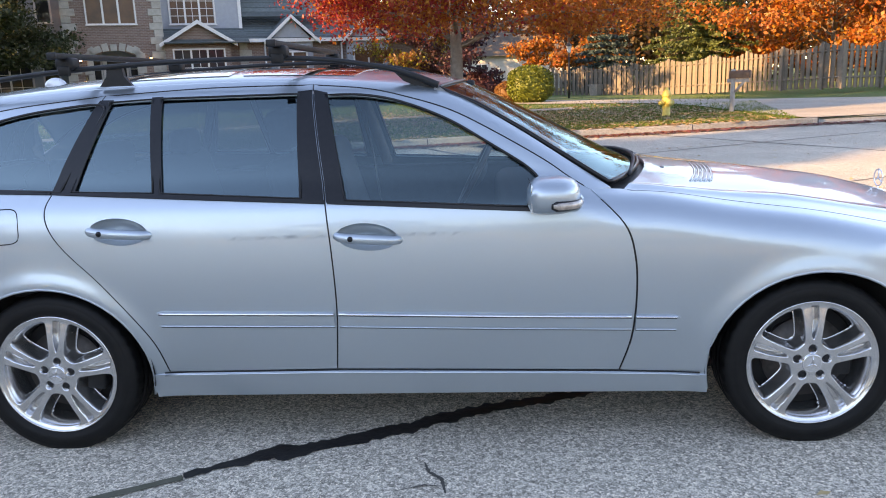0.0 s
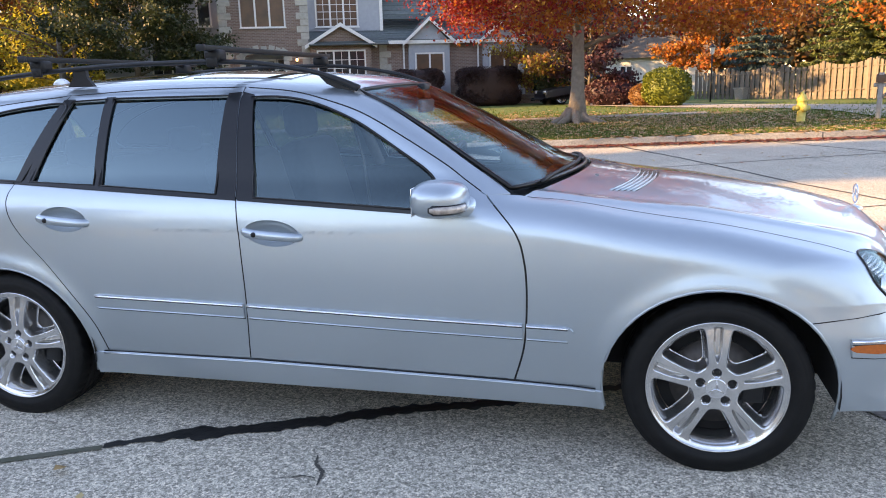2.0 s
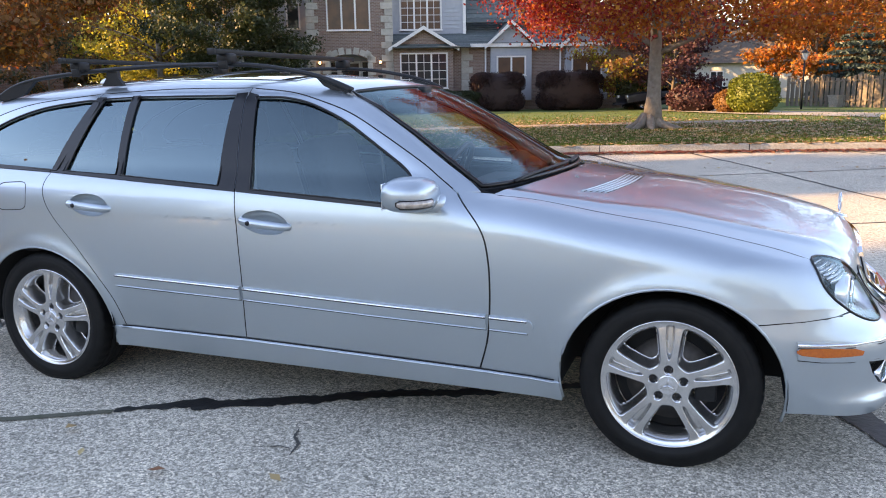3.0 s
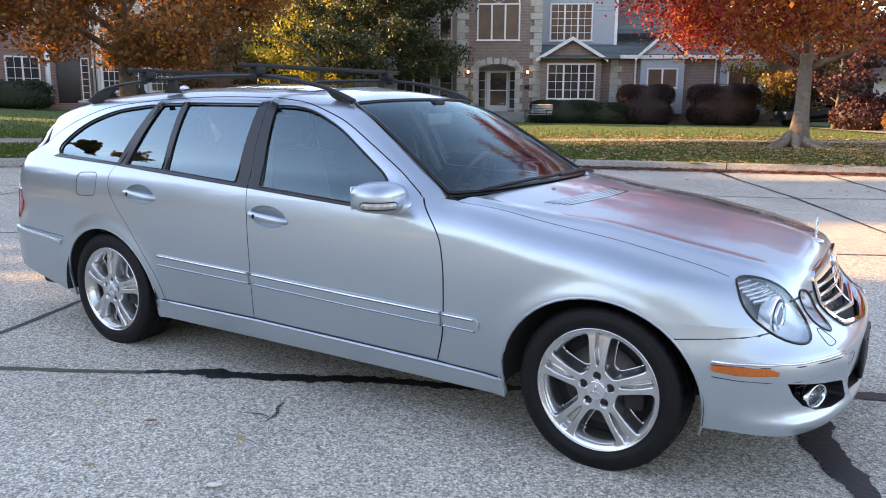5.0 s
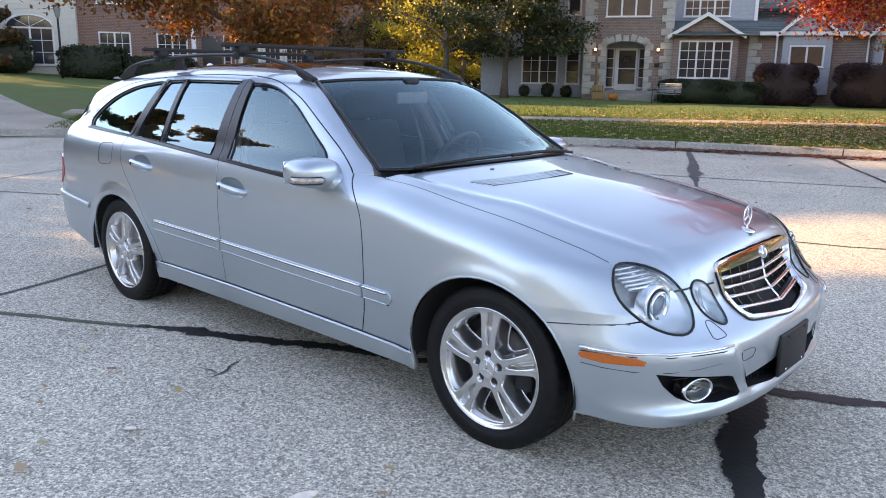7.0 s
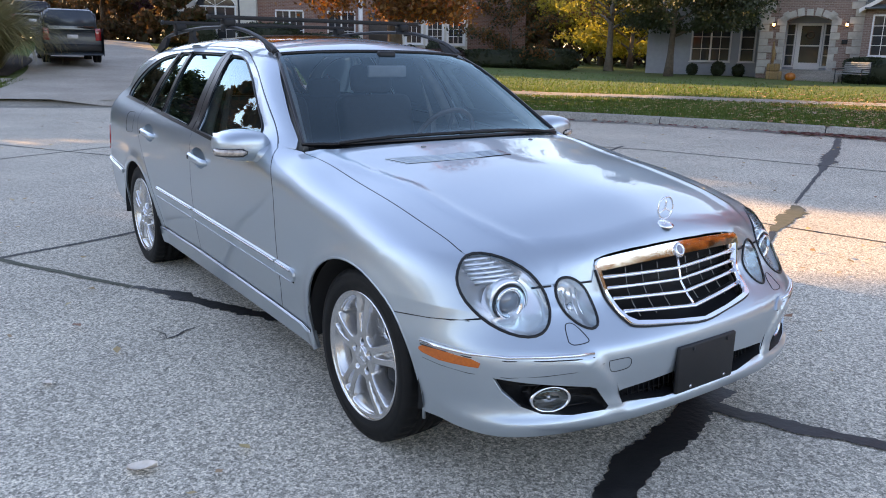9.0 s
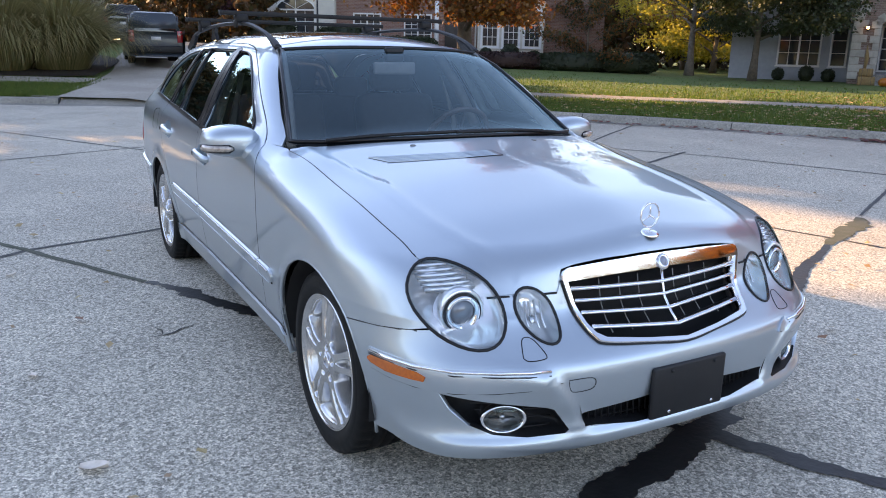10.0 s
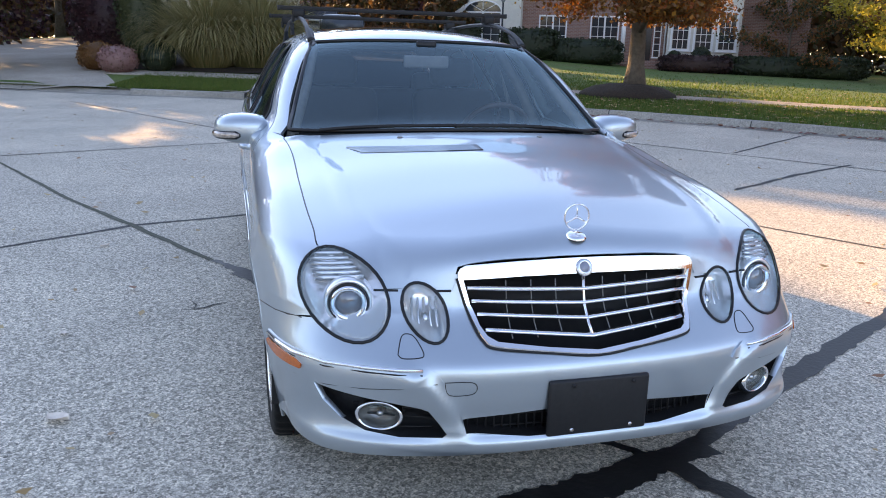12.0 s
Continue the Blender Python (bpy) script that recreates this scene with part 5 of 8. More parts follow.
# tail: bumper, tailgate, rear window, lamps
skin("rear_bumper", [(-40, 0.335), (-30, 0.33), (0, 0.33), (30, 0.33), (40, 0.335), (40, 0.598), (-40, 0.598)], "tail", (2.5, 0.04), paint, car)
gate = skin("tailgate", [(-41, 0.60), (41, 0.60), (41, 0.96), (36, 1.02), (-36, 1.02), (-41, 0.96)], "tail", (2.5, 0.04), paint, car)
skin("rear_window_glass", [(-38, 1.000), (38, 1.000), (32, 1.325), (-32, 1.325)], "tail", (2.5, 0.04), darkglass, gate, off=-0.012)
for s in (-1, 1):
    skin("tail_lamp", [(39 * s, 0.64), (34 * s, 0.635), (29 * s, 0.66), (29 * s, 0.84), (34 * s, 0.86), (39 * s, 0.82)], "tail", (2.0, 0.03), redlens, car, off=0.008, thick=0.014, label="red tail lamp lens")
    skin("tail_lamp_side", [(-2.43, 0.630), (-2.33, 0.645), (-2.255, 0.69), (-2.235, 0.75), (-2.275, 0.815), (-2.43, 0.85)], "side", (0.03, 0.03), redlens, car, off=0.006, thick=0.012, s=s)
    skin("rear_strip", [(-1.84, 0.552), (-2.36, 0.590), (-2.36, 0.545), (-1.86, 0.520)], "side", (0.06, 0.03), paint, car, off=0.008, thick=0.01, s=s)
    skin("bright_line", [(-1.86, 0.549), (-2.36, 0.586), (-2.36, 0.577), (-1.86, 0.540)], "side", (0.06, 0.03), chrome, car, off=0.012, thick=0.006, s=s)
    # liners inside the arches
    for ax, outl in ((AXLE_F, ARCH_F), (AXLE_R, ARCH_R)):
        bm = bmesh.new()
        arc = [c for c in oval(ax, 0.309, 0.392, 0.366, n=48) if c[1] > 0.235]
        arc = sorted(arc, key=lambda c: math.atan2(c[1] - 0.2, c[0] - ax))
        a = [bm.verts.new((x, s * 0.868, z)) for x, z in arc]
        b = [bm.verts.new((x, s * 0.52, z)) for x, z in arc]
        for i in range(len(arc) - 1):
            bm.faces.new((a[i], a[i + 1], b[i + 1], b[i]))
        bm.faces.new(b)
        part("wheel_arch_liner", bm, inner, car)
        lipq = meet(*ways("side", np.array([c for c in sorted(outl, key=lambda c: math.atan2(c[1] - 0.1, c[0] - ax)) if c[1] > 0.21]), s))
        part("arch_lip", tube([tuple(q + np.array((0, -s * 0.004, 0))) for q in lipq], 0.006, 6), paint, car)


# wheels, mirrors, rails, inside
def spoke_mesh(rings=58, around=400):
    """The wheel's face: five pairs of spokes, deep windows between them, a slot along each pair, recessed bolt holes."""
    dish = Spline((0.03, 0.0), (0.06, 0.0), (0.09, 0.002), (0.13, 0.003), (0.17, 0.0), (0.205, -0.004), (0.222, -0.004), (0.2345, 0.002))
    half = Spline((0.05, 0.031), (0.09, 0.0325), (0.13, 0.0355), (0.17, 0.0405), (0.205, 0.0475), (0.24, 0.060))
    r, t = np.meshgrid(np.linspace(0.034, 0.2345, rings), np.arange(around) * 2 * math.pi / around, indexing="ij")
    ph = (t + math.pi / 5) % (2 * math.pi / 5) - math.pi / 5
    u = np.abs(r * np.sin(ph))

    def near(a, b, k=0.014):
        return -smax(-a, -b, k)

    def ease(d, lo, hi):
        q = np.clip((d - lo) / (hi - lo), 0, 1)
        return q * q * (3 - 2 * q)

    win = near(near((u - half(r)) * 0.9, 0.2135 - r), r - 0.082)
    slot = near(near(0.0135 * np.clip((r - 0.088) / 0.07, 0, 1) ** 0.7 - u, 0.216 - r, 0.006), r - 0.094, 0.006)
    bolt = 0.0150 - np.hypot(r * np.sin(ph), r * np.cos(ph) - 0.0545)
    h = dish(r) - 0.075 * ease(win, -0.0045, 0.0075) - 0.032 * ease(slot, -0.002, 0.005) - 0.014 * ease(bolt, -0.0015, 0.0015)
    co = np.stack([r * np.sin(t), -h, r * np.cos(t)], -1).reshape(-1, 3)
    bm = bmesh.new()
    vs = [bm.verts.new(c) for c in co]
    clear_ = (win > 0.0080).reshape(-1)
    for i in range(rings - 1):
        for j in range(around):
            ids = (i * around + j, i * around + (j + 1) % around, (i + 1) * around + (j + 1) % around, (i + 1) * around + j)
            if not all(clear_[k] for k in ids):
                bm.faces.new([vs[k] for k in ids])
    bmesh.ops.delete(bm, geom=[v for v in bm.verts if not v.link_faces], context="VERTS")
    bmesh.ops.recalc_face_normals(bm, faces=bm.faces)
    return bm


def mesh_of(name, bm, material, smooth=True):
    ob = add_mesh(name, bm, material, None, "", smooth)
    me = ob.data
    bpy.data.objects.remove(ob)
    return me


# all wheel meshes lie round the origin, outer face towards -y
rim_prof = [(0.236, 0.20), (0.236, 0.012), (0.2385, 0.0), (0.236, -0.005), (0.2325, -0.004), (0.229, 0.006), (0.219, 0.012), (0.207, 0.024), (0.203, 0.06), (0.198, 0.12), (0.205, 0.20)]
tyre_prof = [(0.234, 0.20), (0.250, 0.214), (0.285, 0.216), (0.310, 0.206), (0.318, 0.190), (0.3205, 0.165), (0.3205, 0.150), (0.313, 0.149), (0.313, 0.141), (0.3215, 0.140), (0.3215, 0.112), (0.313, 0.111), (0.313, 0.100), (0.3215, 0.099), (0.3215, 0.068), (0.313, 0.067), (0.313, 0.058), (0.3205, 0.057), (0.3205, 0.040), (0.318, 0.014), (0.312, 0.0), (0.290, -0.009), (0.286, -0.0085), (0.284, -0.010), (0.262, -0.010), (0.258, -0.0085), (0.244, -0.004), (0.236, 0.003)]
m_rim = mesh_of("rim", lathe(rim_prof, 72), alloy)
bmt = lathe(tyre_prof, 160)
for v in bmt.verts:
    r = math.hypot(v.co.x, v.co.z)
    if r > 0.3165 and (v.co.y < 0.05 or v.co.y > 0.15) and round(math.atan2(v.co.z, v.co.x) / (2 * math.pi) * 160) % 4 == 0:
        v.co.x, v.co.z = v.co.x * 0.980, v.co.z * 0.980
m_tyre = mesh_of("tyre", bmt, rubber)
m_spokes = mesh_of("spokes", spoke_mesh(), alloy)
m_hub = mesh_of("hub", lathe([(0.0001, 0.006), (0.034, 0.004), (0.036, 0.012), (0.066, 0.022), (0.072, 0.03), (0.074, 0.06)], 48), alloy)
m_cap = mesh_of("centre_cap", lathe([(0.0001, -0.007), (0.024, -0.0065), (0.031, -0.0055), (0.0345, -0.007), (0.036, -0.004), (0.036, 0.004)], 40), chrome)
star = None
for k in range(3):
    c, d = math.cos(radians(90 + 120 * k)), math.sin(radians(90 + 120 * k))
    star = merge(star, rod((0, -0.0085, 0), (0.029 * c, -0.0068, 0.029 * d), 0.0048, 0.0008, n=6))
m_star = mesh_of("cap_star", star, alloy)
bmk = rod((0, -0.0035, 0), (0, 0.014, 0), 0.0105, n=6)
bmk = lathe([(0.011, 0.0), (0.0150, 0.0), (0.0155, 0.012)], 16, "y", bmk)
m_bolt = mesh_of("wheel_bolt", bmk, plastic)
m_disc = mesh_of("brake_disc", lathe([(0.06, 0.075), (0.155, 0.075), (0.155, 0.09), (0.06, 0.09)], 48), surface("brake_iron", (0.05, 0.045, 0.042), (0.08, 0.07, 0.065), 40, 0.5, 0.8))
m_cal = mesh_of("brake_caliper", box(0.09, 0.165, 0.05, 0.11, -0.07, 0.07, 0.012), plastic)
m_back = mesh_of("brake_shield", lathe([(0.0001, 0.105), (0.197, 0.105), (0.197, 0.115)], 32), inner)
for ax, turn in ((AXLE_F, 0), (AXLE_R, 6)):
    for s in (-1, 1):
        wheel = new("wheel", m_rim)
        wheel.parent = car
        wheel.matrix_basis = pose(ax, s * 0.853, HUB_Z, 0, turn if s < 0 else -turn, 0 if s < 0 else 180)
        for nm, me in (("tyre", m_tyre), ("spokes", m_spokes), ("hub", m_hub), ("centre_cap", m_cap), ("cap_star", m_star), ("brake_disc", m_disc), ("brake_caliper", m_cal), ("brake_shield", m_back)):
            o = new(nm, me)
            o.parent = wheel
        for k in range(5):
            o = new("wheel_bolt", m_bolt)
            o.parent = wheel
            a = radians(72 * k + 90)
            o.location = (0.0545 * math.cos(a), 0.012, 0.0545 * math.sin(a))

glow_lens = surface("indicator_lens", (0.52, 0.44, 0.38), (0.30, 0.24, 0.20), 60, 0.10, 0.3, coat=1.0)
for s in (-1, 1):
    bm = ball(0, 0, 0, 1, 1, 1, 32, 20, power=0.72)
    for v in bm.verts:
        x, y, z = v.co
        bx = x * (0.112 if x > 0 else 0.076)
        v.co = (0.475 + bx - 0.020 * (y + 1) / 2, s * (0.905 + 0.118 * y), 0.966 + z * 0.068 * (1 - 0.14 * max(0, y)) + 0.004 * y)
    mirror = part("door_mirror", bm, paint, car, "silver door mirror with clear indicator strip")
    rnd = lambda k: math.copysign(abs(k) ** 0.72, k)
    arcp = [(0.475 + 0.1125 * rnd(math.cos(a)) - 0.020 * (rnd(math.sin(a)) + 1) / 2, s * (0.905 + 0.1185 * rnd(math.sin(a))), 0.944) for a in np.linspace(0.05, 1.50, 14)]
    part("indicator_rim", tube([(x - 0.006, y - s * 0.006, z) for x, y, z in arcp], [0.007] + [0.0160] * 12 + [0.008], 8, flat=1.25), blacktrim, mirror)
    part("indicator_strip", tube(arcp, [0.005] + [0.012] * 12 + [0.006], 8, flat=1.2), glow_lens, mirror)
    part("mirror_glass", box(0.400, 0.404, s * 0.905 - 0.095, s * 0.905 + 0.095, 0.917, 1.015, 0.0018), chrome, mirror)
    part("mirror_foot", ball(0.545, s * 0.815, 0.925, 0.058, 0.066, 0.044, 24, 14, power=0.85), paint, mirror)
    part("mirror_arm", tube([(0.535, s * 0.80, 0.922), (0.52, s * 0.84, 0.922), (0.50, s * 0.875, 0.935)], [0.030, 0.030, 0.026], 12, flat=0.7), plastic, mirror)

# roof rails and two cross bars
for s in (-1, 1):
    line = curve_pts([(-1.95, 0.515, 1.352), (-1.82, 0.532, 1.405), (-1.6, 0.545, 1.440), (-1.2, 0.553, 1.468), (-0.8, 0.556, 1.478), (-0.42, 0.556, 1.470), (-0.15, 0.556, 1.430), (-0.02, 0.556, 1.393), (0.075, 0.553, 1.352)], 5)
    n = len(line)
    rail = part("roof_rail", tube([(x, s * y, z) for x, y, z in line], [0.0128 + 0.008 * max(0, 1 - i / 4) + 0.006 * max(0, (i - n + 9) / 8) for i in range(n)], 10, flat=0.8), plastic, car, "black roof rail")
    for prof in ([(-1.26, 1.392), (-1.13, 1.392), (-1.16, 1.430), (-1.165, 1.466), (-1.225, 1.464), (-1.23, 1.430)], [(-0.10, 1.414), (0.0, 1.385), (0.085, 1.341), (0.0, 1.346), (-0.06, 1.374)], [(-1.68, 1.425), (-1.82, 1.400), (-1.96, 1.345), (-1.90, 1.325), (-1.76, 1.360)]):
        part("rail_leg", prism(prof, *sorted((s * 0.530, s * 0.550))), plastic, rail, smooth=False)
rack_mat = surface("rack_black", (0.010, 0.010, 0.011), (0.018, 0.017, 0.017), 50, 0.5, bump=0.0003, bscale=400, spec=0.25)
for xb in (-1.375, -0.535):
    rack = thing("roof_crossbar", "black steel roof crossbar with clamp feet on rails", "roof rack", (0, 0.019, 0), -0.5, group="crossbars on the roof rails")
    zb = 1.512 if xb < -1 else 1.528
    part("bar", box(xb - 0.016, xb + 0.016, -0.66, 0.66, zb - 0.011, zb + 0.011, 0.003), rack_mat, rack)
    for s in (-1, 1):
        ft = part("clamp_foot", box(xb - 0.036, xb + 0.036, s * 0.558 - 0.034, s * 0.558 + 0.034, zb - 0.052, zb - 0.004, 0.014, 3), rack_mat, rack)
        part("clamp", box(xb - 0.024, xb + 0.024, s * 0.588 - 0.007, s * 0.588 + 0.007, zb - 0.074, zb - 0.036, 0.005), rack_mat, ft)
        part("end_cap", box(xb - 0.018, xb + 0.018, s * 0.665 - 0.008, s * 0.665 + 0.008, zb - 0.013, zb + 0.013, 0.004), plastic, rack)
part("roof_aerial", ball(-1.74, 0, 1.404, 0.055, 0.014, 0.040, 16, 10), surface("pale_grey_cap", (0.6, 0.62, 0.64), None, 30, 0.3, 0.3, coat=1), roof)

# inside
part("floor_pan", box(-2.35, 0.95, -0.70, 0.70, 0.20, 0.36, 0.03), inner, car)
part("engine_block", box(0.95, 1.93, -0.50, 0.50, 0.24, 0.70, 0.04), inner, car)
part("dashboard", box(0.30, 0.86, -0.68, 0.68, 0.62, 0.895, 0.07, 3), cloth, car)
part("cowl_tray", box(0.70, 1.02, -0.66, 0.66, 0.80, 0.925, 0.02), inner, car)
part("load_floor", box(-2.3, -1.45, -0.60, 0.60, 0.55, 0.66, 0.02), cloth, car)
for s in (-1, 1):
    part("door_lining", box(-1.30, 0.68, s * 0.745 - 0.03, s * 0.745 + 0.03, 0.36, 0.915, 0.03), cloth, car)
    part("load_lining", box(-2.25, -1.30, s * 0.735 - 0.03, s * 0.735 + 0.03, 0.60, 1.0, 0.03), cloth, car)
    seat = part("front_seat", box(-0.42, 0.12, s * 0.36 - 0.25, s * 0.36 + 0.25, 0.42, 0.60, 0.06, 3), cloth, car)
    bk = shift(box(-0.08, 0.08, -0.25, 0.25, 0.0, 0.60, 0.06, 3), Matrix.Translation((-0.40, s * 0.36, 0.52)) @ pose(0, 0, 0, 0, -16, 0))
    part("seat_back", bk, cloth, seat)
    part("headrest", shift(box(-0.05, 0.05, -0.14, 0.14, 0.0, 0.17, 0.045, 3), Matrix.Translation((-0.575, s * 0.36, 1.11)) @ pose(0, 0, 0, 0, -8, 0)), cloth, seat)
    part("seat_belt", tube([(-0.33, s * 0.70, 0.60), (-0.36, s * 0.68, 0.95), (-0.40, s * 0.60, 1.22)], 0.02, 6, flat=0.2), greypl, car)
    part("pillar_lining", tube([(-0.30, s * 0.795, 0.92), (-0.36, s * 0.70, 1.15), (-0.41, s * 0.58, 1.33)], 0.03, 8), greypl, car)
    part("windscreen_pillar_lining", tube([(0.66, s * 0.70, 0.95), (0.36, s * 0.61, 1.15), (0.06, s * 0.54, 1.335)], 0.026, 8), greypl, car)
    part("headrest", box(-1.36, -1.26, s * 0.40 - 0.12, s * 0.40 + 0.12, 1.03, 1.17, 0.04, 3), cloth, car)
part("rear_bench", box(-1.30, -0.78, -0.66, 0.66, 0.42, 0.62, 0.06, 3), cloth, car)
part("rear_seat_back", shift(box(-0.07, 0.07, -0.66, 0.66, 0, 0.52, 0.05, 3), Matrix.Translation((-1.22, 0, 0.55)) @ pose(0, 0, 0, 0, -14, 0)), cloth, car)
part("headlining", box(-2.1, 0.0, -0.52, 0.52, 1.33, 1.345, 0.006), greypl, car)
wheel_c = Matrix.Translation((0.20, 0.37, 0.90)) @ pose(0, 0, 0, 0, -62, 0)
sw = part("steering_wheel", shift(tube([(0.185 * math.cos(t), 0.185 * math.sin(t), 0) for t in np.linspace(0, 2 * math.pi, 36, endpoint=False)], 0.015, 8, True), wheel_c), surface("brown_wood_leather", (0.035, 0.02, 0.014), (0.06, 0.03, 0.02), 20, 0.35, coat=0.4), car)
part("wheel_pad", shift(ball(0, 0, -0.02, 0.075, 0.075, 0.03, 16, 8), wheel_c), cloth, sw)
for a in (0, 90, 180, 270):
    part("wheel_spoke", shift(rod((0.05, 0, -0.015), (0.18, 0, 0), 0.012, 0.009, 8), wheel_c @ pose(0, 0, 0, 0, 0, a)), cloth, sw)
part("inside_mirror", shift(box(-0.012, 0.012, -0.115, 0.115, -0.03, 0.03, 0.011, 3), Matrix.Translation((0.20, 0.0, 1.265))), greypl, car)
part("mirror_mount", shift(box(-0.02, 0.02, -0.05, 0.05, -0.03, 0.04, 0.01), Matrix.Translation((0.19, 0.0, 1.325))), plastic, car)


# ---- trees and shrubs ----
bark = surface("bark", (0.10, 0.075, 0.055), (0.16, 0.125, 0.095), 9, 0.95, bump=0.03, bscale=14)
pale_bark = surface("pale_bark", (0.17, 0.14, 0.115), (0.25, 0.21, 0.175), 8, 0.95, bump=0.03, bscale=16)
lm_red = leafmat("red_leaves", [(0.16, 0.012, 0.022), (0.30, 0.018, 0.024), (0.40, 0.05, 0.025), (0.22, 0.014, 0.026)], 0.4)
lm_orange = leafmat("orange_leaves", [(0.45, 0.14, 0.02), (0.36, 0.075, 0.015), (0.52, 0.22, 0.03), (0.30, 0.05, 0.015)], 0.45)
lm_rust = leafmat("rust_leaves", [(0.20, 0.085, 0.03), (0.27, 0.12, 0.035), (0.15, 0.06, 0.022), (0.32, 0.16, 0.05)], 0.45)
lm_gold = leafmat("yellow_leaves", [(0.50, 0.41, 0.05), (0.36, 0.32, 0.05), (0.60, 0.46, 0.07), (0.22, 0.23, 0.04)], 0.55)
lm_dark = leafmat("dark_green_leaves", [(0.030, 0.045, 0.016), (0.05, 0.065, 0.02), (0.02, 0.032, 0.012), (0.07, 0.075, 0.025)], 0.3)
lm_plum = leafmat("plum_leaves", [(0.055, 0.016, 0.022), (0.08, 0.025, 0.03), (0.035, 0.012, 0.016)], 0.3)
lm_yew = leafmat("bright_hedge_leaves", [(0.10, 0.13, 0.015), (0.16, 0.18, 0.02), (0.06, 0.085, 0.012)], 0.3)
lm_hedge = leafmat("hedge_leaves", [(0.022, 0.035, 0.014), (0.035, 0.05, 0.018), (0.014, 0.024, 0.010)], 0.25)
lm_wine = leafmat("wine_hedge_leaves", [(0.035, 0.014, 0.016), (0.055, 0.020, 0.020), (0.022, 0.011, 0.012), (0.08, 0.03, 0.02)], 0.25)
lm_needle = leafmat("spruce_needles", [(0.035, 0.06, 0.05), (0.05, 0.08, 0.07), (0.025, 0.045, 0.035)], 0.15)
lm_needle2 = leafmat("green_spruce_needles", [(0.07, 0.09, 0.02), (0.11, 0.13, 0.03), (0.045, 0.06, 0.018)], 0.2)
lm_far = leafmat("far_leaves", [(0.10, 0.05, 0.022), (0.16, 0.075, 0.025), (0.06, 0.04, 0.02), (0.09, 0.075, 0.025)], 0.35)


def leaves(points, size, rng, squash=1.0, long=1.0):
    """Many small four-cornered leaves at the given places, turned at random."""
    n = len(points)
    p = np.asarray(points)
    a = rng.normal(size=(n, 3))
    a /= np.linalg.norm(a, axis=1, keepdims=True)
    b = rng.normal(size=(n, 3))
    b[:, 2] *= squash
    b -= a * np.sum(a * b, axis=1, keepdims=True)
    b /= np.maximum(np.linalg.norm(b, axis=1, keepdims=True), 1e-6)
    s = (size * rng.uniform(0.6, 1.4, n))[:, None]
    v = np.stack([p - a * s * 0.5 * long, p + b * s * 0.36, p + a * s * 0.5 * long, p - b * s * 0.36], 1).reshape(-1, 3)
    return v, np.arange(4 * n).reshape(-1, 4)


def leaf_mesh(name, v, f, material, owner, label=""):
    me = bpy.data.meshes.new(name)
    me.from_pydata(v.tolist(), [], f.tolist())
    me.materials.append(material)
    me.update()
    ob = new(name, me)
    if owner:
        ob.parent = owner
    if label:
        ob["label"] = label
    ob["kind"] = "stuff"
    return ob


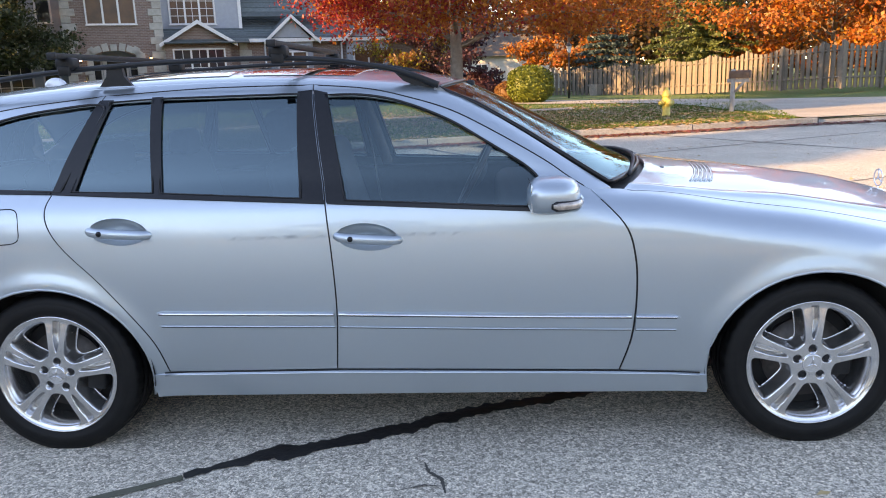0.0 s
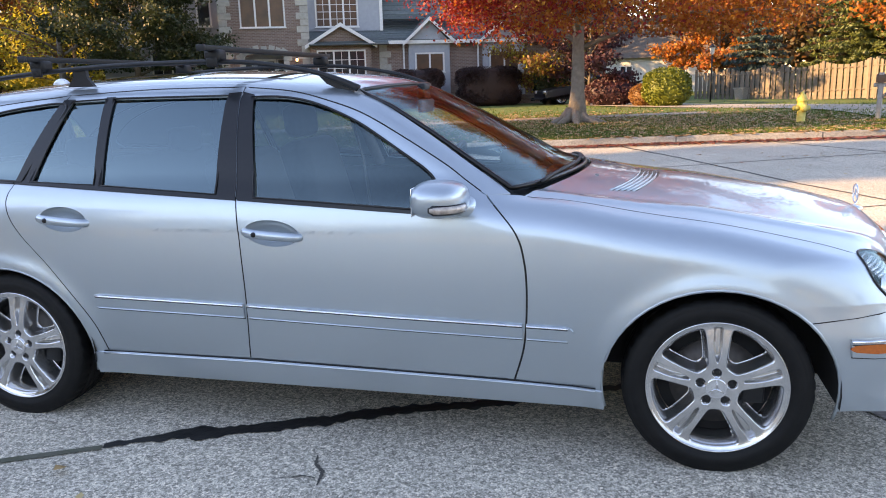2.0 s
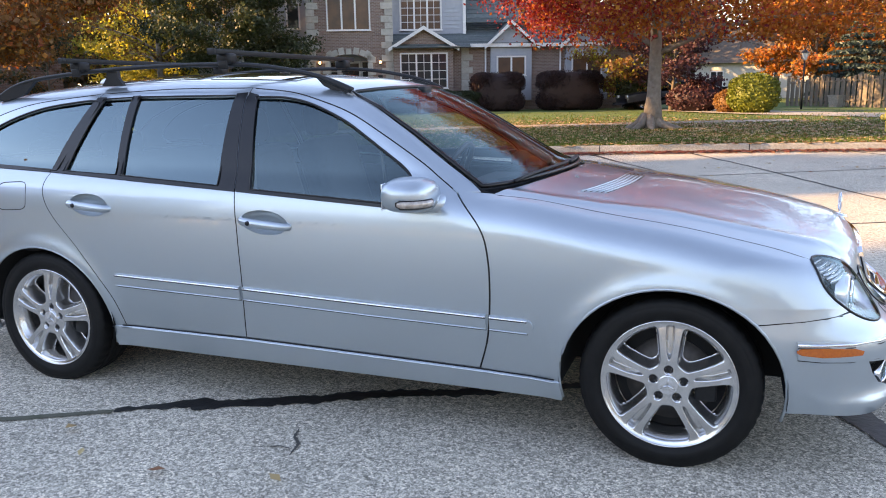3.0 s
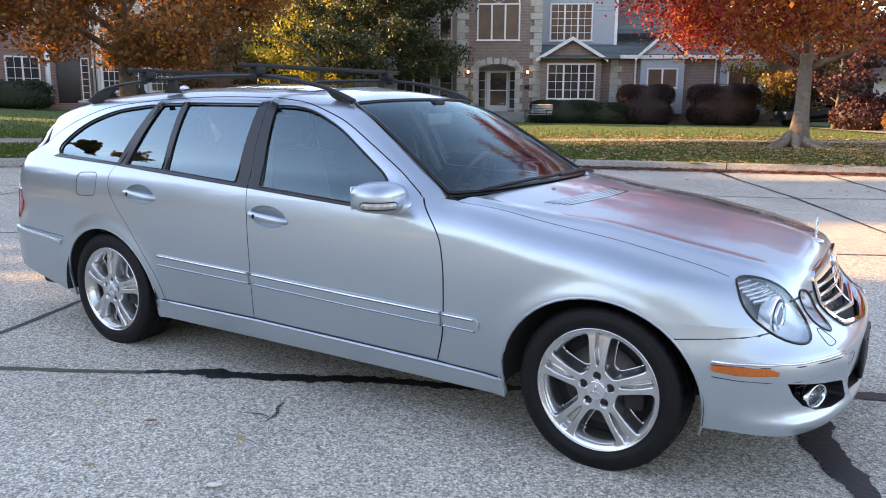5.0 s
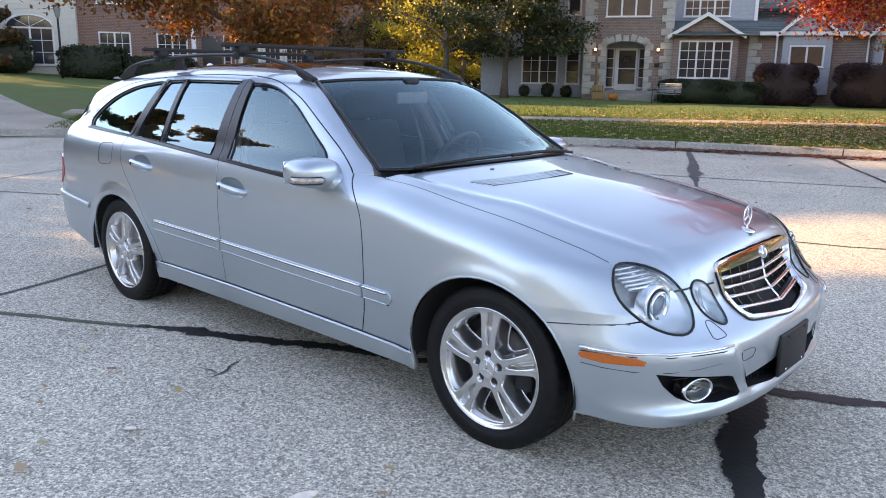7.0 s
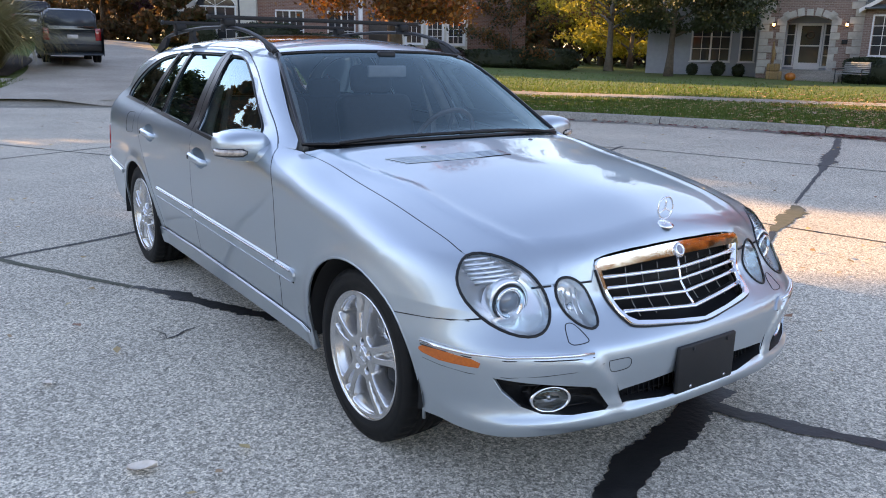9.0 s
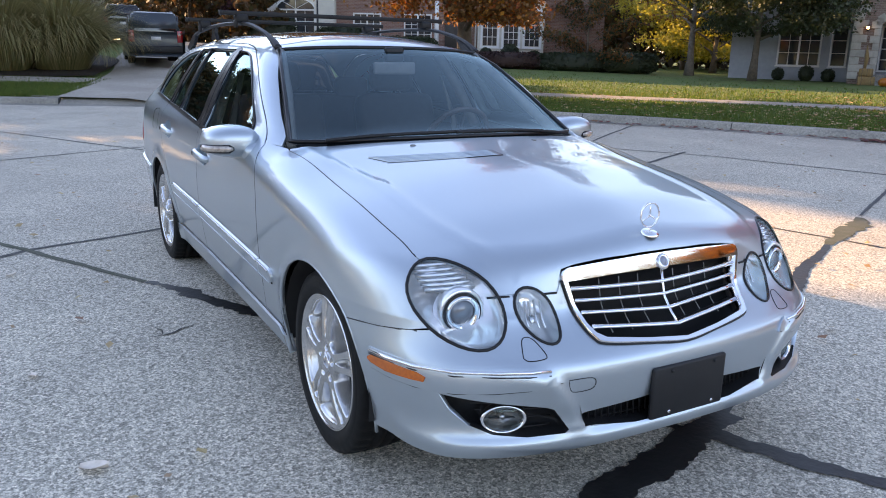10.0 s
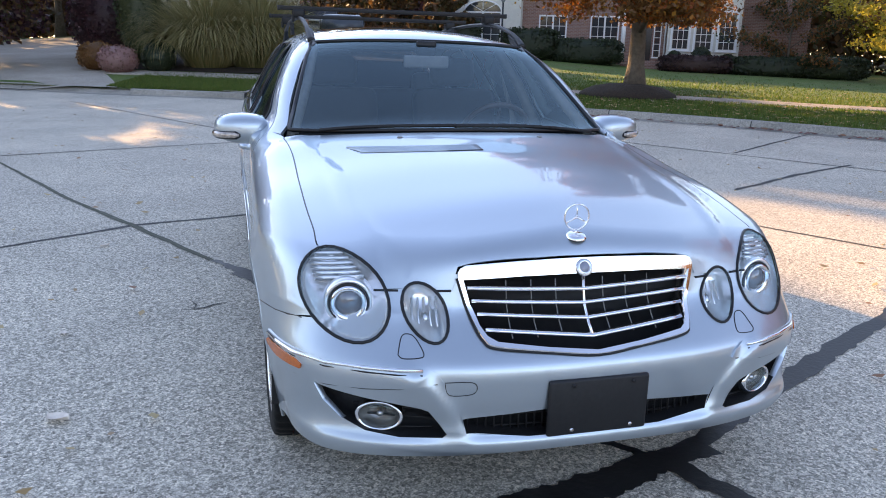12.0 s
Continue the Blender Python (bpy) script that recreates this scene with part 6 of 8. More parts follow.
def tree(name, label, at, height, spread, base, trunk_r, mats, count, leaf, seed, lean=0.0, shape=0.85, group="", bare=False, trunk_mat=None, roots=False):
    """A tapered trunk with limbs and twigs, and leaves in clumps about the twigs. base: height of the lowest leaves."""
    rng = np.random.default_rng(seed)
    x0, y0 = at
    t = thing(name, label, "tree", (x0, y0, land(x0, y0) - 0.03), group=group)
    top = height * 0.80
    pts, rad = [], []
    for i in range(9):
        f = i / 8
        pts.append((lean * f * f * 2 + 0.10 * math.sin(3 * f + seed), 0.10 * math.sin(4 * f + seed * 2) * f, top * f))
        rad.append(trunk_r * (1 - 0.82 * f) * (1.5 - 0.5 * min(1, f * 12)))
    trunk = part("trunk", tube(pts, rad, 12), trunk_mat or bark, t)
    if roots:
        for k in range(9):
            a = k * 0.7 + rng.uniform(-0.2, 0.2)
            r = rng.uniform(0.6, 1.15)
            part("root", tube([(0.12 * math.cos(a), 0.12 * math.sin(a), 0.42), (0.36 * math.cos(a), 0.36 * math.sin(a), 0.16), (r * math.cos(a), r * math.sin(a), -0.02)], [0.13, 0.11, 0.03], 8), trunk_mat or bark, t)
    twigs = []
    n_limb = max(9, int(height * 2.2))
    for k in range(n_limb):
        f = (k + 0.5) / n_limb
        z = base * 0.85 + (top - base * 0.85) * f ** 1.15
        i = min(7, int(z / top * 8))
        g = z / top * 8 - i
        p0 = Vector(pts[i]).lerp(Vector(pts[i + 1]), g)
        a = k * 2.4 + rng.uniform(-0.4, 0.4)
        prof = math.sin(math.pi * min(1, (0.22 + 0.78 * f) ** shape)) ** 0.7 if f > 0.25 else 0.78 + 0.22 * f / 0.25
        ln = spread * prof * rng.uniform(0.72, 1.08)
        rise = ln * (0.20 + 0.75 * f)
        p1 = p0 + Vector((math.cos(a) * ln * 0.55, math.sin(a) * ln * 0.55, rise * 0.75))
        p2 = p0 + Vector((math.cos(a) * ln, math.sin(a) * ln, rise + rng.uniform(-0.1, 0.1) * ln))
        r0 = trunk_r * 0.42 * (1 - 0.6 * f)
        limb = part("limb", tube([p0, p0.lerp(p1, 0.5) + Vector((0, 0, 0.04 * ln)), p1, p1.lerp(p2, 0.6), p2], [r0, r0 * 0.75, r0 * 0.5, r0 * 0.3, r0 * 0.12], 7), trunk_mat or bark, t)
        bmw = None
        for j in range(7):
            q = p0.lerp(p1, 0.45 + 0.55 * j / 3) if j < 4 else p1.lerp(p2, (j - 3) / 3.2)
            b = a + (1 if j % 2 else -1) * rng.uniform(0.5, 1.2)
            l2 = ln * rng.uniform(0.22, 0.42)
            q2 = q + Vector((math.cos(b) * l2, math.sin(b) * l2, l2 * rng.uniform(-0.25, 0.55)))
            twigs.append((q, q2))
            bmw = tube([q, q.lerp(q2, 0.5) + Vector((0, 0, 0.05 * l2)), q2], [r0 * 0.22, r0 * 0.14, r0 * 0.05], 5, bm=bmw)
        tw = part("twigs", bmw, trunk_mat or bark, limb)
        tw["kind"] = "stuff"
        twigs.append((p1, p2))
    seg_a = np.array([q[0] for q in twigs])
    seg_b = np.array([q[1] for q in twigs])
    for mi, (mat_, share) in enumerate(mats):
        n = int(count * share)
        idx = rng.integers(0, len(twigs), n)
        u = rng.uniform(0.15, 1.12, n)[:, None]
        pos = seg_a[idx] * (1 - u) + seg_b[idx] * u + rng.normal(size=(n, 3)) * np.array((0.14, 0.14, 0.12)) * spread * (0.42 if not bare else 0.3)
        keep = pos[:, 2] > base
        if len(mats) == 2 and mats[0][0] is lm_red:
            bias = pos[:, 0] * 0.8 - (pos[:, 2] - height * 0.45) * 0.5 + rng.normal(size=n) * spread * 0.35
            keep &= (bias < 0) if mi == 0 else (bias > -0.2 * spread)
        v, f = leaves(pos[keep], leaf, rng)
        leaf_mesh("crown", v, f, mat_, t)
    return t


def bush(name, label, at, rx, ry, h, mat_, count, leaf, seed, boxy=0.5, group="", z0=None):
    """A clipped or loose shrub: a dark core of twigs, a shell of leaves with an uneven outline."""
    rng = np.random.default_rng(seed)
    x0, y0 = at
    t = thing(name, label, "shrub" if "hedge" not in name else "hedge", (x0, y0, land(x0, y0) - 0.02 if z0 is None else z0), group=group)
    core = ball(0, 0, h * 0.48, rx * 0.90, ry * 0.90, h * 0.48, 32, 18, power=boxy)
    for v in core.verts:
        v.co *= 1 + 0.05 * noise.noise(v.co * 3 + Vector((seed, 0, 0)))
        v.co.z = max(v.co.z, 0)
    part("core", core, mat_, t)
    d = rng.normal(size=(count, 3))
    d /= np.linalg.norm(d, axis=1, keepdims=True)
    d = np.sign(d) * np.abs(d) ** boxy
    lump = np.array([1 + 0.07 * noise.noise(Vector(q * 2.2) + Vector((seed, 1, 0))) for q in d])
    pos = d * np.array((rx, ry, h * 0.5)) * lump[:, None] * rng.uniform(0.88, 1.03, (count, 1)) + np.array((0, 0, h * 0.5))
    v, f = leaves(pos[pos[:, 2] > 0.02], leaf, rng)
    leaf_mesh("foliage", v, f, mat_, t)
    return t


def spruce(label, at, height, spread, mat_, count, seed):
    rng = np.random.default_rng(seed)
    x0, y0 = at
    t = thing("spruce_tree", label, "tree", (x0, y0, land(x0, y0) - 0.05))
    part("trunk", rod((0, 0, 0), (0, 0, height * 0.95), 0.16, 0.02, 8), bark, t)
    pos, tiers = [], int(height * 2.4)
    for k in range(tiers):
        f = k / tiers
        z = 0.25 + (height - 0.3) * f
        r = spread * (1 - f) ** 0.85 * rng.uniform(0.85, 1.1) + 0.08
        nb = 9
        bmb = None
        for j in range(nb):
            a = j * 2 * math.pi / nb + k * 0.7 + rng.uniform(-0.2, 0.2)
            rr = r * rng.uniform(0.8, 1.1)
            tip = (rr * math.cos(a), rr * math.sin(a), z - 0.18 * rr + 0.1 * rr * f)
            bmb = tube([(0, 0, z), (tip[0] * 0.6, tip[1] * 0.6, z - 0.16 * rr), tip], [0.03, 0.018, 0.006], 5, bm=bmb)
            m = max(6, int(count * rr / (tiers * nb * spread * 0.5)))
            u = rng.uniform(0.1, 1.03, m)
            w = (1 - u) * 0.30 * rr + 0.05
            side = rng.normal(size=m) * w * 0.55
            pos.append(np.stack([tip[0] * u - math.sin(a) * side, tip[1] * u + math.cos(a) * side, z + (tip[2] - z) * u - np.abs(side) * 0.15 + rng.normal(size=m) * 0.05], 1))
        part("branch", bmb, bark, t)
    v, f = leaves(np.concatenate(pos), 0.15, rng, long=1.7)
    leaf_mesh("crown", v, f, mat_, t)
    return t


tree("maple_tree", "red and orange maple with exposed roots on leafy lawn", (-0.4, 19.2), 10.0, 6.5, 2.35, 0.21, [(lm_red, 1.1), (lm_orange, 0.9)], 115000, 0.105, 7, trunk_mat=pale_bark, roots=True)
tree("oak_tree", "rust orange autumn tree in dark mulch ring", (-15.5, 10.1), 9.0, 4.9, 1.95, 0.25, [(lm_rust, 0.85), (lm_orange, 0.36)], 95000, 0.108, 11, trunk_mat=bark)
mul = thing("mulch_mound", "mound of dark mulch round the tree", "mulch", (-15.6, 9.9, land(-15.6, 9.9) - 0.02))
bm = ball(0, 0, 0, 1.35, 1.35, 0.38, 28, 12)
for v in bm.verts:
    v.co.z = max(v.co.z, 0) + 0.04 * noise.noise(v.co * 5)
part("mulch", bm, soil, mul)
tree("broad_tree", "dark green leafy tree beside brick house", (-21.6, 29.8), 11.0, 4.3, 2.1, 0.17, [(lm_dark, 1.0)], 62000, 0.14, 13)
tree("birch_tree", "thin yellow tree with nearly bare limbs", (-26.5, 31.0), 9.5, 4.0, 2.6, 0.20, [(lm_rust, 0.35), (lm_gold, 0.25)], 6000, 0.16, 17, bare=True, trunk_mat=pale_bark)
tree("yellow_tree", "glowing yellow-green tree behind the lawns", (-32.5, 39.5), 10, 4.6, 0.7, 0.18, [(lm_gold, 1.0)], 14000, 0.22, 19)
tree("yellow_tree", "glowing yellow-green tree behind the lawns", (-38.5, 43), 10, 5.0, 0.6, 0.18, [(lm_gold, 1.0)], 12000, 0.24, 20)
tree("small_tree", "low rust shrub tree beside brick house", (-29.0, 26.0), 4.2, 2.8, 0.4, 0.08, [(lm_rust, 0.6), (lm_dark, 0.4)], 6000, 0.14, 23)
tree("plum_tree", "small purple-leaved plum tree", (-0.8, 35.0), 6.2, 3.0, 1.0, 0.09, [(lm_plum, 1.0)], 11000, 0.15, 25)
tree("small_tree", "tan and rust leaved small tree beside brick house", (-3.0, 37.6), 6.5, 3.0, 0.6, 0.09, [(lm_rust, 0.7), (lm_gold, 0.3)], 11000, 0.15, 26)
tree("orange_tree", "bright orange autumn tree beyond the fence", (20.0, 41.5), 10.5, 6.0, 0.7, 0.2, [(lm_orange, 0.75), (lm_rust, 0.3)], 40000, 0.22, 27)
tree("orange_tree", "bright orange autumn tree beyond the fence", (27.5, 40.5), 10.5, 6.0, 0.7, 0.2, [(lm_orange, 0.6), (lm_rust, 0.5)], 40000, 0.22, 28)
tree("red_tree", "red maple behind the spruces", (7.5, 58.0), 9.0, 4.5, 1.5, 0.18, [(lm_orange, 0.6), (lm_rust, 0.5)], 14000, 0.26, 29)
spruce("blue spruce behind wooden fence", (8.6, 47.5), 5.2, 2.9, lm_needle, 9000, 31)
spruce("tall green spruce behind wooden fence", (13.6, 44.5), 9.6, 4.0, lm_needle2, 26000, 33)
bush("yew_bush", "clipped round bright green yew bush", (2.7, 32.4), 1.05, 1.0, 1.65, lm_yew, 5000, 0.10, 41, 0.8)
bush("brown_bush", "small brown autumn bush", (1.75, 33.0), 0.65, 0.6, 1.0, lm_rust, 1500, 0.09, 42, 0.9)
bush("plum_bush", "dark purple bush beside the drive", (0.3, 34.5), 1.3, 0.8, 1.25, lm_plum, 2600, 0.11, 43, 0.9)
bush("juniper_bush", "dark green upright bush at house corner", (-2.9, 38.2), 0.9, 0.8, 2.2, lm_dark, 3500, 0.14, 44, 0.9)

# trees added mostly off the view to shade car and road and fill reflections
for i, (x, y, h, mt) in enumerate(((-22.5, -13.1, 13.0, lm_rust), (-28.5, -16.9, 14.0, lm_dark), (-31, -22, 11, lm_dark), (-44.3, -14.4, 24.0, lm_rust), (-44.8, -13.5, 24.0, lm_dark), (-45.2, -12.6, 23.0, lm_rust), (-46.6, -9.6, 15.0, lm_dark), (-23, -24, 10.5, lm_gold), (-6, -37, 9, lm_gold), (8, -44, 8.5, lm_gold), (26, -38, 9, lm_rust), (38, -20, 10, lm_dark))):
    tree("offview_tree", "large leafy tree added off the view for shade and reflections", (x, y), h, 2.3 if h > 18 else h * 0.33 if x < -20 else h * 0.42, 3.6 if x < -20 else 1.6, 0.22, [(mt, 1.0)], (42000 if h > 18 else 24000) if x < -20 else 9000, 0.36 if x < -20 else 0.40, 60 + i, group="trees across the road")

# woods at the edge of the view; unseen arcs added to shape the car's reflections
rng = np.random.default_rng(5)
for nm, lab, spans, hgt in (("far_woods", "distant brown autumn woods", [(100, 240, 66, 92)], 12.5), ("far_trees", "distant bare trees and houses line", [(-120, 30, 95, 125), (30, 100, 78, 100)], 13)):
    pts = []
    for a0, a1, r0, r1 in spans:
        for k in range(int(6.5 * (a1 - a0))):
            a, r = radians(rng.uniform(a0, a1)), rng.uniform(r0, r1)
            cx, cy, h = CX + r * math.cos(a), CY + r * math.sin(a), hgt * rng.uniform(0.55, 1.15)
            q = rng.normal(size=(170, 3)) * np.array((1.7, 1.7, h * 0.24)) + np.array((cx, cy, h * 0.5))
            pts.append(q[q[:, 2] > 0.2])
    v, f = leaves(np.concatenate(pts), 0.62, rng)
    tagged(leaf_mesh(nm, v, f, lm_far, None), lab, "woods", kind="stuff")


# ---- houses ----
def brick_material(name, c1, c2, mortar):
    m = surface(name, c1, c2, 3, 0.88, bump=0.0)
    nt = m.node_tree
    n, l = nt.nodes, nt.links
    b = n["Principled BSDF"]
    tc = n.new("ShaderNodeTexCoord")
    mp = n.new("ShaderNodeMapping")
    mp.inputs["Rotation"].default_value = (radians(90), 0, 0)
    l.new(tc.outputs["Object"], mp.inputs[0])
    br = n.new("ShaderNodeTexBrick")
    br.inputs["Scale"].default_value = 1.0
    br.inputs["Brick Width"].default_value, br.inputs["Row Height"].default_value, br.inputs["Mortar Size"].default_value = 0.22, 0.075, 0.009
    br.inputs["Color1"].default_value, br.inputs["Color2"].default_value, br.inputs["Mortar"].default_value = (*c1, 1), (*c2, 1), (*mortar, 1)
    l.new(mp.outputs[0], br.inputs[0])
    mix = n.new("ShaderNodeMix")
    mix.data_type = "RGBA"
    mix.inputs[0].default_value = 0.25
    l.new(br.outputs[0], mix.inputs[6])
    l.new(b.inputs["Base Color"].links[0].from_socket, mix.inputs[7])
    l.new(mix.outputs[2], b.inputs["Base Color"])
    bp = n.new("ShaderNodeBump")
    bp.inputs["Distance"].default_value = 0.008
    inv = n.new("ShaderNodeMath")
    inv.operation = "SUBTRACT"
    inv.inputs[0].default_value = 1.0
    l.new(br.outputs["Fac"], inv.inputs[1])
    l.new(inv.outputs[0], bp.inputs["Height"])
    l.new(bp.outputs[0], b.inputs["Normal"])
    return m


brick = brick_material("brown_brick", (0.20, 0.125, 0.10), (0.29, 0.19, 0.155), (0.36, 0.32, 0.29))
red_brick = brick_material("red_brick", (0.22, 0.10, 0.075), (0.30, 0.15, 0.11), (0.34, 0.29, 0.25))
stone = vary(surface("quoin_stone", (0.46, 0.43, 0.38), (0.36, 0.34, 0.30), 6, 0.85, bump=0.006, bscale=30), 0.12)
siding = surface("grey_siding", (0.36, 0.385, 0.42), (0.32, 0.345, 0.38), 5, 0.7)
white_siding = surface("cream_siding", (0.62, 0.58, 0.50), (0.56, 0.52, 0.45), 5, 0.7)
white_paint = surface("white_trim", (0.76, 0.75, 0.73), (0.68, 0.67, 0.65), 12, 0.5)
shingle = vary(surface("green_grey_shingles", (0.075, 0.095, 0.095), (0.11, 0.13, 0.13), 7, 0.9, bump=0.01, bscale=25), 0.25)
brown_roof = surface("brown_shingles", (0.10, 0.075, 0.06), (0.15, 0.115, 0.09), 7, 0.9, bump=0.01, bscale=25)
pane_mat = surface("window_pane", (0.03, 0.035, 0.04), (0.05, 0.05, 0.05), 1.5, 0.06, coat=0.5, rvar=0.03)
# this brown paints in the orange trees mirrored by upper panes; the wreath shares it
tree_brown = surface("brown_tree_tint", (0.15, 0.065, 0.03), (0.07, 0.035, 0.022), 1.6, 0.45, coat=0.12)
door_dark = surface("dark_door", (0.025, 0.02, 0.018), (0.04, 0.032, 0.028), 10, 0.4)
lampglow = bpy.data.materials.new("porch_lamp_glow")
lampglow.use_nodes = True
em = lampglow.node_tree.nodes["Principled BSDF"]
em.inputs["Emission Color"].default_value, em.inputs["Emission Strength"].default_value = (1.0, 0.62, 0.28, 1), 2.2


def window(owner, x0, x1, z0, z1, y, panes=3, bars=(0, 0), arch=False, fill=None, frame_w=0.07):
    """A framed window in a wall that faces -y: frame, panes, glazing bars."""
    w = part("window", box(x0 - frame_w, x1 + frame_w, y - 0.05, y - 0.002, z0 - frame_w, z0, 0), white_paint, owner, smooth=False)
    part("frame", box(x0 - frame_w, x1 + frame_w, y - 0.05, y - 0.002, z1, z1 + frame_w), white_paint, w, smooth=False)
    part("sill", box(x0 - frame_w - 0.04, x1 + frame_w + 0.04, y - 0.09, y - 0.05, z0 - frame_w - 0.02, z0 - frame_w + 0.03), white_paint, w, smooth=False)
    for x in (x0 - frame_w, x1):
        part("frame", box(x, x + frame_w, y - 0.05, y - 0.002, z0, z1), white_paint, w, smooth=False)
    wd = (x1 - x0) / panes
    for i in range(panes):
        a = x0 + wd * i
        pane = part("pane", box(a + 0.03, a + wd - 0.03, y - 0.018, y - 0.012, z0 + 0.02, z1 - 0.02), fill or pane_mat, w, smooth=False)
        if i:
            part("mullion", box(a - 0.045, a + 0.045, y - 0.048, y - 0.003, z0, z1), white_paint, w, smooth=False)
        for j in range(1, bars[0] + 1):
            xx = a + wd * j / (bars[0] + 1)
            part("glazing_bar", box(xx - 0.014, xx + 0.014, y - 0.03, y - 0.019, z0, z1), white_paint, w, smooth=False)
        for j in range(1, bars[1] + 1):
            zz = z0 + (z1 - z0) * j / (bars[1] + 1)
            part("glazing_bar", box(a, a + wd, y - 0.032, y - 0.0195, zz - 0.014, zz + 0.014), white_paint, w, smooth=False)
    if arch:
        r = (x1 - x0) / 2
        cx = (x0 + x1) / 2
        arcp = [(cx + (r + 0.035) * math.cos(t), z1 + frame_w + (r + 0.035) * 0.55 * math.sin(t)) for t in np.linspace(0, math.pi, 15)]
        part("fanlight", prism([(cx + r * math.cos(t), z1 + frame_w + r * 0.55 * math.sin(t)) for t in np.linspace(0, math.pi, 15)], y - 0.018, y - 0.012), fill or pane_mat, w, smooth=False)
        part("frame", tube([(x, y - 0.03, z) for x, z in arcp], 0.04, 6), white_paint, w)
        for k in range(1, 4):
            t = math.pi * k / 4
            part("glazing_bar", rod((cx, y - 0.03, z1 + frame_w), (cx + r * math.cos(t), y - 0.03, z1 + frame_w + r * 0.55 * math.sin(t)), 0.016, n=5), white_paint, w)
    return w


def quoins(owner, x0, z1, y, flip=1, n=None, d=0.06):
    z, k = 0.0, 0
    while z < z1 - 0.05:
        w = 0.62 if k % 2 else 0.42
        a, b = (x0, x0 + w) if flip > 0 else (x0 - w, x0)
        part("quoin_stone", box(a, b, y - d, y + 0.02, z + 0.006, z + 0.324, 0.012, 1), stone, owner, smooth=False)
        z += 0.33
        k += 1


def lap_siding(owner, x0, x1, z0, z1, y, mat_):
    """Overlapping boards, each a tilted plank of its own."""
    n = max(1, int((z1 - z0) / 0.2))
    h = (z1 - z0) / n
    for i in range(n):
        z = z0 + h * i
        part("siding_board", prism([(y - 0.028, z), (y, z), (y, z + h), (y - 0.010, z + h)], x0, x1, "yz"), mat_, owner, smooth=False)


def shingled(owner, a, b, c, d, mat_, rows=12):
    """A roof plane from eave a-b up to ridge d-c, in shingle courses."""
    a, b, c, d = map(Vector, (a, b, c, d))
    nrm = (b - a).cross(d - a).normalized()
    if nrm.z < 0:
        nrm = -nrm
    for i in range(rows):
        f0, f1 = i / rows, (i + 1) / rows
        p = [a.lerp(d, f0), b.lerp(c, f0), b.lerp(c, f1), a.lerp(d, f1)]
        bm = bmesh.new()
        lo = [bm.verts.new(q + nrm * (0.03 if j < 2 else 0.012)) for j, q in enumerate(p)]
        un = [bm.verts.new(q - nrm * 0.02) for q in p]
        bm.faces.new(lo)
        bm.faces.new(un)
        for j in range(4):
            bm.faces.new((lo[j], un[j], un[(j + 1) % 4], lo[(j + 1) % 4]))
        bmesh.ops.recalc_face_normals(bm, faces=bm.faces)
        part("shingle_course", bm, mat_, owner, smooth=False)


def gable(owner, x0, x1, z, y, apex, wall_mat, roof_mat, depth=3.0):
    """A small front gable: wall triangle, white barge boards, two roof slopes."""
    xm = (x0 + x1) / 2
    part("gable_wall", prism([(x0 + 0.1, z), (x1 - 0.1, z), (xm, z + apex - 0.08)], y, y + 0.15), wall_mat, owner, smooth=False)
    rf = part("gable_roof", prism([(x0 - 0.15, z - 0.1), (xm, z + apex), (xm, z + apex + 0.08), (x0 - 0.2, z - 0.03)], y - 0.25, y + depth), roof_mat, owner, smooth=False)
    part("slope", prism([(x1 + 0.15, z - 0.1), (xm, z + apex), (xm, z + apex + 0.08), (x1 + 0.2, z - 0.03)], y - 0.25, y + depth), roof_mat, rf, smooth=False)
    part("barge_board", prism([(x0 - 0.2, z - 0.17), (xm, z + apex - 0.13), (xm, z + apex + 0.06), (x0 - 0.22, z - 0.0)], y - 0.30, y - 0.255), white_paint, rf, smooth=False)
    part("barge_board", prism([(x1 + 0.2, z - 0.17), (xm, z + apex - 0.13), (xm, z + apex + 0.06), (x1 + 0.22, z - 0.0)], y - 0.30, y - 0.255), white_paint, rf, smooth=False)


HX, HY, HT = -18.85, 33.0, 25.0
house = thing("house", "brown brick house with stone quoins and green-grey roofs", "house", (HX, HY, 0.50), HT)
# entrance tower with an opening for the porch
part("wall", box(0, 1.10, 0, 0.4, -0.5, 9), brick, house, smooth=False)
part("wall", box(3.10, 4.4, 0, 0.4, -0.5, 9), brick, house, smooth=False)
arch_top = [(1.10 + 2.0 * k / 12, 2.42 + 0.28 * math.sin(math.pi * k / 12)) for k in range(13)]
part("wall", prism([(1.10, 9), (1.10, 2.42)] + arch_top[1:-1] + [(3.10, 2.42), (3.10, 9)], 0, 0.4), brick, house, smooth=False)
part("wall", box(0, 0.3, 0.4, 7, -0.5, 9), brick, house, smooth=False)
part("wall", box(4.1, 4.4, 0.4, 7, -0.5, 9), siding, house, smooth=False)
quoins(house, -0.02, 8.9, 0, 1)
quoins(house, 4.42, 8.9, 0, -1)
for k in range(8):
    for a, b in ((0.86 - 0.14 * (k % 2), 1.14), (3.06, 3.34 + 0.14 * (k % 2))):
        part("quoin_stone", box(a, b, -0.07, 0.1, 0.02 + 0.32 * k, 0.33 + 0.32 * k, 0.01, 1), stone, house, smooth=False)
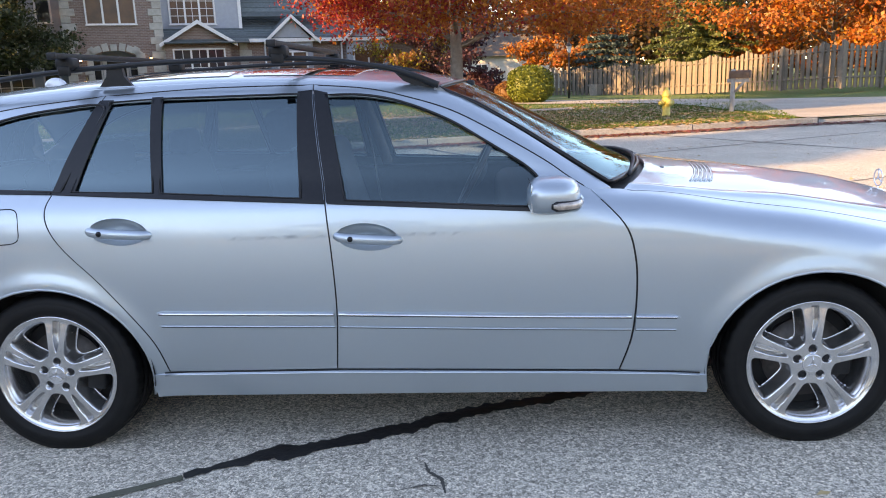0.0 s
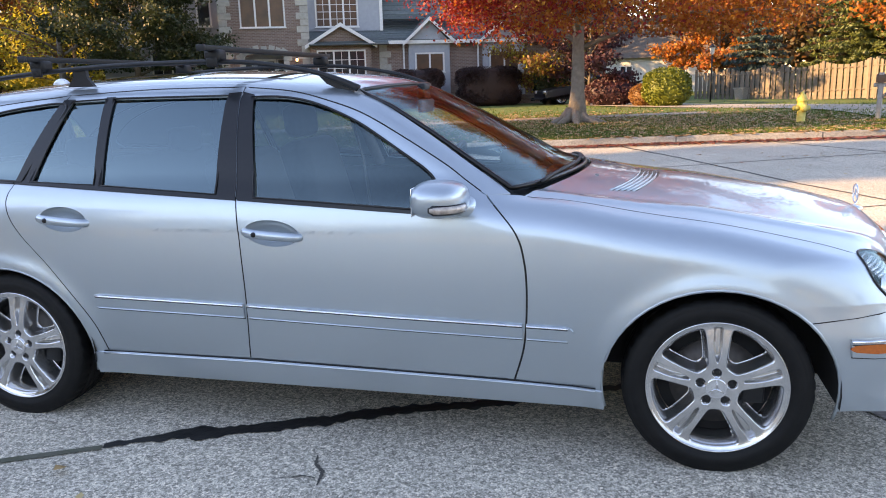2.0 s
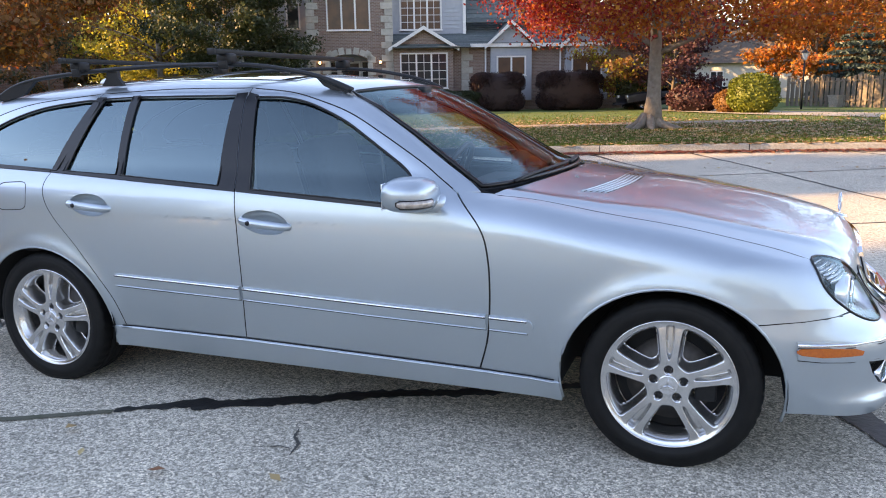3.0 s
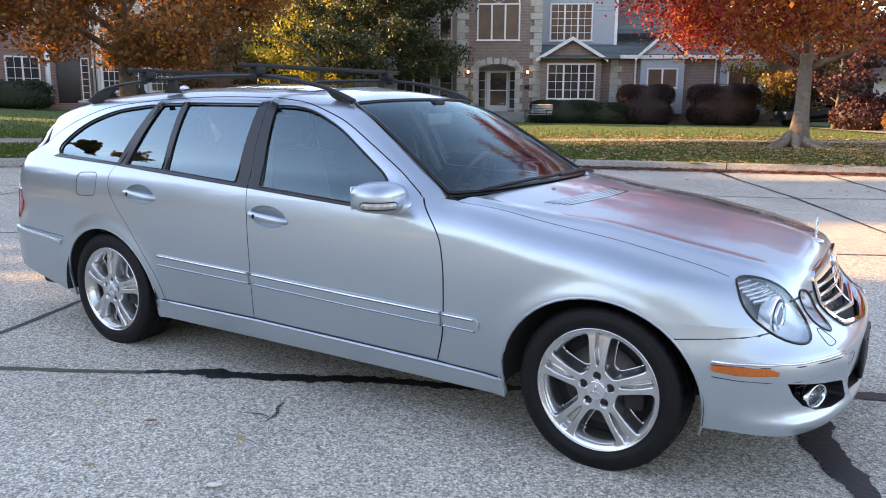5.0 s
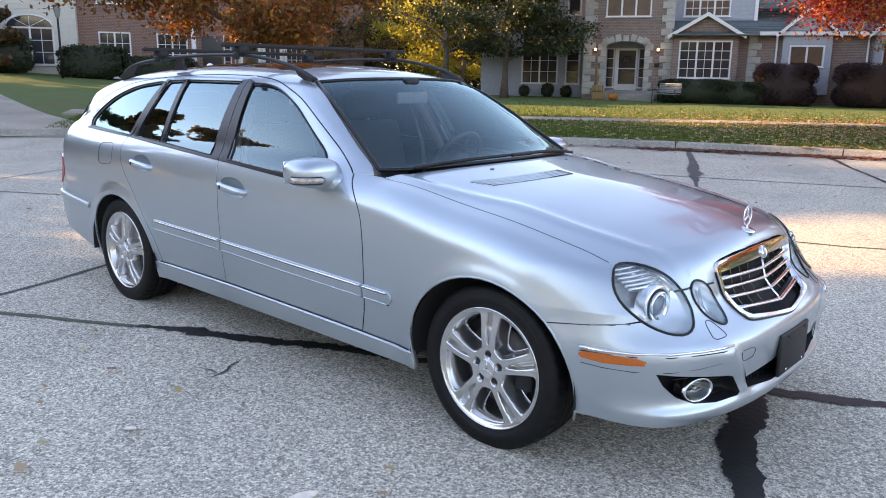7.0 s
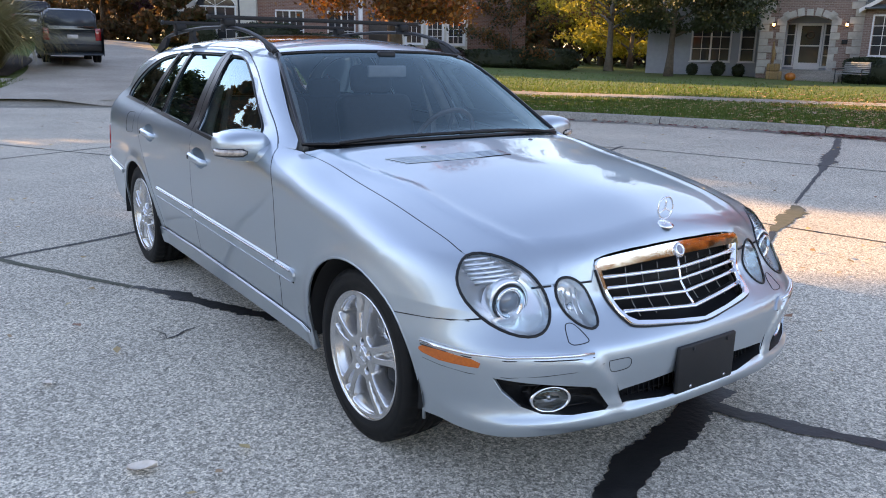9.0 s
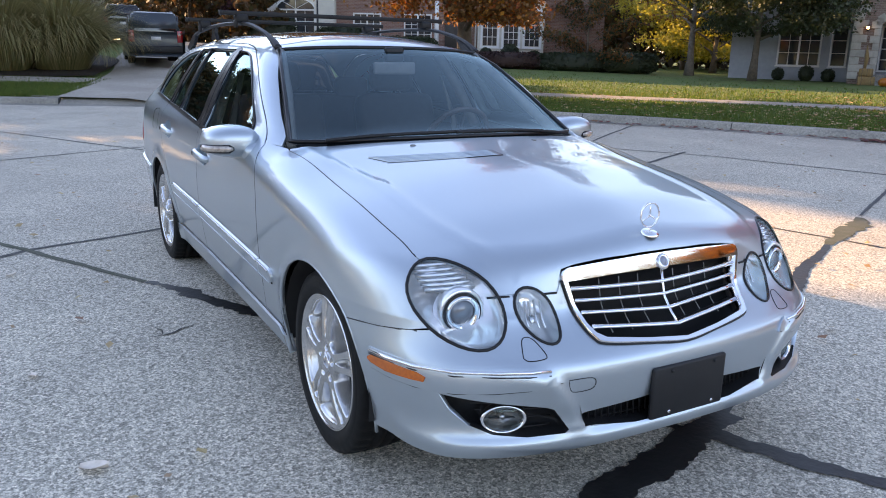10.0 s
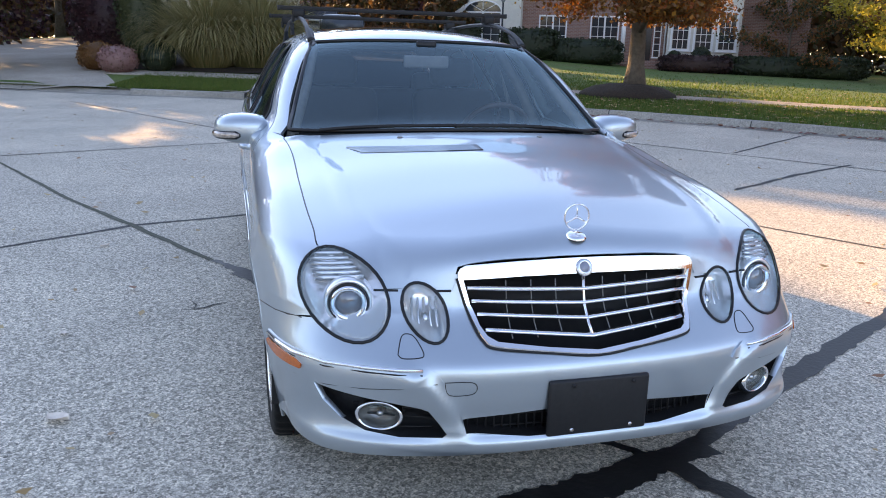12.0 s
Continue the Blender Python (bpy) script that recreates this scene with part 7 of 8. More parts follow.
for k in range(9):
    t = math.pi * (k + 0.5) / 9
    cx, cz = 2.1 - 1.10 * math.cos(t), 2.50 + 0.34 * math.sin(t)
    st = box(-0.145, 0.145, -0.07, 0.12, -0.15, 0.15 + (0.06 if k % 2 else 0), 0.01, 1)
    part("arch_stone", shift(st, Matrix.Translation((cx, 0, cz)) @ pose(0, 0, 0, 0, -(90 - math.degrees(t)) * 0.55, 0)), stone, house, smooth=False)
part("porch_wall", box(0.75, 3.45, 1.3, 1.4, -0.5, 3.2), siding, house, smooth=False)
part("porch_floor", box(0.6, 3.8, -0.5, 1.3, -0.5, 0.22, 0.02), kerb_mat, house, smooth=False)
for k in range(3):
    part("porch_step", box(0.7, 3.7, -0.85 - 0.32 * k, -0.5 - 0.32 * k, -0.6, 0.06 - 0.16 * k, 0.02), kerb_mat, house, smooth=False)
dr = part("front_door", box(1.52, 2.68, 1.24, 1.298, 0.22, 2.40, 0.01), white_paint, house, smooth=False)
part("door_glass", box(1.72, 2.58, 1.225, 1.238, 0.55, 2.28, 0.005), pane_mat, dr, smooth=False)
part("door_rail", box(1.72, 2.58, 1.205, 1.224, 1.32, 1.38, 0.004), white_paint, dr, smooth=False)
part("door_wreath", shift(tube([(0.16 * math.cos(t), 0, 0.16 * math.sin(t)) for t in np.linspace(0, 6.28, 16, endpoint=False)], 0.04, 6, True), Matrix.Translation((2.15, 1.2, 1.85))), tree_brown, dr)
for a in (1.08, 2.76):
    window(house, a, a + 0.36, 0.4, 2.35, 1.298, 1, (0, 3), frame_w=0.05)
for x in (0.60, 3.72):
    sc = part("wall_lantern", box(x - 0.05, x + 0.05, -0.17, -0.07, 2.15, 2.42, 0.015), plastic, house)
    part("lantern_glass", box(x - 0.055, x + 0.055, -0.24, -0.175, 2.22, 2.35, 0.02), lampglow, sc)
part("name_plaque", box(3.58, 3.82, -0.04, -0.004, 1.42, 1.62, 0.01), plastic, house)
window(house, 1.10, 3.20, 3.95, 5.7, 0, 3, (0, 0), True, tree_brown)
# window bay under its own gable
part("wall", box(4.4, 7.5, -0.35, 1.0, -0.5, 2.95), brick, house, smooth=False)
window(house, 4.80, 7.15, 0.95, 2.65, -0.35, 3, (1, 3))
gable(house, 4.35, 7.6, 2.95, -0.35, 1.05, brick, shingle)
lap_siding(house, 4.4, 8.3, 3.4, 8.2, 1.0, siding)
part("wall", box(4.4, 8.3, 1.002, 7, 3.0, 8.2), siding, house, smooth=False)
part("corner_board", box(8.2, 8.36, 0.94, 1.05, 3.3, 8.2), white_paint, house, smooth=False)
window(house, 4.9, 7.0, 4.0, 5.8, 0.97, 3, (1, 4), False, tree_brown)
sr = part("bay_roof", box(4.4, 8.4, 0.6, 1.2, 3.0, 3.1), white_paint, house, smooth=False)
shingled(sr, (4.35, -0.75, 2.95), (8.4, -0.75, 2.95), (8.4, 1.0, 3.75), (4.35, 1.0, 3.75), shingle, 7)
# long wing
part("wall", box(7.5, 18.2, 0.3, 8, -0.5, 3.05), brick, house, smooth=False)
quoins(house, 8.0, 3.0, 0.3, 1)
quoins(house, 18.22, 3.0, 0.3, -1)
wr = part("wing_roof", box(7.4, 18.6, -0.12, -0.02, 2.98, 3.16), white_paint, house, smooth=False)
shingled(wr, (7.4, -0.1, 3.12), (18.6, -0.1, 3.12), (15.6, 4.5, 5.4), (7.4, 4.5, 5.4), shingle, 16)
shingled(wr, (18.6, -0.1, 3.12), (18.6, 8.4, 3.12), (15.6, 4.6, 5.4), (15.6, 4.5, 5.4), shingle, 16)
tall = part("main_roof", box(7.9, 8.3, 1.1, 6.5, 5.0, 5.2), shingle, house, smooth=False)
shingled(tall, (8.35, 0.95, 4.3), (13.6, 0.95, 4.3), (10.6, 5.0, 8.8), (8.35, 5.0, 8.8), shingle, 18)
for x0, x1 in ((9.55, 11.75), (13.6, 15.9)):
    part("wall", box(x0, x1, 0.05, 0.3, 0.2, 3.05), siding, house, smooth=False)
    lap_siding(house, x0, x1, 0.2, 3.0, 0.05, siding)
    window(house, x0 + 0.38, x1 - 0.38, 1.55, 2.45, 0.02, 2, (0, 0), False, tree_brown)
    gable(house, x0 - 0.15, x1 + 0.15, 3.02, 0.02, 1.25, siding, shingle, 2.6)
    part("downpipe", rod((x0 - 0.25, 0.22, 0.0), (x0 - 0.25, 0.22, 3.0), 0.045, n=8), white_paint, house)
# left wing in siding
part("wall", box(-6.0, 0, 2.2, 8, -0.5, 7.4), siding, house, smooth=False)
lap_siding(house, -6.0, 0.0, -0.4, 7.4, 2.2, siding)
window(house, -3.6, -1.7, 0.55, 2.95, 2.17, 2, (1, 3))
window(house, -1.15, -0.5, 0.55, 2.95, 2.17, 1, (0, 3))
window(house, -3.6, -1.9, 4.2, 5.8, 2.17, 2, (1, 3))
window(house, -1.15, -0.55, 4.2, 5.9, 2.17, 1, (0, 0))
lr = part("left_roof", box(-6.3, 0, 1.9, 2.15, 7.3, 7.45), white_paint, house, smooth=False)
shingled(lr, (-6.3, 1.9, 7.4), (0.2, 1.9, 7.4), (0.2, 5.0, 9.6), (-6.3, 5.0, 9.6), shingle, 10)


def at_house(x, y):
    c, s = math.cos(radians(HT)), math.sin(radians(HT))
    return (HX + c * x - s * y, HY + s * x + c * y)


# clipped hedges before the house
for x, w, h, mt, nm, lb in ((5.6, 1.7, 1.15, lm_hedge, "green_hedge", "low rounded dark green hedge before brick house"), (7.6, 1.2, 1.05, lm_hedge, "green_hedge", "low rounded dark green hedge before brick house"), (9.6, 1.34, 1.95, lm_wine, "wine_hedge", "tall clipped wine-red hedge before brick house"), (13.4, 1.62, 2.0, lm_wine, "wine_hedge", "tall clipped wine-red hedge before brick house")):
    hx, hy = at_house(x, -1.6)
    b = bush(nm, lb, (hx, hy), w, 0.95, h, mt, 26000, 0.065, int(x * 7), 0.42)
    b.rotation_euler[2] = radians(HT)
for x, r in ((-3.3, 0.28), (-2.0, 0.35), (-1.0, 0.30)):
    hx, hy = at_house(x, 1.2)
    bush("foundation_shrub", "small dark shrub below house window", (hx, hy), r, r, r * 2.2, lm_hedge, 500, 0.08, int(50 + x * 3), 0.9, group="shrubs below the window")

# garden bench, pumpkins, parcel box
bx, by = at_house(4.3, -3.5)
bench = thing("garden_bench", "grey metal garden bench on the lawn", "bench", (bx, by, land(bx, by)), HT - 32)
mt = surface("grey_metal", (0.25, 0.26, 0.26), (0.32, 0.32, 0.32), 20, 0.5, 0.6)
for i in range(5):
    part("seat_slat", box(-0.6, 0.6, -0.25 + 0.1 * i, -0.17 + 0.1 * i, 0.43, 0.455, 0.005), mt, bench)
for i in range(6):
    part("back_slat", box(-0.6, 0.6, 0.27 + 0.015 * i, 0.285 + 0.015 * i, 0.50 + 0.075 * i, 0.56 + 0.075 * i, 0.004), mt, bench)
for x in (-0.6, 0.6):
    for y, z in ((-0.25, 0.62), (0.28, 0.95)):
        part("leg", rod((x, y, 0), (x, y + (0.08 if y > 0 else 0), z), 0.018, n=8), plastic, bench)
    part("arm", rod((x, -0.27, 0.62), (x, 0.32, 0.66), 0.02, n=8), plastic, bench)
orange = surface("pumpkin_skin", (0.50, 0.15, 0.015), (0.40, 0.10, 0.012), 10, 0.45)


def pumpkin(x, y, r, z=None):
    t = thing("pumpkin", "round orange pumpkin before the porch", "pumpkin", (x, y, (land(x, y) if z is None else z)))
    bm = bmesh.new()
    bmesh.ops.create_uvsphere(bm, u_segments=32, v_segments=14, radius=1)
    for v in bm.verts:
        a = math.atan2(v.co.y, v.co.x)
        f = 1 - 0.08 * abs(math.cos(4 * a)) if abs(v.co.z) < 0.98 else 0.85
        v.co = (v.co.x * r * f, v.co.y * r * f, v.co.z * r * 0.8 + r * 0.78)
    part("rind", bm, orange, t)
    part("stalk", rod((0, 0, r * 1.4), (0.03, 0, r * 1.85), r * 0.16, r * 0.1, 6), bark, t)


pumpkin(*at_house(1.75, -1.9), 0.24)
px_, py_ = at_house(0.95, -1.2)
straw = thing("straw_bale", "pale straw bales stacked by the porch step", "bale", (px_, py_, land(px_, py_)), HT)
straw_mat = surface("straw", (0.36, 0.23, 0.10), (0.24, 0.145, 0.06), 30, 0.9, bump=0.02, bscale=60)
for x0, x1, z0, z1, tn in ((-0.34, 0.36, 0.0, 0.40, 6), (-0.30, 0.22, 0.40, 0.74, -8)):
    part("bale", shift(box(x0, x1, -0.2, 0.2, z0, z1, 0.05), pose(0, 0, 0, 0, 0, tn)), straw_mat, straw)
    for x in (x0 + 0.16, x1 - 0.16):
        part("twine", shift(box(x - 0.008, x + 0.008, -0.208, 0.208, z0 + 0.01, z1 + 0.006, 0.003), pose(0, 0, 0, 0, 0, tn)), bark, straw)
part("corn_stalk", tube([(-0.12, 0.1, 0.72), (-0.10, 0.15, 1.2), (-0.16, 0.2, 1.75)], [0.05, 0.09, 0.02], 7), straw_mat, straw)

# second house behind the oak
H2X, H2Y, H2T = -39.5, 11.5, 60.0
house2 = thing("house", "red brick house with cream bays and white windows", "house", (H2X, H2Y, 0.95), H2T)
part("wall", box(0, 19, 0.5, 8, -0.8, 6.4), red_brick, house2, smooth=False)
part("wall", box(0.0, 4.2, -0.2, 0.498, -0.8, 5.6), white_siding, house2, smooth=False)
lap_siding(house2, 0.0, 4.2, -0.6, 5.6, -0.2, white_siding)
window(house2, 1.1, 3.1, 0.7, 2.4, -0.23, 2, (1, 2), True)
gable(house2, 0, 4.2, 5.6, -0.2, 1.9, white_siding, brown_roof, 6)
for x0, x1 in ((5.2, 6.6), (8.0, 9.4)):
    window(house2, x0, x1, 0.8, 2.3, 0.5, 2, (1, 2))
    window(house2, x0, x1, 3.8, 5.3, 0.5, 2, (1, 2))
part("wall", box(12.0, 15.6, -0.25, 0.498, -0.8, 6.0), white_siding, house2, smooth=False)
lap_siding(house2, 12.0, 15.6, -0.6, 6.0, -0.25, white_siding)
for i, (x0, z1) in enumerate(((12.25, 3.1), (13.4, 2.6), (14.55, 2.6))):
    window(house2, x0, x0 + 0.8, 0.75, z1, -0.28, 1, (2, 4), frame_w=0.11)
    window(house2, x0, x0 + 0.8, 3.9, 5.4, -0.28, 1, (2, 3), frame_w=0.11)
d2 = part("front_door", box(10.2, 11.2, 0.40, 0.49, 0.1, 2.3, 0.01), door_dark, house2)
window(house2, 11.35, 11.65, 0.3, 2.3, 0.5, 1, (0, 5), frame_w=0.05)
part("porch_floor", box(9.7, 11.9, -0.9, 0.5, -0.8, 0.1, 0.02), red_brick, house2, smooth=False)
for k in range(3):
    part("porch_step", box(9.9, 11.7, -1.2 - 0.3 * k, -0.9 - 0.3 * k, -0.8, -0.08 - 0.18 * k, 0.01), red_brick, house2, smooth=False)
part("column", rod((9.75, -0.7, 0.1), (9.75, -0.7, 3.0), 0.12, 0.11, 12), white_paint, house2)
part("downpipe", rod((11.9, 0.42, -0.5), (11.9, 0.42, 6.0), 0.05, n=8), white_paint, house2)
r2 = part("main_roof", box(-0.3, 19.3, 0.1, 0.3, 6.3, 6.45), white_paint, house2, smooth=False)
shingled(r2, (-0.3, 0.1, 6.4), (19.3, 0.1, 6.4), (17, 4.5, 8.2), (2, 4.5, 8.2), brown_roof, 12)


def at2(x, y):
    c, s = math.cos(radians(H2T)), math.sin(radians(H2T))
    return (H2X + c * x - s * y, H2Y + s * x + c * y)


for x, y, rx, h, sd in ((12.4, -1.3, 0.42, 1.0, 1), (13.7, -1.5, 0.55, 1.25, 2), (15.0, -1.3, 0.5, 0.95, 3)):
    bush("round_shrub", "clipped round dark green shrub", at2(x, y), rx, rx, h, lm_hedge, 1200, 0.09, 70 + sd, 1.0, group="round shrubs below the bay")
for x, y, rx, h, sd in ((8.0, -1.8, 1.9, 1.3, 4), (13.5, -2.4, 1.9, 0.85, 5), (16.8, -2.4, 2.0, 0.95, 6), (19.6, -2.2, 1.8, 1.1, 7), (5.0, -1.8, 1.6, 1.6, 8), (1.0, -1.8, 1.4, 1.8, 9)):
    b = bush("house_hedge", "dark clipped hedge along brick house", at2(x, y), rx, 0.8, h, lm_hedge if sd != 5 else lm_wine, 3600, 0.11, 80 + sd, 0.55, group="hedges along the house")
    b.rotation_euler[2] = radians(H2T)

# far houses to close the view
for x, y, w, h, tn, mt in ((3.5, 68, 9, 3.0, -8, white_siding), (-7, 74, 12, 5.5, 10, siding)):
    hs3 = thing("house", "far pale house with brown roof among trees", "house", (x, y, 0.2), tn)
    part("wall", box(-w / 2, w / 2, 0, 7, -0.5, h), mt, hs3, smooth=False)
    rf = part("roof", prism([(-0.6, h - 0.1), (7.6, h - 0.1), (3.5, h + 3.0)], -w / 2 - 0.4, w / 2 + 0.4, "yz"), brown_roof, hs3, smooth=False)
    for k in (-0.3, 0.2):
        window(hs3, k * w - 0.5, k * w + 0.5, 1.0, 2.2, 0, 2)


# ---- fence, street furniture, far cars, grasses, fallen leaves ----
fence_wood = vary(surface("weathered_fence_wood", (0.19, 0.15, 0.115), (0.14, 0.115, 0.088), 6, 0.9, bump=0.004, bscale=40), 0.22)
fence = thing("fence", "weathered wooden board fence with scalloped top", "fence")
run = [(4.8, 43.5, 0.0), (8.5, 38.9, 0.12), (11.7, 34.9, 0.27), (14.05, 27.0, 0.53), (18.2, 29.4, 0.42), (24.0, 33.0, 0.5), (30.0, 36.5, 0.6)]
boards = {}
for (xa, ya, za), (xb, yb, zb) in zip(run, run[1:]):
    ln = math.hypot(xb - xa, yb - ya)
    tn = math.degrees(math.atan2(yb - ya, xb - xa))
    n = int(ln / 0.165)
    for i in range(n):
        f = (i + 0.5) / n
        ph = (f * ln / 2.4) % 1.0
        h = round(1.78 - 0.20 * (1 - (2 * ph - 1) ** 2), 2)
        if h not in boards:
            bm = box(-0.07, 0.07, -0.011, 0.011, 0, h)
            for v in bm.verts:
                if v.co.z > 0.1 and abs(v.co.x) > 0.06:
                    v.co.z -= 0.035
            boards[h] = mesh_of("board", bm, fence_wood, False)
        o = new("board", boards[h])
        o.parent = fence
        side = 0.03 if i % 2 else -0.03
        x, y = xa + (xb - xa) * f, ya + (yb - ya) * f
        o.matrix_basis = pose(x, y, za + (zb - za) * f - 0.05, 0, 0, tn) @ Matrix.Translation((0, side, 0))
    for k in range(int(ln / 2.4) + 1):
        f = min(1, k * 2.4 / ln)
        o = part("post", shift(box(-0.05, 0.05, -0.05, 0.05, -0.1, 1.72), pose(xa + (xb - xa) * f, ya + (yb - ya) * f, za + (zb - za) * f, 0, 0, tn)), fence_wood, fence, smooth=False)
    for z in (0.35, 1.35):
        part("rail", shift(tube([(0, 0, z), (ln, 0, z + zb - za)], 0.035, 4), pose(xa, ya, za, 0, 0, tn)), fence_wood, fence, smooth=False)

# hydrant
hx, hy = 5.35, 17.9
yel = surface("hydrant_yellow", (0.62, 0.50, 0.13), (0.52, 0.40, 0.09), 12, 0.5, bump=0.002, bscale=60)
hyd = thing("fire_hydrant", "faded yellow cast-iron fire hydrant on leafy grass", "hydrant", (hx, hy, land(hx, hy) - 0.02))
part("barrel", lathe([(0.001, 0.0), (0.15, 0.0), (0.15, 0.05), (0.105, 0.06), (0.10, 0.42), (0.125, 0.44), (0.125, 0.48), (0.115, 0.50), (0.112, 0.56), (0.13, 0.57), (0.13, 0.61), (0.11, 0.62)], 28, "z"), yel, hyd)
part("bonnet", lathe([(0.115, 0.62), (0.105, 0.68), (0.075, 0.735), (0.045, 0.755), (0.04, 0.80), (0.001, 0.81)], 28, "z"), yel, hyd)
for a, r in ((20, 0.065), (200, 0.065), (-70, 0.085)):
    m = pose(0, 0, 0.40, 0, 0, a)
    nz = part("nozzle", shift(rod((0.08, 0, 0), (0.19, 0, 0), r, r, 16), m), yel, hyd)
    part("nozzle_cap", shift(rod((0.19, 0, 0), (0.215, 0, 0), r * 1.08, r * 0.9, 8), m), surface("hydrant_cap", (0.5, 0.42, 0.12), None, 12, 0.5), nz)

# mailbox
mx, my = 7.35, 18.7
mail = thing("mailbox", "worn brown mailbox on grey wooden post", "mailbox", (mx, my, land(mx, my) - 0.02), 62)
grey_wood = surface("grey_wood", (0.28, 0.27, 0.26), (0.36, 0.34, 0.32), 12, 0.85, bump=0.003, bscale=50)
part("post", box(-0.055, 0.055, -0.055, 0.055, 0, 1.22, 0.01), grey_wood, mail)
part("arm", box(-0.05, 0.05, -0.42, 0.16, 0.86, 0.96, 0.01), grey_wood, mail)
part("brace", shift(box(-0.04, 0.04, -0.03, 0.03, 0, 0.40), Matrix.Translation((0, -0.06, 0.60)) @ pose(0, 0, 0, 40, 0, 0)), grey_wood, mail)
prof = [(-0.10, 0.97), (0.10, 0.97), (0.10, 1.08)] + [(0.10 * math.cos(t), 1.08 + 0.10 * math.sin(t)) for t in np.linspace(0.2, math.pi - 0.2, 9)] + [(-0.10, 1.08)]
bxm = part("box", prism(prof, -0.46, 0.10), surface("mailbox_brown", (0.10, 0.050, 0.028), (0.17, 0.09, 0.05), 9, 0.6), mail, smooth=False)
part("door", prism([(u * 1.03, 0.97 + (v - 0.97) * 1.02) for u, v in prof], -0.452, -0.441), surface("mailbox_door", (0.05, 0.045, 0.04), None, 9, 0.5), bxm, smooth=False)
part("number_strip", box(0.056, 0.060, -0.035, 0.035, 0.30, 0.72), surface("green_strip", (0.03, 0.16, 0.12), None, 20, 0.5), mail)

# lamp post by the bush
lx, ly = 4.95, 36.7
lp = thing("lamp_post", "thin dark garden lamp post with glass lantern", "street lamp", (lx, ly, land(lx, ly) - 0.02))
part("pole", rod((0, 0, 0), (0, 0, 2.25), 0.045, 0.035, 10), plastic, lp)
part("lantern", lathe([(0.04, 2.25), (0.09, 2.30), (0.14, 2.58), (0.15, 2.60), (0.02, 2.74), (0.001, 2.80)], 6, "z"), surface("lantern_glass", (0.6, 0.6, 0.58), None, 10, 0.2, coat=1.0), lp, smooth=False)
part("lantern_cap", lathe([(0.17, 2.59), (0.16, 2.62), (0.03, 2.76), (0.001, 2.84)], 6, "z"), plastic, lp, smooth=False)
planter = thing("planter", "pale square planter against wooden fence", "planter", (6.9, 40.6, land(6.9, 40.6) - 0.02))
part("pot", lathe([(0.001, 0), (0.34, 0), (0.42, 0.55), (0.46, 0.55), (0.46, 0.62), (0.36, 0.62), (0.34, 0.5), (0.001, 0.5)], 4, "z"), kerb_mat, planter, smooth=False)


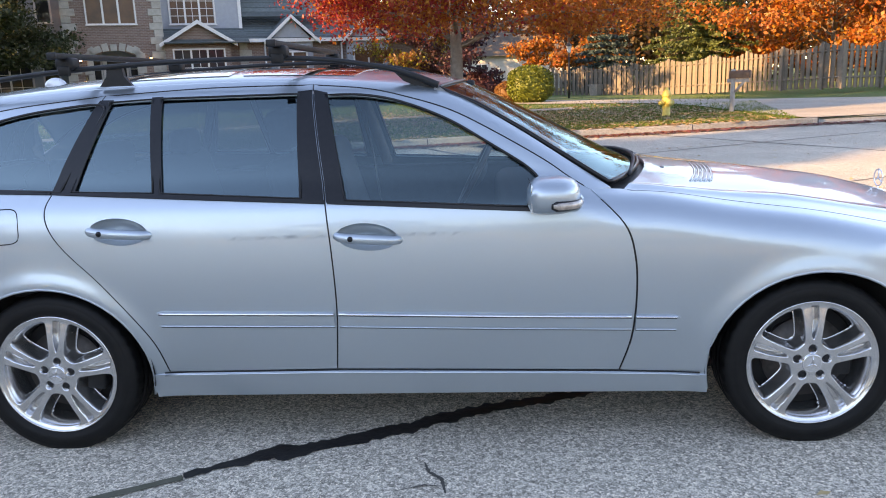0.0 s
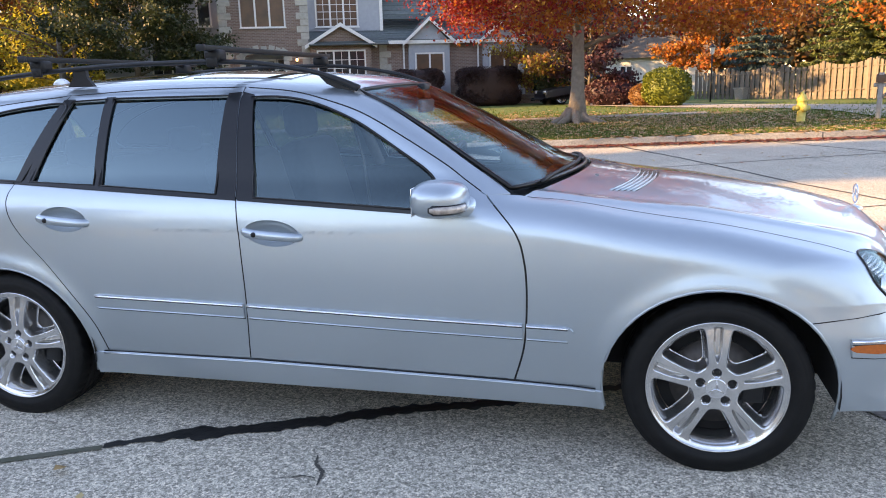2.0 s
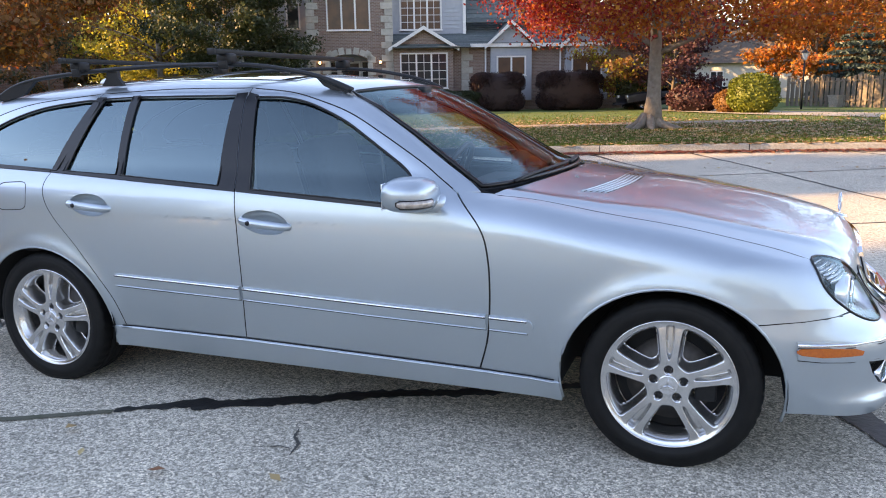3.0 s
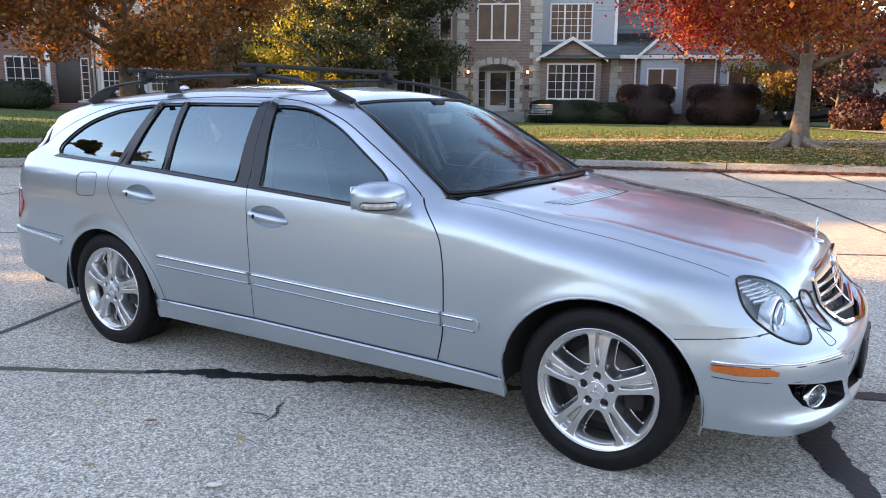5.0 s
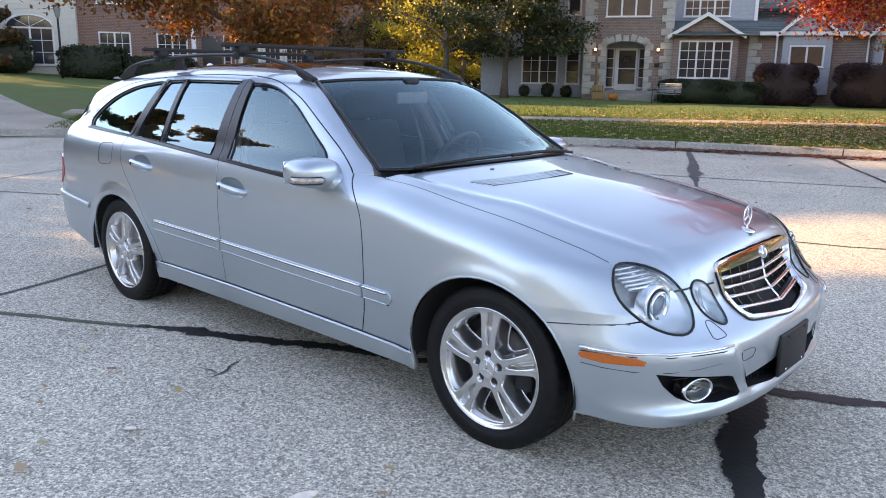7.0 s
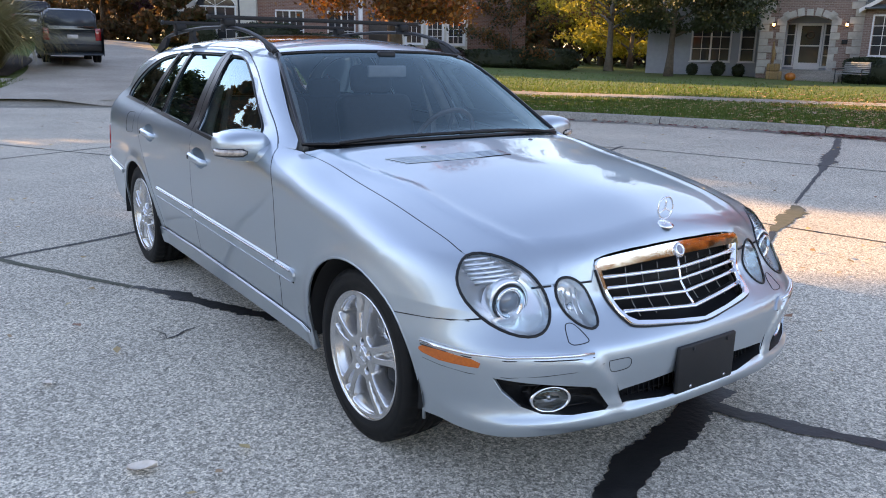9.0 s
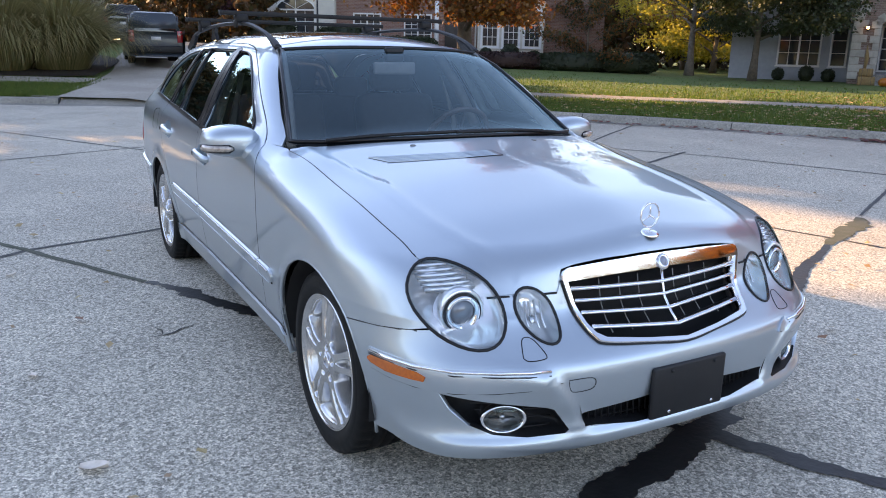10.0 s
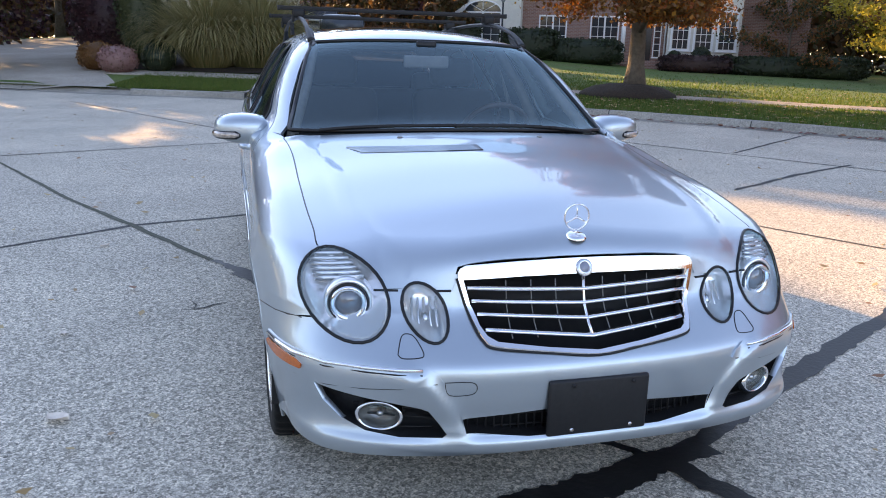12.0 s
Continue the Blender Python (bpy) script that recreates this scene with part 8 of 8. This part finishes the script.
# cars far off: one body form with wheels, glass and lamps
def far_car(name, label, at, turn, length, width, height, mat_, suv, group=""):
    x0, y0 = at
    t = thing(name, label, "car", (x0, y0, land(x0, y0) + 0.03), turn, group)
    L, W, H = length / 2, width / 2, height
    belt = H * (0.58 if suv else 0.62)
    body = prism(curve_pts([(-L, 0.32), (-L + 0.02, belt - 0.05), (-L + 0.12, belt), (0, belt + 0.02), (L * 0.55, belt - 0.02), (L - 0.15, belt - 0.16), (L, belt - 0.35), (L, 0.32), (L - 0.1, 0.22), (-L + 0.1, 0.24), (-L, 0.32)], 4)[:-1], -W, W)
    bmesh.ops.bevel(body, geom=[e for e in body.edges if abs(e.verts[0].co.y - e.verts[1].co.y) < 1e-4], offset=0.09, segments=3, affect="EDGES", profile=0.6)
    bd = part("body", body, mat_, t)
    if suv:
        cab = [(-L + 0.06, belt - 0.02), (-L + 0.20, H - 0.08), (-L + 0.45, H - 0.01), (0.25, H - 0.02), (0.55, H - 0.10), (1.15, belt)]
    else:
        cab = [(-L + 0.35, belt - 0.02), (-L + 0.95, H - 0.08), (-0.35, H), (0.15, H - 0.05), (0.95, belt)]
    cb = prism(cab, -W + 0.10, W - 0.10)
    for v in cb.verts:
        v.co.y *= 1 - 0.16 * max(0, (v.co.z - belt) / (H - belt))
    bmesh.ops.bevel(cb, geom=cb.edges[:], offset=0.05, segments=2, affect="EDGES")
    part("cabin", cb, mat_, t)
    gz0, gz1 = belt + 0.06, H - 0.13
    for s in (-1, 1):
        for a, b in ((-L + (0.45 if suv else 0.95), -0.35), (-0.28, 0.45)):
            part("side_window", prism([(a, gz0), (b + 0.15, gz0), (b, gz1), (a + 0.08, gz1)], s * (W - 0.125) - 0.02, s * (W - 0.125) + 0.02), darkglass, t)
    xr = -L + (0.075 if suv else 0.42)
    rw = box(-0.012, 0.012, -W + 0.22, W - 0.22, 0, gz1 - gz0, 0.008)
    part("rear_window", shift(rw, Matrix.Translation((xr + 0.01, 0, gz0)) @ pose(0, 0, 0, 0, 14 if suv else 48, 0)), darkglass, t)
    fw = box(-0.012, 0.012, -W + 0.2, W - 0.2, 0, 0.72, 0.008)
    part("windscreen", shift(fw, Matrix.Translation((cab[-1][0] + 0.02, 0, belt + 0.01)) @ pose(0, 0, 0, 0, -50 if suv else -58, 0)), darkglass, t)
    for s in (-1, 1):
        part("tail_lamp", box(-L - 0.012, -L + 0.05, s * (W - 0.13) - 0.09, s * (W - 0.13) + 0.09, belt - 0.28, belt - 0.02 + (0.12 if suv else 0), 0.02), redlens, t)
        part("door_mirror", box(0.75, 0.87, s * (W + 0.08) - 0.09, s * (W + 0.08) + 0.09, belt + 0.02, belt + 0.17, 0.04), mat_, t)
        part("headlight", box(L - 0.14, L + 0.01, s * (W - 0.25) - 0.17, s * (W - 0.25) + 0.17, belt - 0.36, belt - 0.20, 0.03), reflector, t)
        for ax in (-L * 0.60, L * 0.64):
            wh = new("wheel", m_tyre)
            wh.parent = t
            wh.matrix_basis = pose(ax, s * (W - 0.02), 0.33, 0, 0, 0 if s < 0 else 180) @ Matrix.Scale(1.03, 4)
            rm = new("rim", m_spokes)
            rm.parent = wh
            hb = new("hub", m_hub)
            hb.parent = wh
    part("rear_bumper", box(-L - 0.07, -L + 0.08, -W + 0.03, W - 0.03, 0.36, 0.60, 0.04), plastic if suv else mat_, t)
    part("plate_bar", box(-L - 0.078, -L - 0.068, -0.16, 0.16, 0.62, 0.74) if not suv else box(-L - 0.02, -L - 0.008, -0.16, 0.16, belt - 0.22, belt - 0.10), white_paint, t)
    if suv:
        for s in (-1, 1):
            part("roof_rail", tube([(-L + 0.5, s * (W - 0.30), H - 0.03), (-L + 0.7, s * (W - 0.30), H + 0.03), (0.1, s * (W - 0.30), H + 0.02), (0.3, s * (W - 0.30), H - 0.04)], 0.018, 6), plastic, t)
    return t


blue_grey = surface("blue_grey_paint", (0.035, 0.048, 0.060), (0.042, 0.056, 0.068), 300, 0.45, 0.2, coat=0.35)
black_paint = surface("black_paint", (0.012, 0.012, 0.018), (0.015, 0.015, 0.022), 300, 0.4, 0.2, coat=0.35)
white_car = surface("white_paint", (0.72, 0.72, 0.72), (0.68, 0.68, 0.68), 300, 0.3, coat=1.0)
far_car("suv", "blue-grey sport utility car parked on the driveway", (-26.7, 3.6), 174, 4.45, 1.80, 1.72, blue_grey, True)
far_car("suv", "dark blue sport utility car parked further up the driveway", (-40.3, 4.6), 174, 4.6, 1.85, 1.75, black_paint, True)
far_car("sedan", "black sedan parked beside the house", (-1.2, 38.0), 205, 4.7, 1.82, 1.45, black_paint, False)
far_car("sedan", "white car parked beyond the gazebo", (-56, 60), 250, 4.6, 1.82, 1.45, white_car, False, "white cars beyond the gazebo")
far_car("sedan", "white car parked beyond the gazebo", (-51, 63), 240, 4.6, 1.82, 1.45, white_car, False, "white cars beyond the gazebo")

# gazebo
gx, gy = -46.5, 49.0
gaz = thing("gazebo", "small dark gazebo with hipped roof and posts", "gazebo", (gx, gy, land(gx, gy)), 20)
dk = surface("dark_brown_wood", (0.035, 0.028, 0.025), (0.055, 0.045, 0.04), 12, 0.7)
for x in (-1.3, 1.3):
    for y in (-1.3, 1.3):
        part("post", box(x - 0.06, x + 0.06, y - 0.06, y + 0.06, 0, 2.1, 0.01), dk, gaz)
part("roof", lathe([(2.5, 2.05), (2.45, 2.15), (1.0, 2.75), (0.9, 2.75), (0.85, 2.95), (0.05, 3.3), (0.001, 3.35)], 4, "z"), dk, gaz, smooth=False)

# street lamp beyond
lamp2 = thing("lamp_post", "black street lamp post with lantern by the driveway", "street lamp", (-34.5, 13.0, land(-34.5, 13.0)))
part("pole", rod((0, 0, 0), (0, 0, 2.7), 0.06, 0.045, 10), plastic, lamp2)
part("lantern", lathe([(0.05, 2.7), (0.10, 2.78), (0.16, 3.1), (0.17, 3.12), (0.03, 3.3), (0.001, 3.4)], 6, "z"), surface("dark_lantern_glass", (0.25, 0.25, 0.25), None, 10, 0.2, coat=1.0), lamp2, smooth=False)

# flower bed with pampas grass
bed = thing("flower_bed", "dark mulch bed under pampas grass", "bed", (0, 0, 0))
bm = bmesh.new()
pts = curve_pts([kerb_point(159.0, 5.4), kerb_point(162, 4.9), kerb_point(167, 4.9), kerb_point(171, 5.3), kerb_point(171.5, 9), kerb_point(171, 14), kerb_point(165, 15), kerb_point(160.5, 12), kerb_point(159.0, 5.4)], 6)[:-1]
vs = [bm.verts.new((x, y, land(x, y) + 0.05)) for x, y in pts]
cv = bm.verts.new((-25.0, -2.3, land(-25.0, -2.3) + 0.12))
for i in range(len(vs)):
    bm.faces.new((vs[i], vs[(i + 1) % len(vs)], cv))
bmesh.ops.recalc_face_normals(bm, faces=bm.faces)
part("mulch", bm, soil, bed)
lm_pampas = leafmat("pampas_blades", [(0.30, 0.26, 0.11), (0.42, 0.34, 0.16), (0.20, 0.20, 0.07), (0.52, 0.41, 0.22)], 0.5)
lm_plume = leafmat("pampas_plumes", [(0.55, 0.48, 0.38), (0.66, 0.58, 0.47), (0.46, 0.39, 0.30)], 0.4)


def pampas(at, h, spread, seed, plumes=70):
    rng = np.random.default_rng(seed)
    x0, y0 = at
    t = thing("pampas_grass", "tall pampas grass clump with pale feathery plumes", "grass", (x0, y0, land(x0, y0) + 0.05), group="pampas clumps")
    n, k = 6500, 7
    a, q = rng.uniform(0, 2 * math.pi, n), rng.uniform(0, 1, n)
    length = h * rng.uniform(0.75, 1.3, n)
    lean, bend = 0.04 + 0.60 * q, (0.25 + 2.3 * q) * rng.uniform(0.6, 1.2, n)
    d, z = 0.52 * spread * np.sqrt(rng.uniform(0, 1, n)) * (0.3 + 0.7 * q), np.zeros(n)
    ca, sa = np.cos(a), np.sin(a)
    rows_p = []
    for j in range(k + 1):
        w = 0.015 * (1 - 0.9 * (j / k) ** 2)
        rows_p += [np.stack([d * ca - sa * w, d * sa + ca * w, z], 1), np.stack([d * ca + sa * w, d * sa - ca * w, z], 1)]
        th = lean + bend * ((j + 0.5) / k) ** 2
        d, z = d + length / k * np.sin(th), np.maximum(z + length / k * np.cos(th), 0.0)
    v = np.stack(rows_p, 1).reshape(-1, 3)
    o = (np.arange(n) * 2 * (k + 1))[:, None, None]
    f = (o + 2 * np.arange(k)[None, :, None] + np.array((0, 1, 3, 2))[None, None, :]).reshape(-1, 4)
    leaf_mesh("blades", v, f, lm_pampas, t)
    pos = []
    for i in range(plumes):
        a1, r1 = rng.uniform(0, 2 * math.pi), spread * rng.uniform(0.1, 0.95)
        base = np.array((r1 * 0.8 * math.cos(a1), r1 * 0.8 * math.sin(a1), h * (1.12 - 0.30 * r1 / spread) * rng.uniform(0.85, 1.05)))
        tip = base + np.array((0.26 * math.cos(a1) * r1, 0.26 * math.sin(a1) * r1, 0.34))
        u = rng.uniform(0, 1, 60)[:, None]
        pos.append(base * (1 - u) + tip * u + rng.normal(size=(60, 3)) * 0.032 * np.sin(u * 3.0 + 0.1))
    v, f = leaves(np.concatenate(pos), 0.045, rng, long=1.8)
    leaf_mesh("plumes", v, f, lm_plume, t)
    return t


pampas((-23.5, -1.2), 2.5, 1.5, 1, 70)
pampas((-23.6, 0.35), 2.5, 1.5, 2, 150)
bush("bed_shrub", "low grey-green shrub in the flower bed", (-22.6, -2.75), 0.6, 0.55, 0.95, lm_hedge, 900, 0.07, 91, 0.9, group="shrubs in the bed")
bush("bed_shrub", "tall dark arborvitae shrub in the bed", (-25.0, -3.3), 0.95, 0.9, 3.4, lm_dark, 2200, 0.10, 92, 0.9, group="shrubs in the bed")
bush("bed_shrub", "faded pink flowering shrub in the bed", (-22.2, -3.9), 0.65, 0.6, 0.85, leafmat("pink_flowers", [(0.30, 0.13, 0.13), (0.20, 0.10, 0.07), (0.38, 0.20, 0.19)], 0.3), 900, 0.07, 93, 0.9, group="shrubs in the bed")
bush("bed_shrub", "low brown shrub in the flower bed", (-23.2, -4.6), 0.8, 0.6, 0.9, lm_rust, 1000, 0.08, 94, 0.9, group="shrubs in the bed")
bush("bed_shrub", "dark plum shrub in the flower bed", (-27.0, -4.6), 1.7, 1.4, 3.0, lm_plum, 3600, 0.12, 95, 0.9, group="shrubs in the bed")
for i, (x, y, h, mt) in enumerate(((-39, -2.0, 8, lm_far), (-43, -4.5, 9, lm_far), (-42, 0.5, 8, lm_plum), (-47, 9.5, 8, lm_far), (-44, 15.5, 8, lm_plum), (-37.5, 10.6, 3.2, lm_far), (-39, -14, 8, lm_far))):
    tree("hedge_tree", "dark brown autumn tree beside the driveway", (x, y), h, h * 0.5, 0.3, 0.14, [(mt, 1.0)], 17000, 0.27, 120 + i, group="trees beside the driveway")

# added at the view's left edge to keep low sun off the road
tree("plum_tree", "dark plum-leaved tree added behind the flower bed to shade the road", (-24.0, -7.9), 7.6, 2.7, 0.8, 0.12, [(lm_plum, 0.6), (lm_far, 0.5)], 24000, 0.17, 140)

# blades of grass over the lawns nearest the road
lm_grass = leafmat("grass_blades", [(0.07, 0.13, 0.018), (0.11, 0.17, 0.028), (0.05, 0.10, 0.015), (0.17, 0.18, 0.04)], 0.5)
rng = np.random.default_rng(31)
n = 120000
deg_g = np.concatenate([rng.uniform(62, 144, n * 8 // 10), rng.uniform(157.5, 168, n * 2 // 10)])
out_g = 0.25 + np.abs(rng.normal(0, 1, n)) * np.where(deg_g > 150, 1.6, 6.5)
walk_o = np.interp(deg_g, [k[0] for k in side_o], [k[1] for k in side_o])
bare = ((out_g > walk_o - 0.05) & (out_g < walk_o + 1.40) & (deg_g < 144)) | (deg_g < 76)
deg_g, out_g = deg_g[~bare], out_g[~bare]
n = len(deg_g)
xy = np.array([kerb_point(d, o) for d, o in zip(deg_g, out_g)])
zz = np.array([land(x, y) for x, y in xy])
a = rng.uniform(0, 2 * math.pi, n)
w, h = 0.012 + 0.0006 * out_g, rng.uniform(0.03, 0.075, n)
lx_, ly_ = rng.normal(0, 0.02, n), rng.normal(0, 0.02, n)
ca, sa = np.cos(a) * w, np.sin(a) * w
v = np.stack([np.stack([xy[:, 0] - ca, xy[:, 1] - sa, zz - 0.005], 1), np.stack([xy[:, 0] + ca, xy[:, 1] + sa, zz - 0.005], 1), np.stack([xy[:, 0] + ca * 0.3 + lx_, xy[:, 1] + sa * 0.3 + ly_, zz + h], 1), np.stack([xy[:, 0] - ca * 0.3 + lx_, xy[:, 1] - sa * 0.3 + ly_, zz + h], 1)], 1).reshape(-1, 3)
tagged(leaf_mesh("grass", v, np.arange(4 * n).reshape(-1, 4), lm_grass, None), "short green grass blades on the lawns", "grass", kind="stuff")

# fallen leaves
lm_fall = leafmat("fallen_leaves", [(0.44, 0.29, 0.13), (0.36, 0.20, 0.08), (0.50, 0.36, 0.17), (0.28, 0.10, 0.05), (0.46, 0.33, 0.19)], 0.2)
lm_fallred = leafmat("fallen_red_leaves", [(0.16, 0.035, 0.035), (0.22, 0.06, 0.04), (0.12, 0.04, 0.035), (0.26, 0.12, 0.06)], 0.2)
rng = np.random.default_rng(77)


def litter(name, label, spots, size, mat_):
    v, f = [], []
    for x, y, z in spots:
        a, s = rng.uniform(0, 6.28), size * rng.uniform(0.6, 1.3)
        tl = rng.uniform(-0.5, 0.5, 4) * s * 0.6
        o = len(v)
        for k, (r, b) in enumerate(((0.5, 0), (0.34, 1.4), (0.5, 3.14), (0.34, 4.6))):
            v.append((x + s * r * math.cos(a + b), y + s * r * math.sin(a + b), z + 0.012 + abs(tl[k])))
        f.append((o, o + 1, o + 2, o + 3))
    return tagged(leaf_mesh(name, np.array(v), np.array(f), mat_, None), label, "leaves", kind="stuff")


spots = []
while len(spots) < 15000:
    x, y = rng.normal(1.8, 5.0), rng.normal(18.6, 3.4)
    z = land(x, y)
    if z > 0.12 and x < 7.5:
        spots.append((x, y, z))
litter("fallen_leaves", "tan and orange leaves fallen on the lawn", spots, 0.13, lm_fall)
spots = []
for _ in range(4200):
    d = rng.uniform(62, 108) if rng.uniform() < 0.94 else rng.uniform(108, 140)
    o = -0.05 - abs(rng.normal(0, 0.22))
    spots.append((*kerb_point(d, o), 0.004))
litter("gutter_leaves", "dark red leaves gathered along the kerb", spots, 0.10, lm_fallred)
spots = []
for _ in range(1500):
    d, o = rng.uniform(95, 143), rng.uniform(0.4, 7)
    x, y = kerb_point(d, o)
    spots.append((x, y, land(x, y)))
litter("lawn_leaves", "scattered pale leaves on the shaded lawn", spots, 0.12, lm_fall)
spots = [(rng.uniform(-13, 9), rng.uniform(-5, 12), 0.003) for _ in range(1100)]
spots = [q for q in spots if not (abs(q[1]) < 1.1 and abs(q[0]) < 2.5)]
litter("road_leaves", "few small dry leaves on the road", spots, 0.055, lm_fall)
for x, y, a, s in ((0.331, -1.718, 0.3, 0.06), (1.24, -1.586, 1.0, 0.10), (-1.35, -1.75, 2.0, 0.06)):
    lf = thing("dry_leaf", "single curled pale dry leaf on the road", "leaf", (x, y, 0.002), math.degrees(a), "dry leaves on the road")
    bm = bmesh.new()
    rows = []
    for i in range(7):
        u = i / 6
        w = s * 0.30 * math.sin(math.pi * (0.08 + 0.86 * u))
        rows.append([bm.verts.new((s * (u - 0.5), w * k, 0.004 + s * (0.16 * abs(k) + 0.12 * u * u))) for k in (-1, -0.5, 0, 0.5, 1)])
    for r0, r1 in zip(rows, rows[1:]):
        for k in range(4):
            bm.faces.new((r0[k], r0[k + 1], r1[k + 1], r1[k]))
    part("blade", bm, surface("dry_leaf_tan", (0.80, 0.69, 0.60), (0.66, 0.55, 0.45), 40, 0.8), lf)
